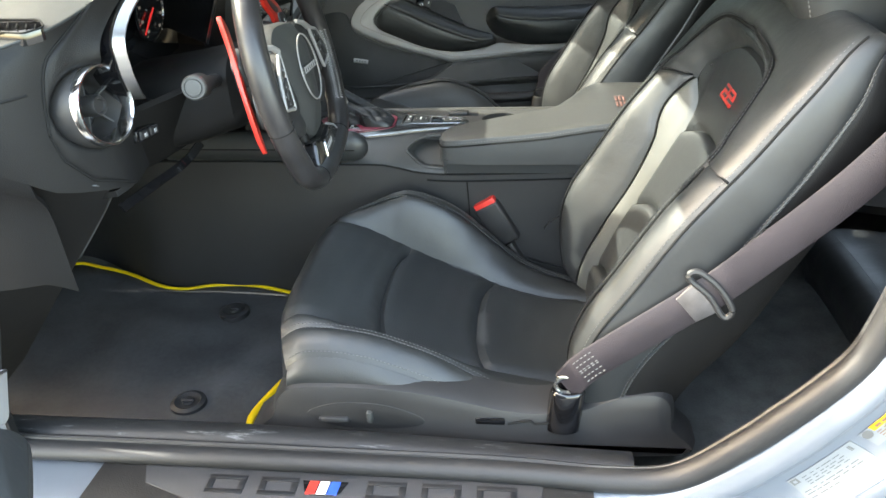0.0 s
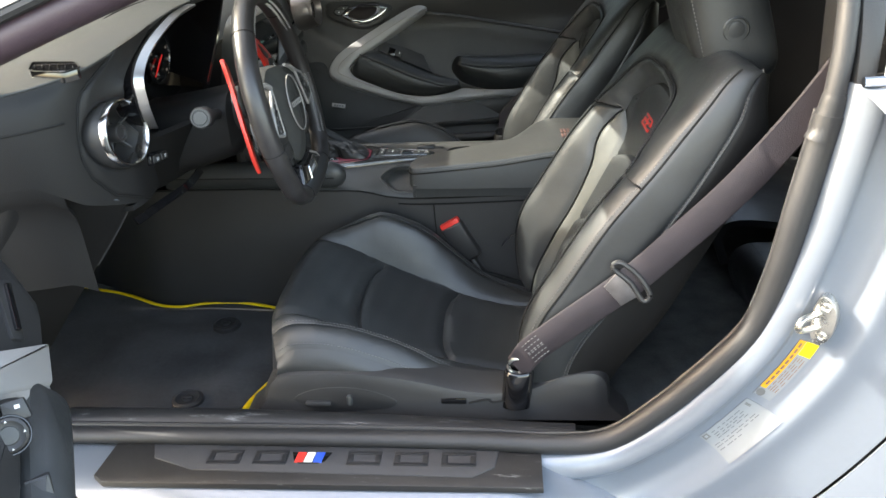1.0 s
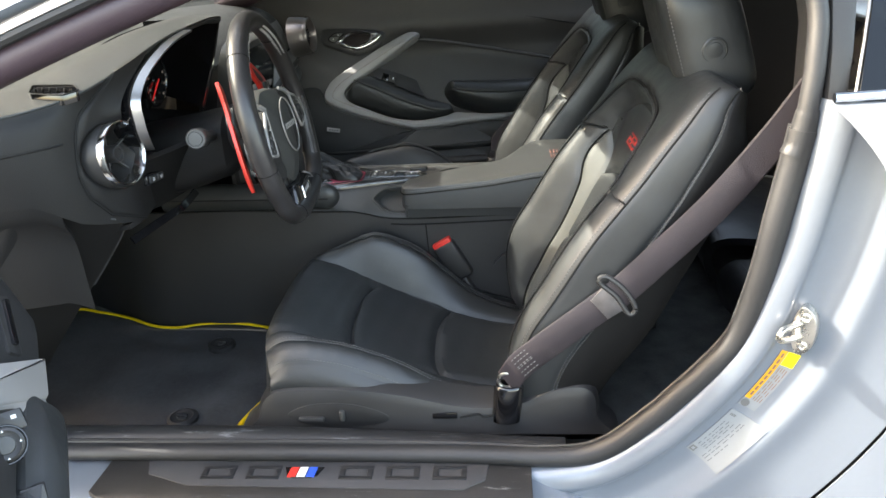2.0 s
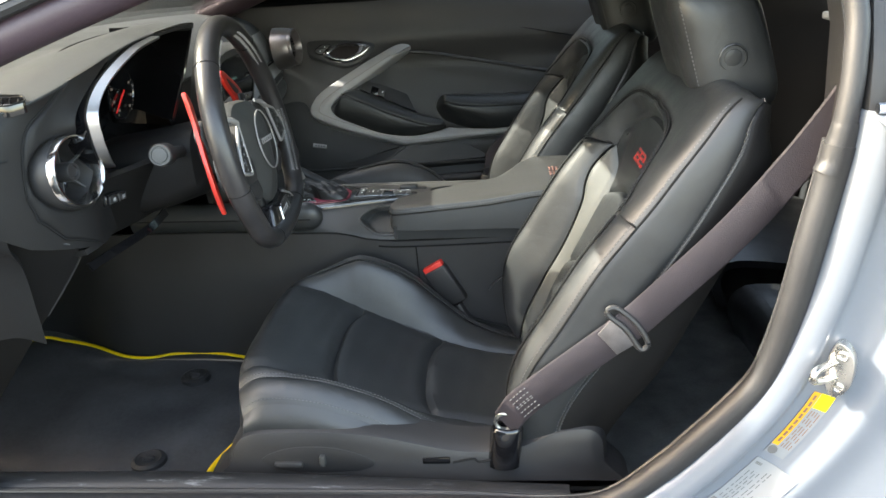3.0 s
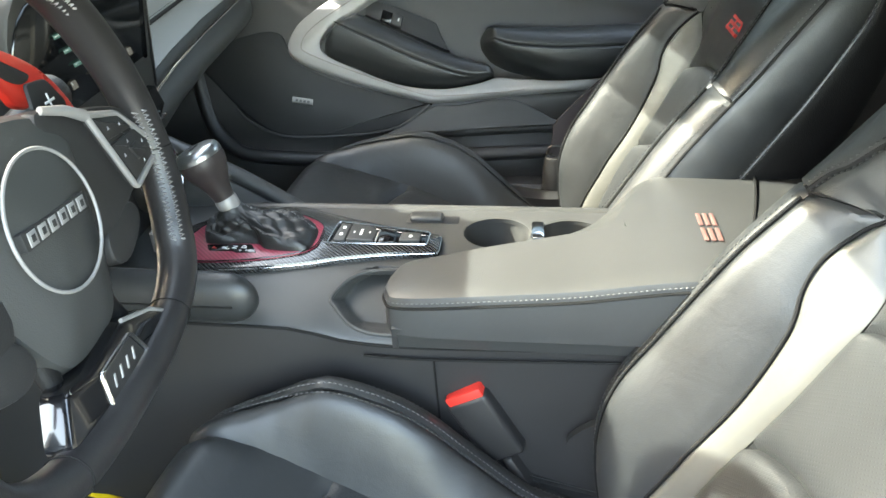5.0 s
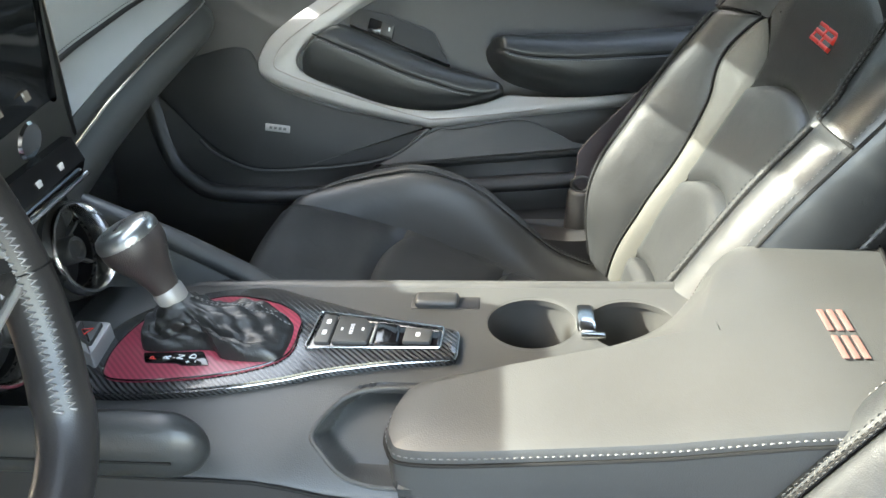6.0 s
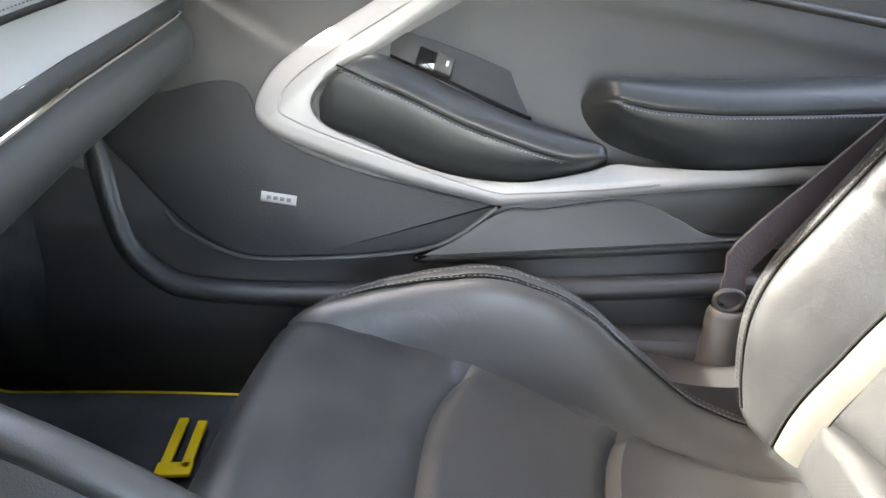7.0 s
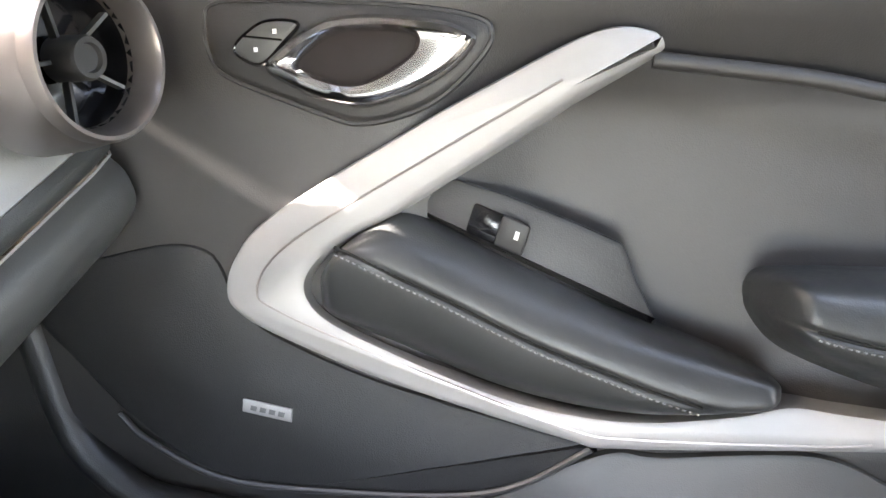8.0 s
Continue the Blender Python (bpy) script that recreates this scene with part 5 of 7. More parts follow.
SPLIT = np.interp(np.arange(64), (0, 3, 6, 12, 18, 33, 45, 51, 57, 63), (14, 22, 30, 35, 36, 34, 33, 31, 29, 27))
inner_pod = np.array([pod_at(i, np.linspace(0, SPLIT[i], 44)) for i in range(64)])
rise = np.minimum(1, (1 - np.linspace(0, 1, 44)) / 0.10)[None, :, None] ** 0.5
part("vent_pod", sheet(inner_pod + np.array((0.5, -0.8, 0.1)) * 0.006 * rise, -0.010), PODSKIN, dash, "rounded dark pod round the vent")
def end_point(f, g):
    """The dash end outside the pod: f from the pod's seam to the far end, g from its lower edge up."""
    i = 13 * float(step(0.0, 0.25, f)) + (63 - 13 * float(step(0.0, 0.25, f))) * g
    k = min(int(i), 62)
    p = lambda n: pod_at(n, SPLIT[n] + (109 - SPLIT[n]) * f)
    return p(k) * (k + 1 - i) + p(k + 1) * (i - k)


dash_end = np.array([[end_point(f, g) for f in np.linspace(0, 1, 50)] for g in np.linspace(0, 1, 40)])
part("dash_end", sheet(dash_end, -0.008), PODSKIN, dash)
side_top = dash_end[0][dash_end[0][:, 0] < -0.512]
part("lower_side_panel", sheet(np.array([side_top + np.array((0, a, b)) for a, b in cr([(0, 0.002), (0.004, -0.02), (0.014, -0.035), (0.020, -0.06), (0.022, -0.11), (0.024, -0.165)], 16)]), 0.006), PODSKIN, dash, "dark panel below the dash end")
part("pod_seam", tube(inner_pod[:, -1] + np.array((0.0008, -0.001, 0)), 0.0016, 6), SEAM, dash)
part("pod_underside", sheet(np.array([[tuple(np.array(p) * (1 - b) + np.array((p[0] - 0.16, p[1] * 0.98, p[2] - 0.03)) * b) for p in pod[0, :26]] for b in np.linspace(0, 1, 8)]), 0.008), PODSKIN, dash)
part("pod_seam", tube(pod[32, 38:] + np.array((0.0, -0.001, 0.0)), 0.0016, 6), SEAM, dash)
lip = even(np.vstack([cr([(-0.80, -0.68, 0.983), (-0.67, -0.672, 0.983), (-0.565, -0.652, 0.988), (-0.488, -0.588, 1.003), (-0.455, -0.50, 1.024), (-0.442, -0.418, 1.041), (-0.430, -0.33, 1.053), (-0.410, -0.22, 1.060), (-0.400, -0.178, 1.058), (-0.425, -0.160, 1.040), (-0.47, -0.150, 0.99)], 200)]), 70)
hood = []
for r in np.linspace(0, 1, 12):
    row = []
    for p in lip:
        far = np.array((-0.90, p[1], 1.0))
        q = p * (1 - r) + far * r
        q[2] = 1.0 + (p[2] - 1.0) * (1 - r) ** 1.2 + 0.012 * math.sin(math.pi * min(1, r * 3)) * step(0.985, 1.03, p[2])
        row.append(q)
    hood.append(row)
binn = part("instrument_hood", sheet(np.array(hood), 0.008), DASH, dash, "padded hood over the instruments")
part("hood_crease", tube(lip[18:52] + np.array((0.001, 0, -0.001)), 0.0022, 8), DASH, binn)
part("hood_edge", tube(cr([(-0.424, -0.30, 1.054), (-0.410, -0.23, 1.059), (-0.402, -0.186, 1.058)], 16), 0.0022, 8), CHROME, binn, "bright edge of the hood")
SLOT = rounded([(-0.553, -0.577), (-0.492, -0.572), (-0.478, -0.590), (-0.494, -0.607), (-0.545, -0.604)], 0.006)
slot_at = lambda u, v, h: (u, v, 1.0105 - 0.06 * (u + 0.52) + 0.22 * (v + 0.585) + h)
slot = part("demister_slot", plate(SLOT, slot_at, -0.012, 0.0022, 0.001), GLOSS, dash, "dark slotted window vent in the dash top")
part("slot_rim", tube(np.stack(slot_at(SLOT[:, 0], SLOT[:, 1], 0.0025), -1), 0.0011, 6, True), PODSKIN, slot)
for k in range(6):
    x = -0.543 + 0.011 * k
    part("slot_fin", rbox(slot_at(x, -0.590, 0.003), (0.0012, 0.026, 0.002), 0.0004, Matrix.Rotation(0.5, 4, "Z")), PODSKIN, slot)
part("instrument_panel", plate(cr([(-0.492, 0.985), (-0.465, 1.018), (-0.38, 1.048), (-0.19, 1.052), (-0.166, 1.04), (-0.168, 0.90), (-0.19, 0.845), (-0.44, 0.845), (-0.485, 0.875)], 60, True), flat((0, 1, 0), (0.10, 0, 1), (1, 0, 0), (-0.615, 0, 0)), -0.02, 0.004, 0.003), SCREEN, binn, "dark instrument panel behind glass")
wall_edge = cr([(-0.410, -0.162, 1.054), (-0.410, -0.220, 0.998), (-0.412, -0.262, 0.958), (-0.416, -0.305, 0.916)], 16)
part("panel_wall", sheet(np.array([[p * (1 - b) + np.array((-0.56, -0.165, p[2])) * b for b in np.linspace(0, 1, 6)] for p in wall_edge]), 0.005), GLOSS, binn)
part("wall_edge", tube(wall_edge, 0.0013, 6), CHROME, binn, "thin bright edge of the instrument glass")
tr = cr([(-0.452, -0.485, 0.889), (-0.446, -0.500, 0.897), (-0.442, -0.514, 0.915), (-0.440, -0.524, 0.942), (-0.440, -0.521, 0.978), (-0.438, -0.475, 1.010), (-0.432, -0.385, 1.039), (-0.425, -0.31, 1.050)], 60)
BRUSHED = mat("brushed_trim", (0.46, 0.45, 0.44), 0.30, metal=0.95, var=0.08, vscale=8)
part("silver_trim", ribbon(tr + np.array((0.006, 0.006, 0.0)), np.array([(0.80, 0.50, -0.1)] * 60), 0.016, 0.002), BRUSHED, binn, "brushed silver trim beside the instruments")
part("trim_wall", sheet(np.array([[p + np.array((-0.085 * b, 0.018 * b, -0.006 * b)) for b in np.linspace(0, 1, 5)] for p in tr]), 0.004), GLOSS, binn)
NEEDLE = glow("needle_red", (0.9, 0.04, 0.05), 0.035)
LITPRINT = glow("lit_print", (0.5, 0.5, 0.55), 0.012)
gauge_c = np.array((-0.497, -0.300, 0.965))
g = part("gauge", lathe(gauge_c, (1, 0, -0.10), [(0.046, 0.0), (0.046, 0.003), (0.044, 0.004), (0.043, 0.002), (0.001, 0.002)], 40), SCREEN, binn, "round gauge with white marks and red needle")
for k in range(25):
    a = math.radians(234 - 12 * k)
    q = gauge_c + np.array((0.003, math.cos(a) * 0.041, math.sin(a) * 0.041))
    part("tick", rbox(q, (0.0012, 0.0035 if k % 3 == 0 else 0.0018, 0.0008), 0.0003, Matrix.Rotation(a, 4, "X")), LITPRINT, g)
    if k % 3 == 0:
        for off in (-0.0019, 0.0019):
            q = gauge_c + np.array((0.003, math.cos(a) * 0.033 + off, math.sin(a) * 0.033))
            part("numeral_bar", rbox(q, (0.001, 0.0026, 0.0042), 0.0003), LITPRINT, g)
d = unit((0, -0.80, -0.60))
part("needle", tube([gauge_c - d * 0.004 + (0.006, 0, 0), gauge_c + d * 0.046 + (0.006, 0, 0)], [0.0018, 0.0010], 8), NEEDLE, g, "red gauge needle")
part("needle_cap", lathe(gauge_c, (1, 0, -0.10), [(0.007, 0.002), (0.0065, 0.006), (0.001, 0.0065)], 20), GLOSS, g)
part("trip_screen", rbox((-0.53, -0.225, 0.955), (0.004, 0.06, 0.085), 0.002), SCREEN, binn)
part("lower_shelf", sheet(np.array([[(-0.56 + 0.105 * b, -0.512 + 0.36 * k, 0.882 - 0.012 * b - 0.012 * math.sin(k * math.pi)) for k in np.linspace(0, 1, 14)] for b in np.linspace(0, 1, 8)]), -0.008), PODSKIN, binn)
part("shelf_lip", tube(cr([(-0.455, -0.500, 0.874), (-0.452, -0.43, 0.864), (-0.450, -0.34, 0.862), (-0.455, -0.20, 0.868)], 24), 0.005, 8), PODSKIN, binn)

# panels under the instruments
part("knee_fascia", sheet(np.array([[(-0.445 + 0.05 * math.sin(k * math.pi) - 0.06 * b, -0.50 + 0.40 * k, 0.875 - 0.105 * b) for k in np.linspace(0, 1, 16)] for b in np.linspace(0, 1, 10)]), -0.01), PODSKIN, dash)
sw = part("dimmer_switch_block", rbox((-0.455, -0.480, 0.841), (0.02, 0.062, 0.019), 0.004, Matrix.Rotation(radians(-8), 4, "X")), GLOSS, dash)
for k in (-1, 1):
    part("switch_button", rbox((-0.445, -0.480 + k * 0.014, 0.841 - k * 0.002), (0.006, 0.022, 0.012), 0.002, Matrix.Rotation(radians(-8), 4, "X")), PLASTIC, sw)
    part("switch_mark", rbox((-0.4415, -0.480 + k * 0.014, 0.841 - k * 0.002), (0.001, 0.007, 0.005), 0.0003), PRINT, sw)
part("bonnet_lever", rbox((-0.41, -0.30, 0.795), (0.02, 0.06, 0.008), 0.003), PLASTIC, dash)
knee_at = lambda u, v, h: (-0.478 - 0.75 * np.maximum(0.0, 0.79 - v) - 1.3 * np.maximum(0.0, -0.585 - u) + h, u, v)
knee_o = np.vstack([cr([(-0.634, 0.838), (-0.618, 0.830), (-0.59, 0.812), (-0.556, 0.792), (-0.538, 0.765), (-0.537, 0.72), (-0.55, 0.66)], 40), [(-0.57, 0.52), (-0.60, 0.40), (-0.668, 0.40), (-0.668, 0.60), (-0.668, 0.84)]])
part("knee_panel", plate(knee_o, knee_at, -0.02, 0.004, 0.004), PODSKIN, dash, "dark panel end below the vent pod")
part("knee_panel_edge", tube(np.stack(knee_at(knee_o[4:38, 0], knee_o[4:38, 1], np.full(34, 0.004)), -1), 0.0014, 6), SOFT, dash)
part("knee_strip", ribbon(cr([(-0.480, -0.535, 0.752), (-0.462, -0.47, 0.757), (-0.450, -0.39, 0.757), (-0.455, -0.31, 0.757)], 30), np.array([(-0.5, 0, 0.8)] * 30), 0.014, 0.002), GLOSS, dash, "gloss black strip under the knee panel")
# driver's kick panel in pod skin, not carpet: footwell shade put into its colour
part("kick_panel", sheet(np.array([[(-0.64 - 0.62 * a, -0.675 + 0.10 * (1 - b) * a, 0.34 + 0.44 * b) for a in np.linspace(0, 1, 8)] for b in np.linspace(0, 1, 8)]), 0.01), PODSKIN, dash)

part("kick_panel", sheet(np.array([[(-0.62 - 0.64 * a, 0.66 - 0.08 * (1 - b) * a, 0.34 + 0.40 * b) for a in np.linspace(0, 1, 8)] for b in np.linspace(0, 1, 8)]), 0.01), CARPET, dash)

# centre screen and climate bar
scr = part("centre_screen_pod", plate(cr([(-0.125, 0.985), (0.092, 0.985), (0.116, 0.972), (0.138, 0.865), (0.148, 0.828), (0.134, 0.810), (-0.10, 0.806), (-0.125, 0.82)], 60, True), flat((0, 1, 0), (0.22, 0, 1), (1, 0, -0.22), (-0.615, 0, 0)), -0.03, 0.012, 0.005), SOFT, dash, "grey framed centre screen")
part("screen", plate(cr([(-0.115, 0.975), (0.085, 0.975), (0.10, 0.965), (0.108, 0.875), (0.10, 0.865), (-0.115, 0.865)], 50, True), flat((0, 1, 0), (0.22, 0, 1), (1, 0, -0.22), (-0.615, 0, 0)), 0.0, 0.0145, 0.002), SCREEN, scr, "dark touch screen with dim icons")
for k in range(5):
    part("screen_icon", rbox((-0.598 + 0.22 * 0.885 + 0.0, -0.09 + 0.04 * k, 0.885 - 0.004), (0.001, 0.009, 0.008), 0.0003, Matrix.Rotation(radians(-12), 4, "Y")), glow("icon_white", (0.3, 0.33, 0.36), 0.012), scr)
for k in range(3):
    part("screen_text_bar", rbox((-0.598 + 0.22 * (0.94 - 0.018 * k), -0.05 + 0.01 * k, 0.936 - 0.018 * k), (0.001, 0.06 - 0.012 * k, 0.004), 0.0003, Matrix.Rotation(radians(-12), 4, "Y")), glow("text_teal", (0.15, 0.4, 0.42), 0.012), scr)
part("volume_knob", lathe((-0.428, 0.075, 0.842), (1, 0, -0.2), [(0.018, 0), (0.018, 0.010), (0.015, 0.013), (0.001, 0.013)], 28), CHROME, scr)
bar = part("climate_bar", loft([[(-0.47, y, 0.79), (-0.412, y, 0.785), (-0.405, y, 0.80), (-0.412, y, 0.822), (-0.47, y, 0.828)] for y in (-0.13, 0.125)]), GLOSS, dash, "gloss black climate button bar")
part("bar_trim", tube([(-0.408, y, 0.785) for y in np.linspace(-0.13, 0.126, 8)], 0.0025, 8), CHROME, bar)
for k in range(6):
    part("climate_mark", rbox((-0.4075, -0.09 + 0.036 * k, 0.808), (0.002, 0.007, 0.006), 0.0005), WHITE, bar)
part("stack_panel", sheet(np.array([[(-0.43 - 0.02 * abs(k) ** 2, 0.02 + 0.125 * k, 0.80 - 0.155 * b) for k in np.linspace(-1, 1, 12)] for b in np.linspace(0, 1, 8)]), -0.01), PLASTIC, dash)
hz_at = flat((1, 0, 0), (0, 1, 0), (0, 0, 1), (0, 0, 0.678))
hz = part("hazard_button_frame", plate(rounded([(-0.400, 0.030), (-0.366, 0.028), (-0.362, -0.020), (-0.398, 0.002)], 0.004), hz_at, -0.04, 0.004, 0.002), SATIN, dash)
part("hazard_button", plate(rounded([(-0.393, 0.025), (-0.371, 0.023), (-0.367, -0.009), (-0.389, 0.004)], 0.003), hz_at, -0.01, 0.008, 0.002), SOFT, hz)
part("hazard_mark", tube([(-0.384, 0.010, 0.6864), (-0.374, 0.012, 0.6864), (-0.378, 0.003, 0.6864)], 0.0005, 5, True), REDPL, hz)

# ---- centre console ----
console = thing("centre_console", (0.0, 0.02, 0.34), "dark grey centre console with carbon trim, shifter and armrest", "centre console")


def side_wall(y_of, xs, z_top, z_bot, n=12):
    return np.array([[(x, y_of(x, q), z_top(x) + (z_bot - z_top(x)) * q) for q in np.linspace(0, 1, n)] for x in xs])


CX = np.linspace(-1.24, 0.46, 60)
edge_z = curve((-1.3, 0.64), (-0.70, 0.64), (-0.45, 0.640), (-0.30, 0.634), (-0.20, 0.632), (-0.14, 0.618), (-0.05, 0.613), (0.2, 0.620), (0.5, 0.628))
part("lower_side", sheet(side_wall(lambda x, q: -0.107 - 0.012 * q + 0.13 * step(-0.66, -0.95, x), CX, lambda x: edge_z(x) - 0.002, 0.33), 0.008), PLASTIC, console)
part("lower_side", sheet(side_wall(lambda x, q: 0.142 + 0.012 * q, CX, lambda x: 0.65, 0.33), -0.008), PLASTIC, console)
# upper driver-side flank, from the edge line up to the deck
RIM = [(-0.060, 0.13), (-0.100, 0.12), (-0.120, 0.14), (-0.136, 0.20), (-0.151, 0.35), (-0.161, 0.50), (-0.150, 0.74), (-0.134, 0.90), (-0.110, 0.97), (-0.060, 0.98)]


def flank_point(x, q, sink=0.0):
    """q from the seam (0) up to the deck (1)."""
    e = edge_z(x)
    return (x, -0.107 + 0.082 * q**1.2 + sink, e + (0.658 - e) * (1 - (1 - q) ** 1.6) - 0.6 * sink)


def in_tray(x, q):
    """How deep a place lies inside the tray's rim, in metres along the flank."""
    left = float(np.interp(q, [p[1] for p in RIM[1:-1]], [p[0] for p in RIM[1:-1]]))
    return min((x - left), (q - 0.12) * 0.09, (0.985 - q) * 0.09)


part("upper_flank", sheet(np.array([[flank_point(x, q, 0.020 * float(step(0.0, 0.010, in_tray(x, q)))) for q in np.linspace(0, 1, 40)] for x in np.r_[np.linspace(-0.62, -0.18, 16), np.linspace(-0.175, -0.02, 60)]]), -0.006), SOFT, console, "smooth grey flank with a side tray")
part("tray_rim", tube(np.array([flank_point(x, q, -0.0006) for x, q in cr(RIM, 70)]), 0.0022, 8), SOFT, console)
part("flank_seam", tube(np.array([(x, -0.1085, edge_z(x) - 0.001) for x in CX]), 0.0018, 6), SEAM, console)
part("flank_line", tube(np.array([(x, -0.1125, edge_z(x) - 0.013) for x in np.linspace(-0.12, 0.46, 24)]), 0.0016, 6), SEAM, console)
part("side_joint", tube([(-0.045, -0.111, 0.600), (-0.040, -0.114, 0.50), (-0.036, -0.117, 0.40)], 0.0012, 6), SEAM, console)
# knee pads
for yk, sg in ((-0.118, -1),):
    rows = []
    for u in np.r_[np.linspace(0, 0.9, 12), 0.91 + 0.09 * np.sin(np.linspace(0.1, 1, 10) * np.pi / 2)]:
        f = math.sqrt(max(0.0, 1 - max(0, (u - 0.91) / 0.09) ** 2)) * 0.98 + 0.02
        a = np.linspace(0, 2 * np.pi, 20, endpoint=False)
        rows.append([(-0.62 + 0.392 * u, yk - sg * 0.01 + sg * 0.018 * f * math.cos(q), 0.673 - 0.004 * u + 0.030 * f * math.sin(q)) for q in a])
    kp = part("knee_pad", loft(rows), LEATHER, console)
    part("pad_seam", tube([(-0.62 + 0.385 * u, yk + sg * 0.0083, 0.672 - 0.004 * u) for u in np.linspace(0, 0.96, 12)], 0.0012, 6), SEAM, kp)


# sloping rail on the passenger's side, from the dash down to the deck
rail = cr([(-0.50, 0.155, 0.765), (-0.41, 0.148, 0.727), (-0.35, 0.146, 0.699), (-0.29, 0.143, 0.666), (-0.25, 0.136, 0.645)], 30)
kr = part("knee_rail", tube(rail, 0.011, 12, up=(0, 1, 0), r2=0.012), LEATHER, console, "padded rail beside the shifter")
part("rail_seam", tube(rail + (0.003, -0.010, -0.006), 0.0013, 6), SEAM, kr)
part("rail_wall", sheet(np.array([[(x, y - 0.004 - 0.028 * q, z - 0.006 + (0.645 - z) * q) for q in np.linspace(0, 1, 8)] for x, y, z in rail]), 0.006), SOFT, kr)
part("rail_wall", sheet(np.array([[(x, y + 0.003 + 0.006 * q, z + (0.60 - z) * q) for q in np.linspace(0, 1, 8)] for x, y, z in rail]), -0.006), PLASTIC, kr)


def holed_plate(outer, holes, z, thick=0.006):
    """A flat plate with holes through it."""
    bm = bmesh.new()
    edges = []
    for loop in [outer] + holes:
        vs = [bm.verts.new((x, y, z)) for x, y in loop]
        edges += [bm.edges.new((a, b)) for a, b in zip(vs, vs[1:] + vs[:1])]
    bmesh.ops.triangle_fill(bm, use_beauty=True, use_dissolve=False, edges=edges)
    ext = bmesh.ops.extrude_face_region(bm, geom=bm.faces[:])
    bmesh.ops.translate(bm, vec=(0, 0, -thick), verts=[v for v in ext["geom"] if isinstance(v, bmesh.types.BMVert)])
    bm.verts.index_update()
    V, F = [tuple(v.co) for v in bm.verts], [[v.index for v in f.verts] for f in bm.faces]
    bm.free()
    return V, F


CUPS = [(0.014, 0.066), (0.104, 0.064)]
RC = 0.0405
holes = [[(cx + RC * math.cos(a), cy + RC * 0.92 * math.sin(a)) for a in np.linspace(0, 2 * np.pi, 40, endpoint=False)] for cx, cy in CUPS]
deck_o = [tuple(p) for p in cr([(-0.42, -0.02), (-0.30, -0.026), (-0.10, -0.026), (0.05, -0.03), (0.25, -0.03), (0.34, 0.0), (0.34, 0.125), (0.2, 0.132), (-0.1, 0.132), (-0.35, 0.135), (-0.42, 0.13)], 90, True)]
deck = part("deck", holed_plate(deck_o, holes, 0.657), SOFT, console, "grey soft-touch console deck")
part("deck_edge", tube(np.array([(x, 0.130, 0.651) for x in np.linspace(-0.42, 0.34, 10)]), 0.009, 10), SOFT, console)
for cx, cy in CUPS:
    part("cup_well", lathe((cx, cy, 0.656), (0, 0, 1), [(RC * 1.02, 0.0012), (RC * 0.99, 0.0005), (RC * 0.97, -0.004), (RC * 0.93, -0.06), (RC * 0.85, -0.066), (0.001, -0.066)], 40, cap=False), SOFT, console, "cup holder well")
clip = part("cup_clip", rbox((0.0635, 0.071, 0.644), (0.017, 0.042, 0.036), 0.004), CHROME, console, "chrome cup retainer clip")
part("clip_tab", rbox((0.068, 0.046, 0.6585), (0.022, 0.008, 0.005), 0.002), CHROME, clip)
part("cup_bridge", rbox((0.059, 0.066, 0.62), (0.02, 0.03, 0.03), 0.006), PLASTIC, console)
lid = part("power_socket_recess", rbox((-0.068, 0.097, 0.6565), (0.066, 0.020, 0.003), 0.0014), PLASTIC, console)
part("socket_cover", rbox((-0.076, 0.097, 0.660), (0.042, 0.019, 0.010), 0.004, None, 3), SOFT, lid)

# carbon trim round the shifter
deck_at = flat((1, 0, 0), (0, 1, 0), (0, 0, 1), (0, 0, 0.657))
frame_o = np.vstack([cr([(-0.056, 0.0458), (-0.123, 0.065), (-0.197, 0.094), (-0.239, 0.110), (-0.289, 0.106), (-0.325, 0.092), (-0.358, 0.068), (-0.376, 0.035), (-0.376, -0.015), (-0.368, -0.042), (-0.33, -0.047), (-0.257, -0.040), (-0.20, -0.027), (-0.162, -0.014), (-0.107, -0.002), (-0.056, 0.0042)], 110), [(-0.052, 0.006), (-0.0505, 0.011), (-0.0505, 0.038), (-0.052, 0.0435)]])
frame_part = part("carbon_frame", plate(frame_o, deck_at, -0.006, 0.0095, 0.005), CARBON, console, "glossy carbon-fibre trim frame")
part("frame_bead", tube(np.array([(x, y, 0.6625) for x, y in frame_o]), 0.0007, 6, True), CHROME, frame_part)
red_o = cr([(-0.306, 0.079), (-0.273, 0.089), (-0.227, 0.078), (-0.2, 0.057), (-0.195, 0.036), (-0.198, 0.0), (-0.232, -0.021), (-0.29, -0.034), (-0.342, -0.034), (-0.355, -0.012), (-0.355, 0.021), (-0.342, 0.057)], 90, True)
red_p = part("red_panel", plate(red_o, deck_at, 0.004, 0.0125, 0.002), REDCARB, frame_part, "red carbon-patterned shifter panel")
part("red_panel_bead", tube(np.array([(x, y, 0.669) for x, y in red_o]), 0.0008, 6, True), GLOSS, red_p)
prnd = part("gear_window", plate(rounded([(-0.326, -0.001), (-0.272, 0.002), (-0.260, -0.0165), (-0.285, -0.0175), (-0.290, -0.0145), (-0.319, -0.0145)], 0.003), deck_at, 0.008, 0.0135, 0.0008), GLOSS, red_p, "black gear position window with letters")


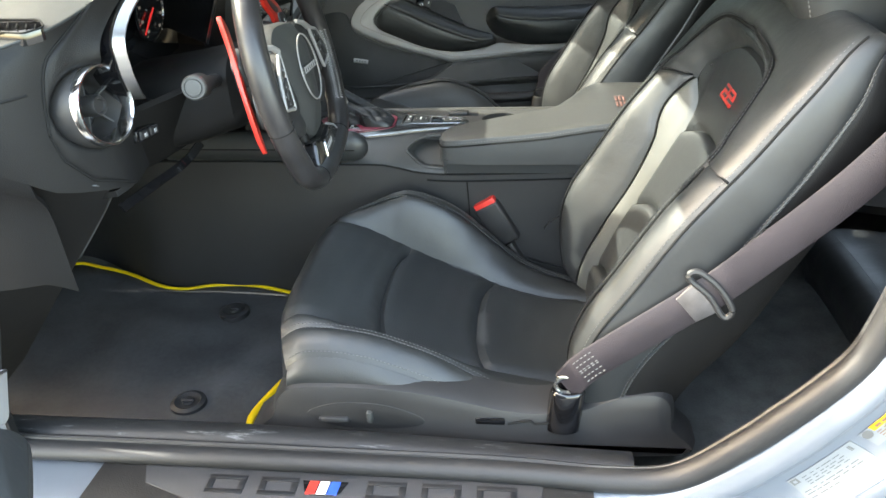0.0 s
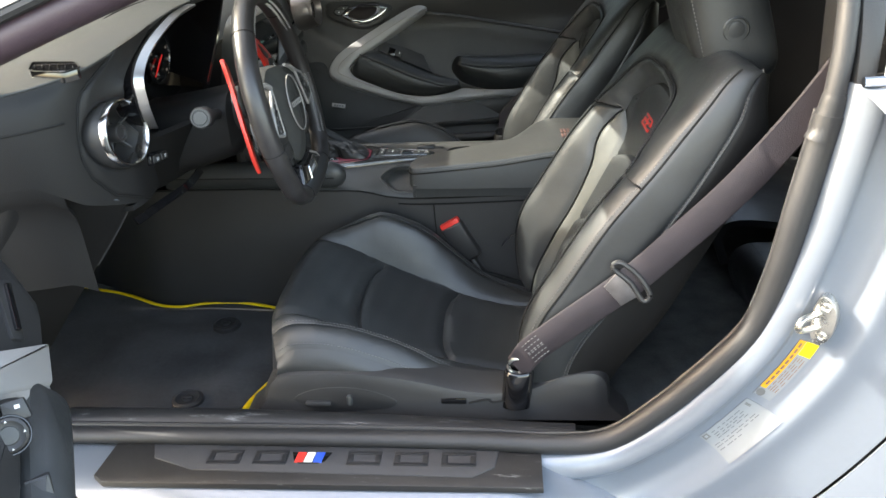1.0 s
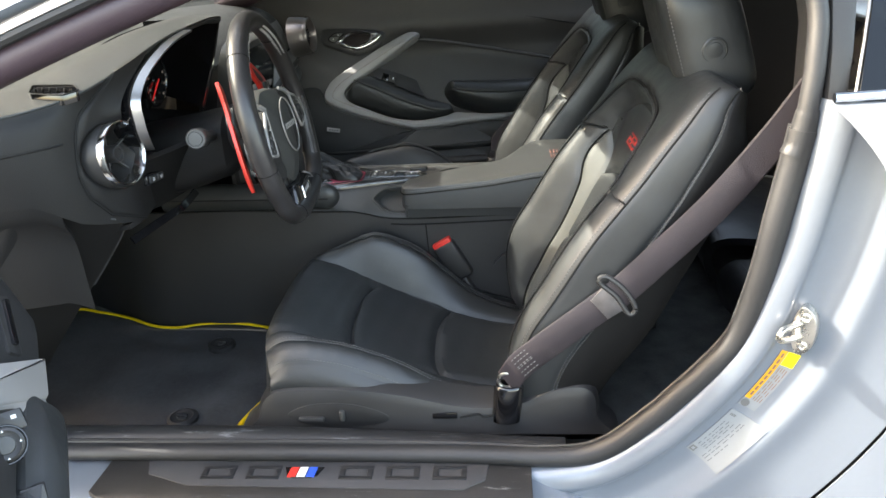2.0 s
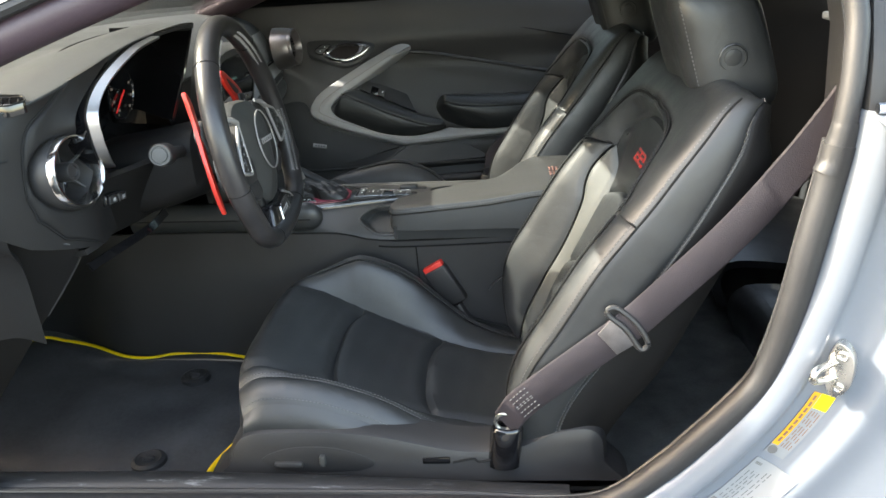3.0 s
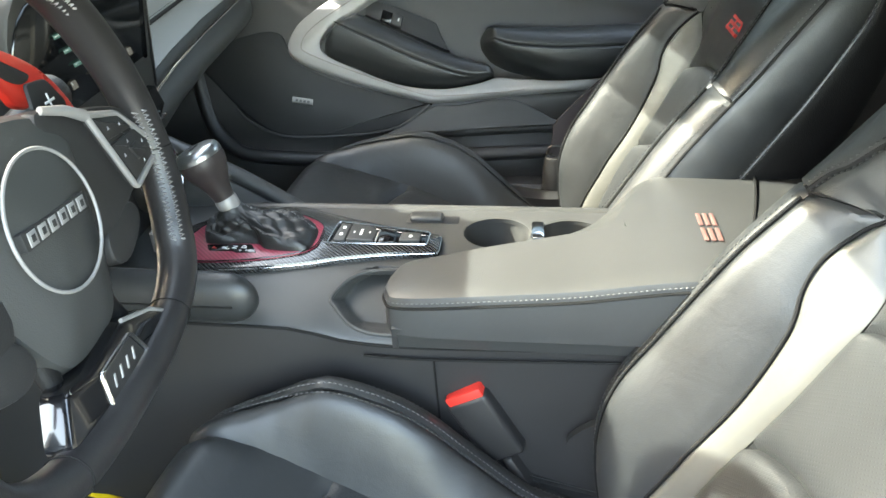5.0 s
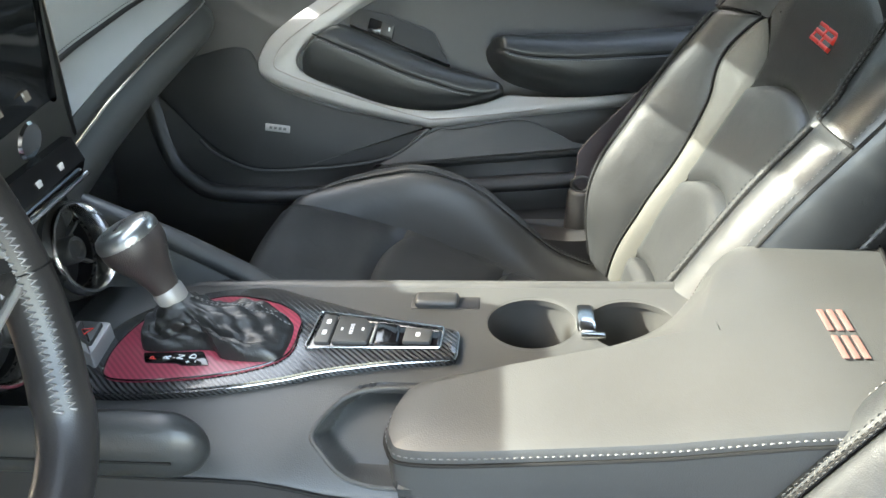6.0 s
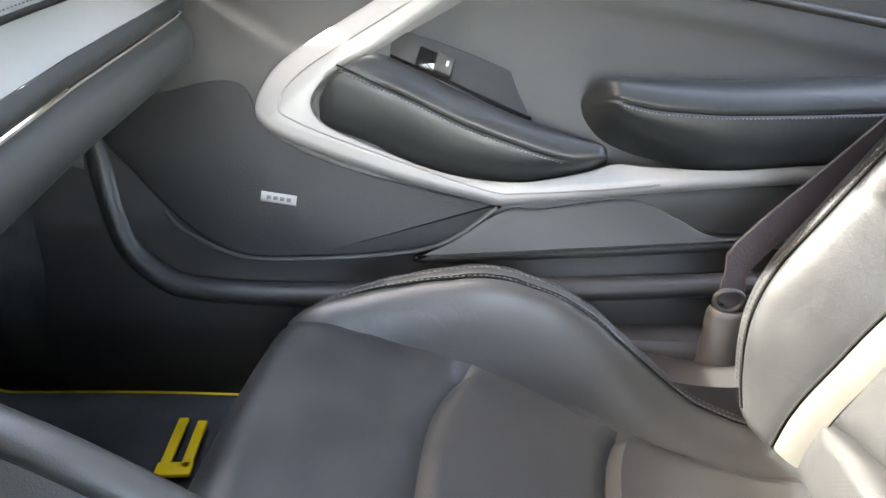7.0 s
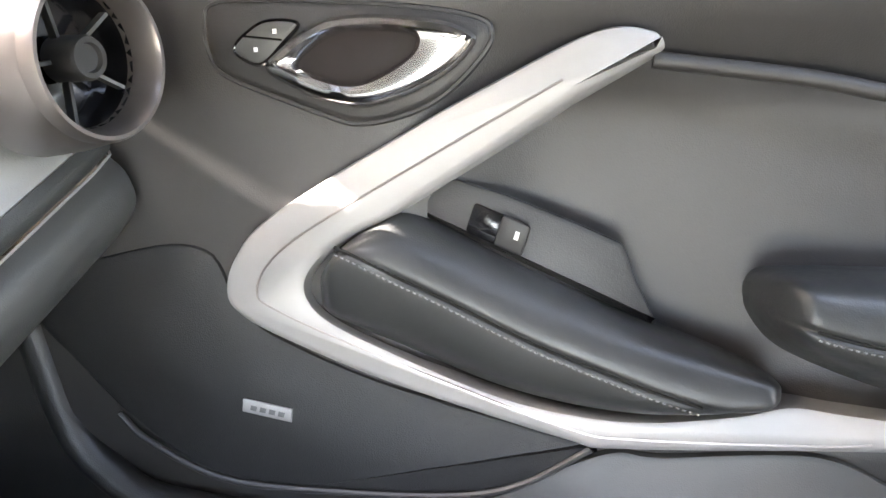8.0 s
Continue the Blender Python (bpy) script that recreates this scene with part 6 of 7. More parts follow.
def letters(text, at, size, material, parent, right, up, name="letter"):
    """Raised characters of Blender's own font, each a mesh part."""
    r, u = Vector(right).normalized(), Vector(up).normalized()
    n = r.cross(u)
    m = Matrix((r, u, n)).transposed().to_4x4()
    for k, ch in enumerate(text):
        cu = bpy.data.curves.new("letter", "FONT")
        cu.body, cu.size, cu.extrude, cu.align_x = ch, size, 0.0004, "CENTER"
        ob = bpy.data.objects.new("letter", cu)
        me = bpy.data.meshes.new_from_object(ob)
        bpy.data.objects.remove(ob)
        me.materials.append(material)
        o = new(name, me)
        me.transform(Matrix.Translation(at[k]) @ m)
        o.parent = parent


letters("P", [(-0.3105, -0.009, 0.6708)], 0.0085, REDPL, prnd, (0.05, 1, 0), (-1, 0.08, 0))
letters("RND", [(-0.2985, -0.008, 0.6708), (-0.2865, -0.007, 0.6708), (-0.2755, -0.006, 0.6708)], 0.0085, WHITE, prnd, (0.05, 1, 0), (-1, 0.08, 0))
letters("+-", [(-0.2785, -0.0135, 0.6708), (-0.2725, -0.0130, 0.6708)], 0.0065, WHITE, prnd, (0.05, 1, 0), (-1, 0.08, 0))

# shifter: boot, collar, knob
boot_rows = []
base_o = even(cr([(-0.331, 0.040), (-0.331, 0.008), (-0.314, 0.001), (-0.267, 0.004), (-0.25, -0.008), (-0.211, -0.010), (-0.199, 0.002), (-0.201, 0.042), (-0.225, 0.060), (-0.260, 0.066), (-0.305, 0.060)], 240, True), 120)
top_c = np.array((-0.303, 0.036))
BOOT_H = np.linspace(0, 1, 26)
for h in BOOT_H:
    pinch = 1 - h**1.15
    ring = []
    for i, (x, y) in enumerate(base_o):
        a = 2 * np.pi * i / len(base_o)
        d = np.array((x, y)) - top_c
        r = np.linalg.norm(d)
        rr = 0.0125 + (r - 0.0125) * pinch
        q = top_c + d / r * rr
        env = math.sin(math.pi * min(1, h * 1.08))
        fold = 0.0042 * math.sin(a * 3 + h * 6) * env + 0.0030 * abs(math.sin(a * 5.5 - h * 9)) * env + 0.0016 * math.sin(a * 13 + h * 17) * env
        ring.append((q[0] + 0.5 * fold * d[0] / r, q[1] + 0.5 * fold * d[1] / r, 0.668 + 0.013 * min(1, h * 5) ** 0.6 + 0.024 * h**2.4 + fold))
    boot_rows.append(ring)
BOOT = mat("boot_leather", (0.013, 0.013, 0.013), 0.42, grain=0.15, gscale=900, kind="voronoi", var=0.2, vscale=30)
creased(BOOT, 60.0, 0.003, 0.5)
boot = part("shifter_boot", loft(boot_rows), BOOT, console, "creased black leather shifter boot")
for j in (70, 73):
    part("stitching", dashes([boot_rows[k][j] + np.array((0, 0, 0.0012)) for k in range(1, 26)], (0.3, 0, 1), 0.0030, 0.0016, 0.0004), THREAD, boot)
a0, a1 = np.array((-0.305, 0.036, 0.702)), np.array((-0.338, 0.036, 0.785))
ax = unit(a1 - a0)
CAPMETAL = mat("cap_metal", (0.40, 0.41, 0.41), 0.30, metal=0.95, var=0.12, vscale=60)
shifter = part("shifter_collar", lathe(a0, ax, [(0.012, -0.006), (0.0135, 0.0), (0.014, 0.010), (0.0125, 0.014)], 28), SATIN, console, "satin metal shifter collar")
L = np.linalg.norm(a1 - a0)
knob = part("shifter_knob", lathe(a0, ax, [(0.0125, 0.012), (0.0134, 0.017), (0.0150, 0.026), (0.0182, 0.036), (0.0232, 0.046), (0.0268, 0.055), (0.0282, 0.063), (0.0276, 0.069)], 32), mat("knob_leather", (0.040, 0.032, 0.032), 0.42, grain=0.2, gscale=900, kind="voronoi"), console, "perforated leather shift knob")
part("knob_cap", lathe(a0, ax, [(0.0274, 0.0665), (0.0280, 0.070), (0.0276, 0.074), (0.0255, 0.078), (0.0222, 0.0800), (0.0210, 0.0796), (0.0195, 0.0804), (0.010, 0.0814), (0.001, 0.0816)], 36), CAPMETAL, knob, "polished metal knob cap")
part("cap_mark", rbox(a0 + ax * 0.0817, (0.020, 0.0035, 0.0008), 0.0005, Vector(ax).to_track_quat("Z", "Y").to_matrix().to_4x4()), PLASTIC, knob)
s_, u_, _ = basis(ax)
part("stitching", dashes([a0 + ax * h + np.array((1, 0, 0)) * r for r, h in ((0.0142, 0.018), (0.0168, 0.030), (0.0222, 0.042), (0.0276, 0.054), (0.0292, 0.064))], (1, 0, 0), 0.0022, 0.0016, 0.0004), THREAD, knob)

# button block behind the shifter
block = part("button_block", plate(rounded([(-0.179, 0.063), (-0.066, 0.041), (-0.067, 0.016), (-0.182, 0.014)], 0.003), deck_at, 0.004, 0.0105, 0.001), GLOSS, frame_part, "gloss black switch block")
part("block_bead", tube(np.array([(x, y, 0.6685) for x, y in rounded([(-0.181, 0.065), (-0.064, 0.0425), (-0.065, 0.0142), (-0.184, 0.012)], 0.003)]), 0.0011, 6, True), CHROME, block)
for quad, rise in (([(-0.176, 0.0595), (-0.163, 0.057), (-0.164, 0.0175), (-0.178, 0.0175)], 0.0135), ([(-0.161, 0.0565), (-0.136, 0.0515), (-0.128, 0.040), (-0.130, 0.0175), (-0.162, 0.0175)], 0.0145), ([(-0.098, 0.040), (-0.074, 0.037), (-0.074, 0.019), (-0.099, 0.019)], 0.0140)):
    part("mode_button", plate(rounded(quad, 0.002), deck_at, 0.004, rise, 0.0012), SOFT, block)
part("block_cover", plate(rounded([(-0.126, 0.050), (-0.104, 0.046), (-0.103, 0.018), (-0.124, 0.018)], 0.003), deck_at, 0.004, 0.0125, 0.0015), GLOSS, block)
part("block_strip", tube([(-0.1265, 0.018, 0.6695), (-0.1255, 0.044, 0.6695)], 0.0013, 6), SATIN, block)
for x, y in ((-0.1695, 0.047), (-0.1705, 0.031), (-0.086, 0.029)):
    part("button_mark", plate(rounded([(x - 0.002, y - 0.003), (x + 0.002, y - 0.003), (x + 0.002, y + 0.003), (x - 0.002, y + 0.003)], 0.001), deck_at, 0.012, 0.0142, 0.0002), WHITE, block)
letters("MODE", [(-0.1445, 0.0295 + 0.0038 * k, 0.6718) for k in range(4)], 0.0048, WHITE, block, (0, 1, 0), (-1, 0, 0))
for x in (-0.155, -0.136):
    part("button_mark", plate([(x - 0.001, 0.033), (x + 0.001, 0.033), (x + 0.001, 0.037), (x - 0.001, 0.037)], deck_at, 0.012, 0.0148, 0.0002), WHITE, block)

# armrest
arm_o = cr([(-0.092, -0.108), (-0.090, -0.070), (-0.070, -0.046), (0.0, -0.034), (0.055, -0.022), (0.11, 0.0), (0.145, 0.04), (0.172, 0.085), (0.205, 0.108), (0.27, 0.112), (0.36, 0.11), (0.38, 0.08), (0.38, -0.10), (0.36, -0.126), (0.1, -0.128), (-0.06, -0.126)], 110, True)
arm_z = curve((-0.10, 0.684), (0.0, 0.694), (0.1, 0.703), (0.18, 0.716), (0.25, 0.722), (0.40, 0.718))
arm_at = lambda u, v, h: (u, v - 0.0 * h, np.where(h > 0.03, arm_z(u) + (h - 0.045), 0.640 + h))
armrest = part("armrest", plate(arm_o, arm_at, 0.0, 0.045, 0.008, dome=0.006, rings=8), SOFT, console, "grey padded armrest lid")
ii = inset(arm_o, -0.0012)
part("armrest_seam", tube(np.array([(x, y, arm_z(x) - 0.013) for x, y in ii]), 0.0016, 6, True), SEAM, armrest)
part("stitching", dashes(np.array([(x, y, arm_z(x) - 0.0075) for x, y in inset(arm_o, -0.0002)]), (0, -0.5, 1), 0.0030, 0.0022, 0.0005), THREAD, armrest)
part("lid_joint", tube(np.array([(0.285 + 0.03 * math.sin((y + 0.02) * 9), y, arm_z(0.29) + 0.004) for y in np.linspace(-0.124, 0.108, 14)]), 0.0016, 6), SEAM, armrest)
for k, off in enumerate((-0.054, -0.022)):
    for dx in (-0.007, 0.0, 0.007):
        part("logo_bar", rbox((0.236 + dx, off, float(arm_z(0.236)) + 0.0062), (0.0045, 0.026, 0.001), 0.0004), mat("faded_red", (0.15, 0.075, 0.065), 0.6), armrest)
part("box_side", sheet(np.array([[(x, -0.124 + 0.010 * q, 0.647 - 0.03 * q) for q in np.linspace(0, 1, 6)] for x in np.linspace(-0.085, 0.46, 20)]), 0.006), SOFT, console)
part("box_front", sheet(np.array([[(-0.086, y, 0.62 + 0.03 * q) for q in np.linspace(0, 1, 4)] for y in np.linspace(-0.12, -0.03, 8)]), 0.006), PLASTIC, console)
part("console_rear", rbox((0.40, 0.01, 0.56), (0.10, 0.25, 0.20), 0.03), SOFT, console)

# ---- doors ----
def car_door(side, turn=None):
    """The passenger's door panel (side = 1), or its mirror image for the driver's; turn moves it about its hinge."""
    door = thing("door_1" if side > 0 else "door_2", (-0.2, side * 0.73, 0.3), "black car door panel with silver trim, shut beside passenger seat" if side > 0 else "black car door panel with silver trim, standing open", "car door", "car doors", "structure")

    def dy(u, v):
        return 0.692 + 0.13 * (u + 0.3) + 0.33 * (v - 0.65)

    def at(u, v, h):
        """u along the car, v up, h proud of the panel towards the cabin."""
        u, v, h = np.broadcast_arrays(np.asarray(u, float), np.asarray(v, float), np.asarray(h, float))
        x, y, z = u + 0.22 * h, dy(u, v) - 0.95 * h, v + 0.62 * h
        P = np.stack([x, side * y, z], -1)
        if turn is not None:
            P = P @ np.array(turn.to_3x3()).T + np.array(turn.translation)
        return tuple(np.moveaxis(P, -1, 0))

    def pts(uv, h=0.0, n=60, closed=False):
        c = cr(uv, n, closed)
        return np.stack(at(c[:, 0], c[:, 1], h), -1)

    def field(us, vs, hf):
        U, Vv = np.meshgrid(us, vs)
        return np.stack(at(U, Vv, hf(U, Vv)), -1)

    nrm = (0.1, -side * 0.9, 0.3)
    sg = side
    # main skin with a hollow behind the pads and a roll at the window line
    def relief(u, v):
        h = -0.030 * step(0.60, 0.66, v) * (1 - step(0.83, 0.90, v)) * step(-0.30, -0.18, u)
        h = h + 0.006 * step(0.855, 0.885, v + 0.16 * (u + 0.1)) + 0.008 * step(0.87, 0.94, v + 0.09 * (u + 0.2)) * step(-0.24, -0.12, u) + 0.012 * step(0.93, 0.99, v + 0.05 * (u + 0.2))
        h = h - 0.52 * np.clip(0.47 - v, 0, 1)
        return h - 0.02 * (1 - step(0.53, 0.60, v))
    if side > 0:
        def shut_skin(u, r):
            v0 = 0.37 + 0 * u
            v = v0 + (1.0 - v0) * r
            return np.stack(at(u, v, relief(u, v)), -1)
        part("panel_skin", sheet(shut_skin(*np.meshgrid(np.linspace(-0.68, 0.75, 80), np.linspace(0, 1, 54))), 0.012 * sg), DOORSKIN, door)
    else:
        def open_skin(r, v):
            u0 = np.interp(v, (0.36, 0.66, 0.69, 0.735, 0.80, 0.85, 0.90, 1.0), (-0.34, -0.36, -0.48, -0.615, -0.62, -0.60, -0.52, -0.45))
            u = u0 + (0.75 - u0) * r
            return np.stack(at(u, v, relief(u, v) - 0.03 * step(0.03, 0.0, r)), -1)
        part("panel_skin", sheet(open_skin(*np.meshgrid(np.linspace(0, 1, 90), np.linspace(0.36, 1.0, 60))), 0.012 * sg), PLASTIC, door)
    u_lo = -0.68 if side > 0 else -0.42
    part("window_ledge", sheet(field(np.linspace(u_lo, 0.75, 30), np.linspace(0, 1, 8), lambda u, v: 0 * u) * 0 + np.stack(at(*(lambda U, V: (U, 1.0 + 0.012 * np.sin(V * 3.1), 0.022 - 0.08 * V))(*np.meshgrid(np.linspace(u_lo, 0.75, 30), np.linspace(0, 1, 8)))), -1), -0.006 * sg), PLASTIC, door)
    part("outer_skin", sheet(field(np.linspace(u_lo, 0.62, 24), np.linspace(0.30, 1.0, 14), lambda u, v: -0.10 - 0.05 * np.sin((v - 0.3) / 0.7 * np.pi)), 0.006 * sg), PAINT, door)
    part("rear_edge", sheet(np.stack(at(*(lambda H, V: (0.63 + 0 * H, V, -H))(*np.meshgrid(np.linspace(0.0, 0.14, 6), np.linspace(0.32, 1.0, 10)))), -1), 0.006), PAINT, door)
    # crease from the pull handle to the rear
    part("upper_crease", tube(pts([(-0.128, 0.862), (-0.091, 0.857), (-0.034, 0.849), (0.03, 0.836), (0.112, 0.820), (0.30, 0.782), (0.5, 0.742)], -0.003), 0.0055, 10), DOORSKIN, door)
    part("upper_line", tube(pts([(u_lo + 0.04, 1.0), (-0.30, 0.98), (-0.1, 0.955), (0.17, 0.91), (0.45, 0.855)], 0.012), 0.0022, 6), SEAM, door)
    # silver trim
    trim_o = np.vstack([cr([(-0.124, 0.866), (-0.132, 0.876), (-0.165, 0.877), (-0.225, 0.850), (-0.287, 0.818), (-0.385, 0.762), (-0.416, 0.730), (-0.424, 0.702), (-0.41, 0.685), (-0.375, 0.668), (-0.298, 0.639), (-0.169, 0.602), (-0.130, 0.597), (0.036, 0.606), (0.20, 0.612), (0.50, 0.622)], 110),
                        cr([(0.50, 0.640), (0.20, 0.630), (0.10, 0.628), (0.02, 0.634), (-0.02, 0.638), (-0.056, 0.629), (-0.13, 0.621), (-0.212, 0.633), (-0.30, 0.666), (-0.346, 0.688), (-0.361, 0.708), (-0.352, 0.728), (-0.325, 0.748), (-0.284, 0.770), (-0.175, 0.839)], 100)])
    trim = part("silver_trim", plate(trim_o, at, -0.03, 0.014, 0.006), SATIN, door, "satin silver sweep round the door pull")
    part("trim_groove", tube(pts([(-0.185, 0.848), (-0.28, 0.796), (-0.372, 0.742), (-0.398, 0.708), (-0.378, 0.690), (-0.29, 0.655), (-0.17, 0.613), (-0.12, 0.607), (0.0, 0.610), (0.033, 0.613)], 0.0137, 90), 0.0010, 6), PEWTER, trim)
    if side > 0:
        def padded(name, low, high, seam, u0, u1, puff, ridge, label):
            """A stuffed pad between two edge curves, its stitched seam on the ridge."""
            u = u0 + (u1 - u0) * (0.5 - 0.5 * np.cos(np.pi * np.linspace(0, 1, 90)))
            lo, hi, se = (np.interp(u, *c.T)[None, :] for c in (low, high, seam))
            k = np.linspace(0, 1, 61)[:, None]
            v = lo + (hi - lo) * k
            ends = np.clip(np.minimum(u - u0, u1 - u) / 0.022, 0, 1)[None, :]
            rim = np.clip(1 - np.abs(2 * k - 1) ** 5, 0, 1) ** 0.5 * (1 - (1 - ends) ** 2) ** 0.5
            t = v - se
            crown = ridge * np.where(t > 0, np.exp(-(t / 0.036) ** 2), np.exp(-(t / 0.050) ** 2)) - 0.0022 * np.exp(-(t / 0.0022) ** 2)
            h = -0.030 + (0.030 + puff) * rim + crown * rim
            body = part(name, sheet(np.stack(at(np.broadcast_to(u, v.shape), v, h), -1), 0.004 * sg), LEATHER, door, label)
            along = np.linspace(u0 + 0.024, u1 - 0.062, 70)
            line = np.interp(along, *seam.T)
            part("pad_seam", tube(np.stack(at(along, line, np.full(70, puff + ridge - 0.0016)), -1), 0.0011, 6), SEAM, body)
            part("stitching", dashes(np.stack(at(along, line - 0.0048, np.full(70, puff + ridge * 0.99 + 0.0004)), -1), nrm, 0.0026, 0.0019, 0.0006), THREAD, body)
            return body

        padded("pull_pad", cr([(-0.357, 0.706), (-0.350, 0.690), (-0.30, 0.667), (-0.212, 0.634), (-0.13, 0.622), (-0.056, 0.630), (-0.022, 0.642)], 60),
               cr([(-0.357, 0.714), (-0.345, 0.730), (-0.328, 0.748), (-0.300, 0.766), (-0.284, 0.768), (-0.255, 0.756), (-0.227, 0.742), (-0.159, 0.710), (-0.118, 0.692), (-0.071, 0.674), (-0.037, 0.660), (-0.022, 0.648)], 60),
               cr([(-0.36, 0.752), (-0.325, 0.738), (-0.291, 0.722), (-0.259, 0.708), (-0.20, 0.680), (-0.159, 0.664), (-0.112, 0.647), (-0.065, 0.634), (-0.02, 0.628)], 60), -0.357, -0.022, 0.016, 0.018, "padded leather door pull")
        # window switch panel
        sp_o = rounded([(-0.290, 0.768), (-0.255, 0.789), (-0.221, 0.779), (-0.176, 0.762), (-0.136, 0.745), (-0.127, 0.722), (-0.109, 0.688), (-0.20, 0.722)], 0.004)
        sp = part("switch_panel", plate(sp_o, at, -0.045, -0.004, 0.004), PLASTIC, door)
        sw = part("switch_well", plate(rounded([(-0.240, 0.7725), (-0.2465, 0.752), (-0.206, 0.735), (-0.200, 0.756)], 0.003), at, -0.01, -0.0028, 0.0006), GLOSS, sp)
        part("window_switch", plate(rounded([(-0.220, 0.7645), (-0.2265, 0.7435), (-0.2065, 0.7355), (-0.2005, 0.756)], 0.003), at, -0.01, 0.005, 0.002), PLASTIC, sw)
        part("switch_mark", plate([(-0.2125, 0.7475), (-0.2095, 0.7465), (-0.2080, 0.7520), (-0.2110, 0.7530)], at, 0.0, 0.0055, 0.0002), WHITE, sw)
        # rear armrest
        padded("armrest", cr([(-0.048, 0.712), (-0.043, 0.697), (-0.025, 0.676), (0.006, 0.660), (0.050, 0.645), (0.080, 0.634), (0.107, 0.628), (0.212, 0.625), (0.46, 0.630)], 60),
               cr([(-0.048, 0.718), (-0.043, 0.727), (-0.027, 0.7305), (0.037, 0.731), (0.12, 0.729), (0.25, 0.731), (0.46, 0.735)], 60),
               cr([(-0.06, 0.709), (-0.053, 0.707), (-0.028, 0.696), (0.013, 0.686), (0.06, 0.681), (0.109, 0.678), (0.25, 0.677), (0.47, 0.68)], 60), -0.048, 0.46, 0.026, 0.016, "padded leather door armrest")
    if side > 0:
        # speaker grille and lower panel
        gr_o = cr([(-0.60, 0.70), (-0.50, 0.735), (-0.44, 0.735), (-0.416, 0.690), (-0.375, 0.664), (-0.298, 0.635), (-0.165, 0.600), (-0.148, 0.594), (-0.20, 0.562), (-0.25, 0.549), (-0.34, 0.545), (-0.44, 0.549), (-0.50, 0.580), (-0.56, 0.64)], 80, True)
        gr = part("speaker_grille", plate(gr_o, at, -0.03, 0.004, 0.004), GRILLE, door, "dark speaker grille in the door")
        part("grille_lip", tube(pts([(-0.15, 0.594), (-0.20, 0.561), (-0.25, 0.5475), (-0.34, 0.543), (-0.44, 0.547), (-0.505, 0.576), (-0.53, 0.60)], 0.004, 50), 0.003, 8), PLASTIC, gr)
        tag = part("grille_tag", plate([(-0.421, 0.6085), (-0.381, 0.6015), (-0.3795, 0.6125), (-0.4195, 0.6195)], at, 0.002, 0.0065, 0.001), SATIN, gr, "small silver tag with dark lettering bars")
        for k in range(4):
            x = -0.414 + 0.0075 * k
            part("tag_bar", plate([(x, 0.6105 - 0.175 * (x + 0.414)), (x + 0.005, 0.6095 - 0.175 * (x + 0.414)), (x + 0.006, 0.6135 - 0.175 * (x + 0.414)), (x + 0.001, 0.6145 - 0.175 * (x + 0.414))], at, 0.005, 0.0069, 0.0002), INK, tag)
        part("lower_moulding", tube(pts([(-0.615, 0.72), (-0.602, 0.66), (-0.591, 0.61), (-0.576, 0.568), (-0.552, 0.540), (-0.52, 0.519), (-0.465, 0.510), (-0.36, 0.503), (-0.1, 0.50), (0.2, 0.50)], -0.006, 80), 0.016, 12, up=(0, 0, 1), r2=0.014), PLASTIC, door)
        lp_o = cr([(-0.14, 0.592), (-0.10, 0.592), (0.003, 0.600), (0.06, 0.577), (0.104, 0.556), (0.178, 0.555), (0.5, 0.57), (0.52, 0.545), (0.2, 0.541), (-0.05, 0.537), (-0.235, 0.537), (-0.215, 0.553)], 70, True)
        part("lower_panel", plate(lp_o, at, -0.03, 0.006, 0.005), SOFT, door)
        pk_o = cr([(0.008, 0.598), (0.06, 0.578), (0.108, 0.560), (0.178, 0.559), (0.45, 0.57), (0.45, 0.612), (0.20, 0.606), (0.08, 0.602)], 50, True)
        part("door_pocket", plate(pk_o, at, -0.04, -0.010, 0.003), PLASTIC, door)
    # inner release handle
    bz_o = cr([(-0.426, 0.893), (-0.425, 0.872), (-0.414, 0.857), (-0.371, 0.840), (-0.340, 0.829), (-0.320, 0.8245), (-0.290, 0.829), (-0.261, 0.842), (-0.236, 0.866), (-0.231, 0.880), (-0.240, 0.888), (-0.275, 0.895), (-0.34, 0.901), (-0.392, 0.9035), (-0.419, 0.902)], 80, True)
    bz = part("handle_surround", plate(bz_o, at, -0.02, 0.006, 0.005), PLASTIC, door)
    part("surround_bead", tube(np.stack(at(bz_o[:, 0], bz_o[:, 1], np.full(80, 0.003)), -1), 0.0020, 6, True), PLASTIC, bz)
    outer = cr([(-0.382, 0.860), (-0.371, 0.871), (-0.354, 0.882), (-0.335, 0.889), (-0.301, 0.890), (-0.262, 0.885), (-0.241, 0.876), (-0.245, 0.866), (-0.262, 0.852), (-0.289, 0.840), (-0.315, 0.8345), (-0.343, 0.8385), (-0.370, 0.850)], 64, True)
    inner = cr([(-0.360, 0.861), (-0.347, 0.873), (-0.328, 0.8805), (-0.302, 0.8805), (-0.281, 0.877), (-0.282, 0.867), (-0.303, 0.854), (-0.324, 0.849), (-0.345, 0.854)], 64, True)
    R = [np.stack(at(o[:, 0], o[:, 1], np.full(64, h)), -1) for o, h in ((outer, -0.005), (outer, 0.011), (inset(outer, 0.003), 0.0145), (inset(outer, 0.007), 0.0155), (inset(inner, -0.003), 0.014), (inner, 0.010), (inner, 0.002))]
    part("chrome_handle", loft(R, cap=False), CHROME, bz, "chrome release handle")
    part("handle_cup", plate(inset(inner, -0.001), at, -0.03, 0.0075, 0.001), mat("handle_cup_brown", (0.016, 0.011, 0.011), 0.6, spec=0.2), bz)
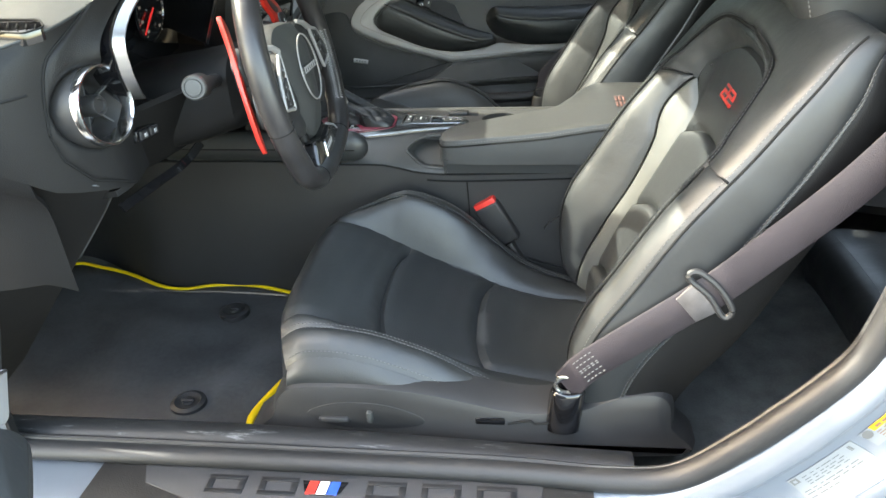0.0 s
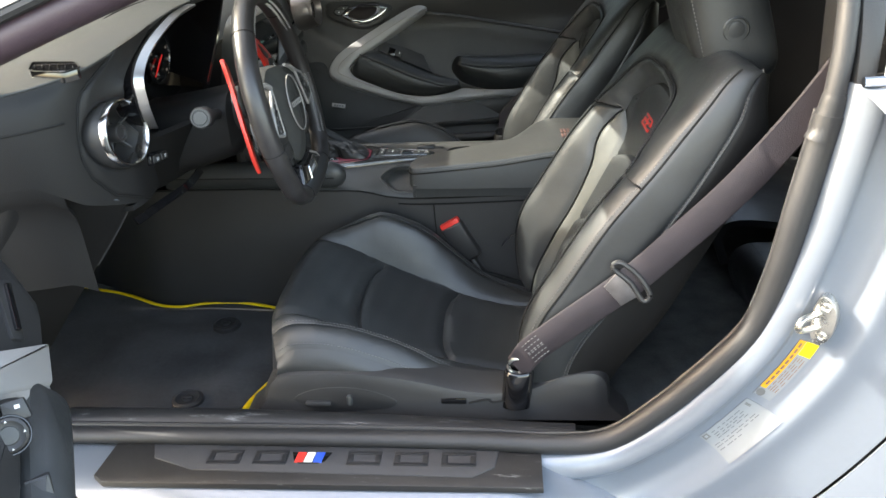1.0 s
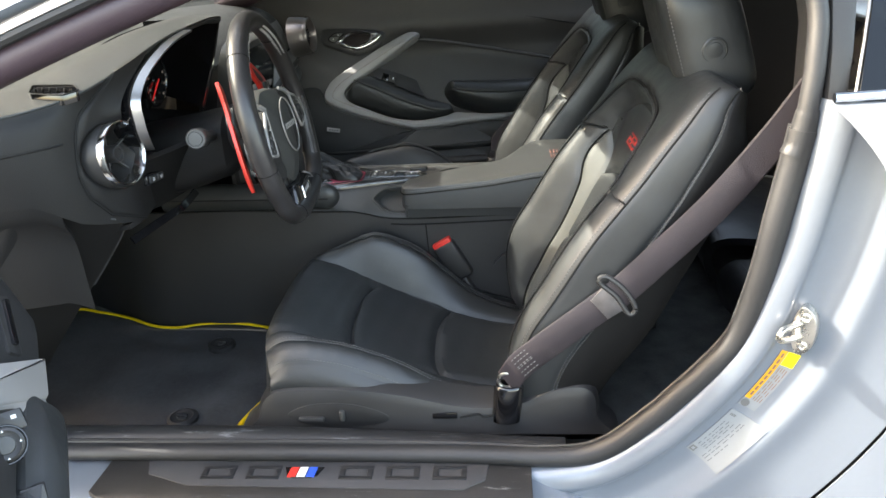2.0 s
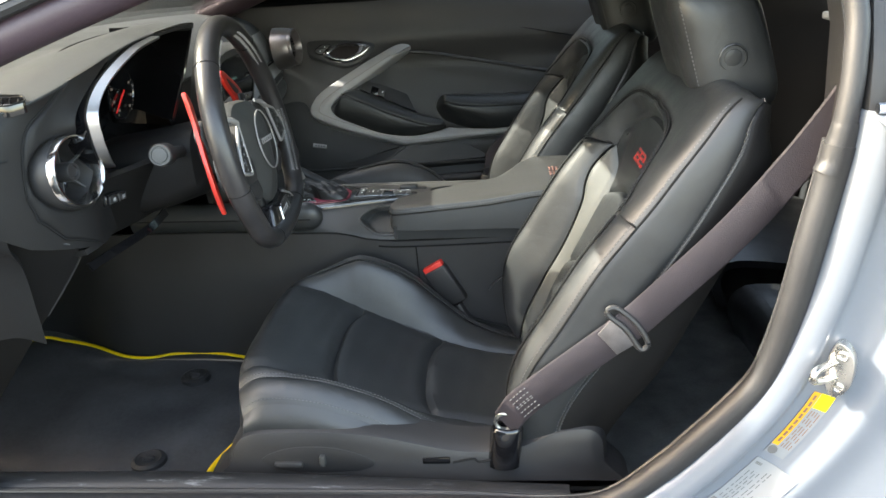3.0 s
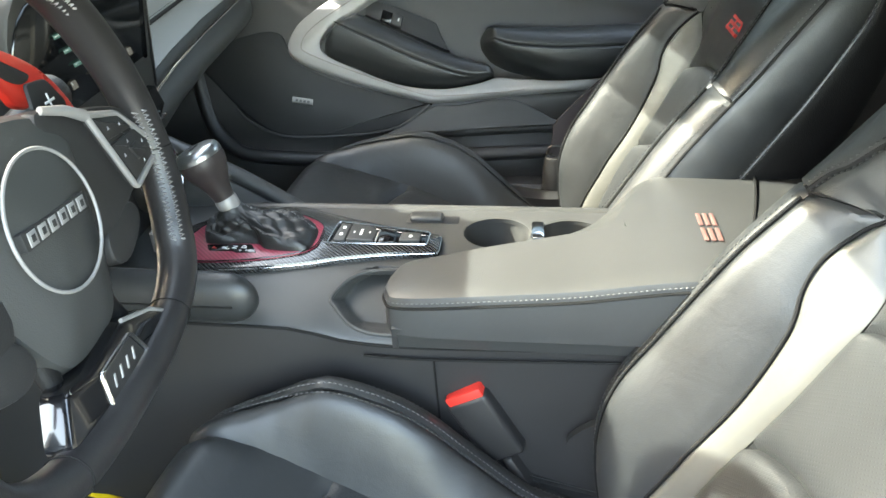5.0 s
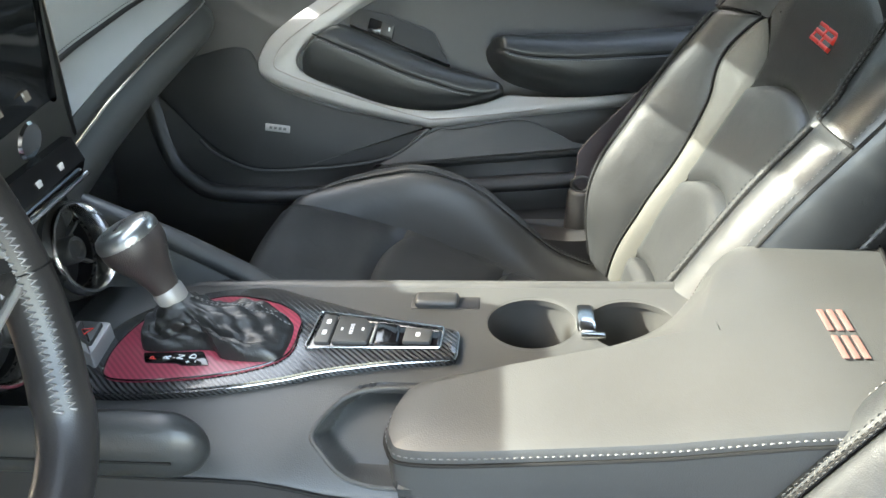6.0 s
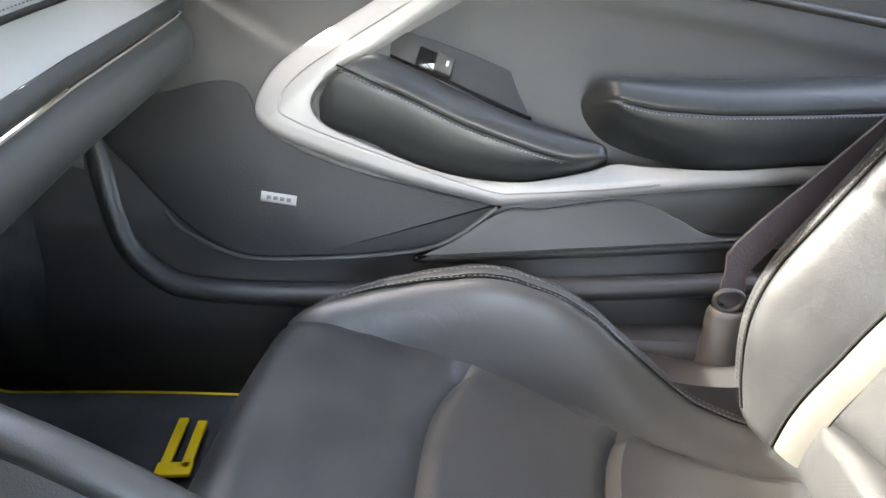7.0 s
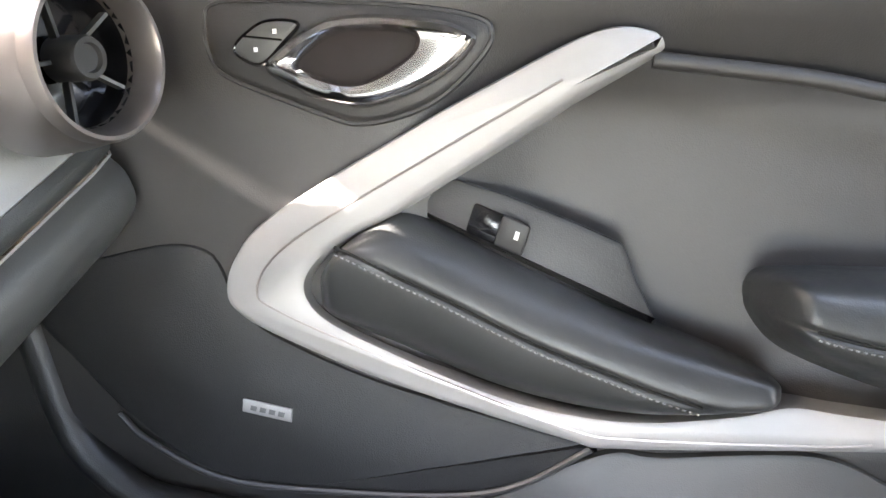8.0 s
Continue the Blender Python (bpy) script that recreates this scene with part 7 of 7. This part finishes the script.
    lock = part("lock_buttons", plate(cr([(-0.404, 0.873), (-0.395, 0.882), (-0.380, 0.889), (-0.359, 0.887), (-0.369, 0.876), (-0.385, 0.863), (-0.398, 0.866)], 40, True), at, 0.0, 0.0095, 0.002), SOFT, bz)
    part("lock_outline", tube(pts([(-0.404, 0.873), (-0.395, 0.882), (-0.380, 0.889), (-0.359, 0.887), (-0.369, 0.876), (-0.385, 0.863), (-0.398, 0.866)], 0.008, 50, True), 0.0015, 6, True), GLOSS, lock)
    part("lock_split", tube(pts([(-0.397, 0.880), (-0.370, 0.877)], 0.0096, 6), 0.0008, 5), GLOSS, lock)
    for u, v in ((-0.390, 0.870), (-0.376, 0.881)):
        part("lock_mark", plate([(u, v), (u + 0.0028, v), (u + 0.0028, v + 0.0028), (u, v + 0.0028)], at, 0.008, 0.0101, 0.0003), WHITE, lock)
    if side < 0:
        # armrest pad, mirror dial and switches of the driver's door
        arm = part("armrest_pad", plate(cr([(-0.375, 0.727), (-0.412, 0.700), (-0.425, 0.668), (-0.40, 0.648), (-0.288, 0.618), (-0.10, 0.570), (-0.05, 0.62), (-0.233, 0.691)], 60, True), at, -0.05, 0.020, 0.016, dome=0.012), LEATHER, door, "black padded armrest of the open door")
        pod = part("switch_pod", plate(rounded([(-0.372, 0.732), (-0.235, 0.697), (-0.06, 0.655), (-0.03, 0.73), (-0.26, 0.805), (-0.335, 0.778)], 0.006), at, -0.05, 0.012, 0.004), PLASTIC, door)
        part("trim_end", plate(rounded([(-0.49, 0.716), (-0.425, 0.692), (-0.30, 0.768), (-0.20, 0.83), (-0.22, 0.86), (-0.36, 0.79)], 0.01), at, -0.03, 0.016, 0.005), SATIN, door, "satin silver trim band")
        strip = part("lock_strip", plate(rounded([(-0.51, 0.812), (-0.545, 0.795), (-0.470, 0.742), (-0.448, 0.760)], 0.006), at, -0.01, 0.004, 0.001), PLASTIC, door)
        part("strip_key", plate(rounded([(-0.522, 0.800), (-0.534, 0.793), (-0.474, 0.754), (-0.464, 0.762)], 0.003), at, -0.01, 0.008, 0.002), GLOSS, strip)
        o = np.array(at(-0.277, 0.733, 0.016), float)
        face = unit((0.5, -0.72, 0.48))
        uu = unit((0.72, 0.5, 0.0))
        pl = flat(uu, np.cross(face, uu), face, o)
        c = np.array(pl(0.0, 0.0, 0.0))
        dial = part("mirror_dial", lathe(c, face, [(0.0185, -0.012), (0.018, 0.003), (0.015, 0.005), (0.011, 0.0035), (0.001, 0.0035)], 30), PLASTIC, pod, "round mirror adjuster dial")
        part("dial_cap", lathe(c + face * 0.0035, face, [(0.010, 0), (0.009, 0.0015), (0.001, 0.002)], 24), SOFT, dial)
        part("dial_rim", tube(np.array([pl(0.020 * math.cos(a), 0.020 * math.sin(a), 0.001) for a in np.linspace(0, 2 * np.pi, 40, endpoint=False)]), 0.0011, 6, True, up=tuple(face)), GLOSS, dial)
        for a in range(4):
            x, y = 0.0145 * math.cos(a * math.pi / 2), 0.0145 * math.sin(a * math.pi / 2)
            part("dial_mark", plate([(x - 0.0014, y - 0.001), (x + 0.0014, y - 0.001), (x, y + 0.0014)], pl, 0.003, 0.0053, 0.0002), WHITE, dial)
        for x0, x1 in ((-0.040, -0.003), (-0.001, 0.024)):
            b = part("mirror_button", plate(rounded([(x0, 0.012), (x1, 0.012), (x1 - 0.003, 0.033), (x0, 0.033)], 0.002), pl, -0.02, 0.001, 0.001), PLASTIC, pod)
            part("switch_mark", plate([(x0 + 0.012, 0.024), (x0 + 0.017, 0.024), (x0 + 0.017, 0.028), (x0 + 0.012, 0.028)], pl, 0.0, 0.0014, 0.0002), WHITE, b)
            b = part("window_switch", plate(rounded([(x0, -0.115), (x1, -0.115), (x1, -0.049), (x0, -0.049)], 0.003), pl, -0.03, 0.006, 0.003), PLASTIC, pod)
            part("switch_mark", plate([(x0 + 0.008, -0.076), (x0 + 0.017, -0.076), (x0 + 0.017, -0.072), (x0 + 0.008, -0.072)], pl, 0.004, 0.0063, 0.0002), WHITE, b)
    return door


car_door(1)
glass_r = solid("passenger_window", sheet(np.array([[(x, 0.80 + 0.13 * (x + 0.3) - 0.17 * k, 1.0 + 0.2 * k) for k in (0, 0.5, 1)] for x in np.linspace(-0.62, 0.7, 8)]), 0.004), SIDEGLASS, "dark tinted side window above the far door", "car window", kind="structure")
far_sill = solid("far_door_sill", loft([[(x, 0.640, 0.33), (x, 0.645, 0.42), (x, 0.660, 0.44), (x, 0.70, 0.44), (x, 0.72, 0.33)] for x in np.linspace(-0.8, 0.6, 10)]), PLASTIC, "black plastic sill trim along the far door", "door sill", kind="structure")

# the driver's own door swung open about its hinge
HINGE = Vector((-0.60, -0.78, 0.0))
STAND = Matrix.Translation((-0.020, 0.0, -0.012))
car_door(-1, STAND @ Matrix.Translation(HINGE) @ Matrix.Rotation(radians(-61), 4, "Z") @ Matrix.Translation(-HINGE))

# ---- mats, sill plate, striker, labels ----
def floor_mat(side):
    m = thing("floor_mat", (-0.6, side * 0.34, 0.34), "dark grey carpet floor mat with bright yellow edging", "floor mat", "floor mats")
    if side < 0:
        o = cr([(-0.97, -0.16), (-0.93, -0.055), (-0.86, -0.06), (-0.78, -0.085), (-0.70, -0.125), (-0.64, -0.135), (-0.58, -0.118), (-0.50, -0.115), (-0.42, -0.135), (-0.36, -0.16), (-0.33, -0.25), (-0.33, -0.36), (-0.355, -0.43), (-0.375, -0.50), (-0.385, -0.60), (-0.60, -0.605), (-0.80, -0.60), (-0.93, -0.50)], 110, True)
    else:
        o = cr([(-0.90, 0.20), (-0.90, 0.585), (-0.75, 0.600), (-0.60, 0.614), (-0.45, 0.622), (-0.33, 0.62), (-0.33, 0.18), (-0.5, 0.17)], 90, True)
    fz = lambda x: np.interp(x, floor_rows[:, 0], floor_rows[:, 1])
    place = lambda u, v, h: (u, v, fz(u) + 0.006 + h)
    c = o.mean(0)
    rings = [np.stack(place(q[:, 0], q[:, 1], np.full(len(q), h)), -1) for q, h in [(o, 0.0), (o, 0.008), (inset(o, 0.004), 0.011)] + [(inset(o, 0.004) + (c - inset(o, 0.004)) * f, 0.011 + 0.004 * math.sin(9 * f)) for f in (0.2, 0.4, 0.6, 0.8, 0.95)]]
    body = part("mat_body", loft(rings), MATFAB, m)
    edge = np.stack(place(o[:, 0], o[:, 1], np.full(len(o), 0.008)), -1)
    part("edging", tube(edge, 0.0065 if side < 0 else 0.0028, 10, True), YELLOW, m, "bright yellow bound edge")
    if side < 0:
        for x, y in ((-0.505, -0.215), (-0.49, -0.485)):
            z = float(fz(x)) + 0.02
            g = part("grommet", lathe((x, y, z), (0, 0, 1), [(0.030, -0.006), (0.029, 0.003), (0.022, 0.006), (0.016, 0.003), (0.010, 0.0035), (0.009, 0.007), (0.001, 0.008)], 30), RUBBER, m, "round black mat fastener")
            part("grommet_key", rbox((x, y, z + 0.007), (0.022, 0.006, 0.005), 0.002), PLASTIC, g)
    return m


floor_mat(-1), floor_mat(1)

for name, y, w, h in (("brake_pedal", -0.30, 0.10, 0.055), ("accelerator_pedal", -0.16, 0.05, 0.13)):
    pd = thing(name, (-1.0, y, 0.36), "black rubber covered " + name.replace("_", " ") + " in the dark footwell", "pedal")
    part("pad", rbox((-0.97, y, 0.47), (0.02, w, h), 0.006, Matrix.Rotation(-0.5, 4, "Y")), RUBBER, pd)
    part("arm", tube([(-0.98, y, 0.47), (-1.05, y, 0.58), (-1.08, y, 0.68)], 0.008, 8), STEEL, pd)

hook = thing("mat_clip", (-0.488, 0.507, 0.36), "flat yellow two-pronged clip on the far floor mat", "mat clip")
TURN = Matrix.Rotation(0.12, 4, "Z")
for x, y in ((-0.505, 0.515), (-0.481, 0.512)):
    part("prong", rbox((x, y, 0.3735), (0.012, 0.080, 0.006), 0.002, TURN), YELLOW, hook)
part("bridge", rbox((-0.488, 0.472, 0.3735), (0.040, 0.020, 0.006), 0.002, TURN), YELLOW, hook)

plate_thing = thing("sill_plate", (-0.18, -0.72, 0.43), "black sill plate with raised grey panel and tricolour emblem", "sill plate")
PZ = 0.4285
top_at = flat((1, 0, 0), (0, 1, 0), (0, 0, 1), (0, 0, PZ))
base = part("plate_base", plate(np.array([(-0.515, -0.672), (-0.52, -0.76), (-0.50, -0.775), (0.158, -0.775), (0.158, -0.679), (-0.20, -0.676)]), top_at, -0.006, 0.004, 0.003), SCUFF, plate_thing)
panel = part("grey_panel", plate(np.array([(-0.455, -0.683), (0.095, -0.692), (0.088, -0.735), (0.055, -0.756), (-0.37, -0.748), (-0.44, -0.722)]), top_at, 0.0, 0.0058, 0.001), DARKGREY, plate_thing, "raised dark grey centre panel")
LET = mat("plate_block", (0.014, 0.014, 0.015), 0.4)
# six dark block shapes, drawn as plain outlines
for k, x in enumerate((-0.355, -0.283, -0.212, -0.138, -0.066, 0.006)):
    if k == 2:
        continue
    w = 0.026
    for dx, dyy, sx, sy in ((0, 0.012, 2 * w, 0.007), (0, -0.012, 2 * w, 0.007), (-w + 0.0045, 0, 0.009, 0.0172), (w - 0.0045, 0, 0.009, 0.0172)):
        part("block_bar", rbox((x + 0.028 + dx, -0.7195 + dyy, PZ + 0.006), (sx, sy, 0.002), 0.0006), LET, panel)
em = part("emblem", plate(np.array([(-0.224, -0.708), (-0.162, -0.708), (-0.170, -0.728), (-0.180, -0.7325), (-0.208, -0.7325), (-0.217, -0.728)]), top_at, 0.004, 0.0072, 0.0008), GLOSS, plate_thing, "red white and blue emblem")
for x, m_ in ((-0.2075, REDPL), (-0.193, WHITE), (-0.1785, BLUE)):
    part("emblem_stripe", plate(np.array([(x - 0.0065, -0.7095), (x + 0.0065, -0.7095), (x + 0.0045, -0.7310), (x - 0.0085, -0.7310)]), top_at, 0.006, 0.0085, 0.0008), m_, em)

striker = thing("door_striker", (0.517, -0.722, 0.68), "bare steel door striker bolted to the jamb", "door striker")
SN, SU = unit((-0.55, -0.83, 0.0)), unit((0.83, -0.55, 0.0))
on_jamb = flat(SU, (0, 0, 1), SN, (0.519, -0.727, 0.680))
part("striker_base", plate(cr([(-0.004, 0.036), (0.006, 0.033), (0.0145, 0.018), (0.0165, 0.0), (0.0135, -0.020), (0.003, -0.035), (-0.006, -0.034), (-0.0125, -0.018), (-0.0135, 0.004), (-0.0115, 0.022)], 48, True), on_jamb, -0.012, 0.004, 0.0015), STEEL, striker)
loop = [(-0.004, 0.011, 0.0), (-0.012, 0.010, 0.016), (-0.018, 0.010, 0.030), (-0.020, 0.006, 0.037), (-0.020, -0.001, 0.037), (-0.018, -0.005, 0.030), (-0.010, -0.008, 0.016), (-0.002, -0.010, 0.0)]
part("striker_loop", tube(cr([on_jamb(*q) for q in loop], 40), 0.0046, 10, up=(0, 0, 1)), STEEL, striker)
for z in (0.022, -0.021):
    part("bolt", lathe(on_jamb(0.003, z, 0.003), tuple(SN), [(0.0068, 0), (0.0066, 0.002), (0.0045, 0.003), (0.003, 0.0015), (0.0005, 0.0015)], 20), STEEL, striker)


def jamb_label(name, text, s0, s1, d0, d1):
    """A sticker that follows the jamb; returns the thing and a place(u, v, h) in metres along and across it."""
    length = float(np.linalg.norm(np.array(jamb_point(s1, d0)) - np.array(jamb_point(s0, d0))))
    height = d1 - d0

    def place(u, v, h):
        out = []
        for a, b, c in zip(np.ravel(u), np.ravel(v), np.ravel(h)):
            q, e = s0 + (s1 - s0) * a / length, d0 + b
            p = np.array(jamb_point(q, e))
            n = unit(np.cross(np.array(jamb_point(q + 0.01, e)) - p, np.array(jamb_point(q, e + 0.002)) - p))
            out.append(p + (n if n[1] < 0 else -n) * c)
        return tuple(np.array(out).T)
    t = thing(name, tuple(jamb_point((s0 + s1) / 2, (d0 + d1) / 2)), text, "label")
    U, V = np.meshgrid(np.linspace(0, length, 16), np.linspace(0, height, 10))
    part("paper", sheet(np.stack(place(U, V, 0 * U + 0.0009), -1).reshape(10, 16, 3), 0.0007), PAPER, t)
    return t, place, length, height


def printed(name, t, place, u0, u1, v0, v1, material, label="", h=0.0013):
    """A printed block on a sticker, a little proud of it."""
    n = max(2, int((u1 - u0) / 0.008) + 1)
    U, V = np.meshgrid(np.linspace(u0, u1, n), np.linspace(v0, v1, 3))
    part(name, sheet(np.stack(place(U, V, 0 * U + h), -1).reshape(3, n, 3), 0.0005), material, t, label)


def text_rows(t, place, material, u0, u1, vs, high, seed):
    rnd = random.Random(seed)
    for v in vs:
        u = u0
        while u < u1:
            w = rnd.uniform(0.004, 0.013)
            printed("text_bar", t, place, u, min(u + w, u1), v, v + high, material)
            u += w + rnd.uniform(0.0015, 0.005)


t, place, length, height = jamb_label("warning_label", "amber and white warning label stuck on the jamb", 0.456, 0.572, 0.060, 0.086)
printed("amber_band", t, place, 0.014, length, 0.0, 0.0085, AMBER, "amber band along the top")
printed("yellow_corner", t, place, length - 0.022, length, 0.0095, height, LEMON, "bright yellow square")
for k in range(8):
    printed("text_bar", t, place, 0.020 + 0.0098 * k, 0.0272 + 0.0098 * k, 0.003, 0.0058, RUST, h=0.0018)
text_rows(t, place, RUST, 0.014, length - 0.026, (0.0115, 0.0150, 0.0185, 0.0220), 0.0011, 3)
c = np.array(place(0.006, 0.007, 0.0012))[:, 0]
part("warning_disc", lathe(c, tuple(np.array(place(0.006, 0.007, 0.01))[:, 0] - c), [(0.0062, 0), (0.0062, 0.0008), (0.001, 0.0008)], 18), INK, t)

t, place, length, height = jamb_label("data_label", "pale grey data label with rows of small print", 0.338, 0.442, 0.060, 0.112)
printed("mark_square", t, place, 0.002, 0.011, 0.002, 0.011, INK)
printed("mark_square", t, place, 0.0045, 0.0085, 0.0045, 0.0085, PAPER, h=0.0018)
text_rows(t, place, FINE, 0.016, length - 0.020, (0.006, 0.011, 0.015, 0.019), 0.0011, 8)
text_rows(t, place, FINE, 0.004, length - 0.012, (0.025, 0.029), 0.0011, 9)
text_rows(t, place, FINE, 0.004, length - 0.045, (0.034,), 0.0011, 12)
for i in range(4):
    for j in range(4):
        if (i * 7 + j * 3) % 3:
            printed("print_square", t, place, length - 0.012 + 0.0022 * i, length - 0.0102 + 0.0022 * i, 0.004 + 0.0022 * j, 0.0058 + 0.0022 * j, INK)
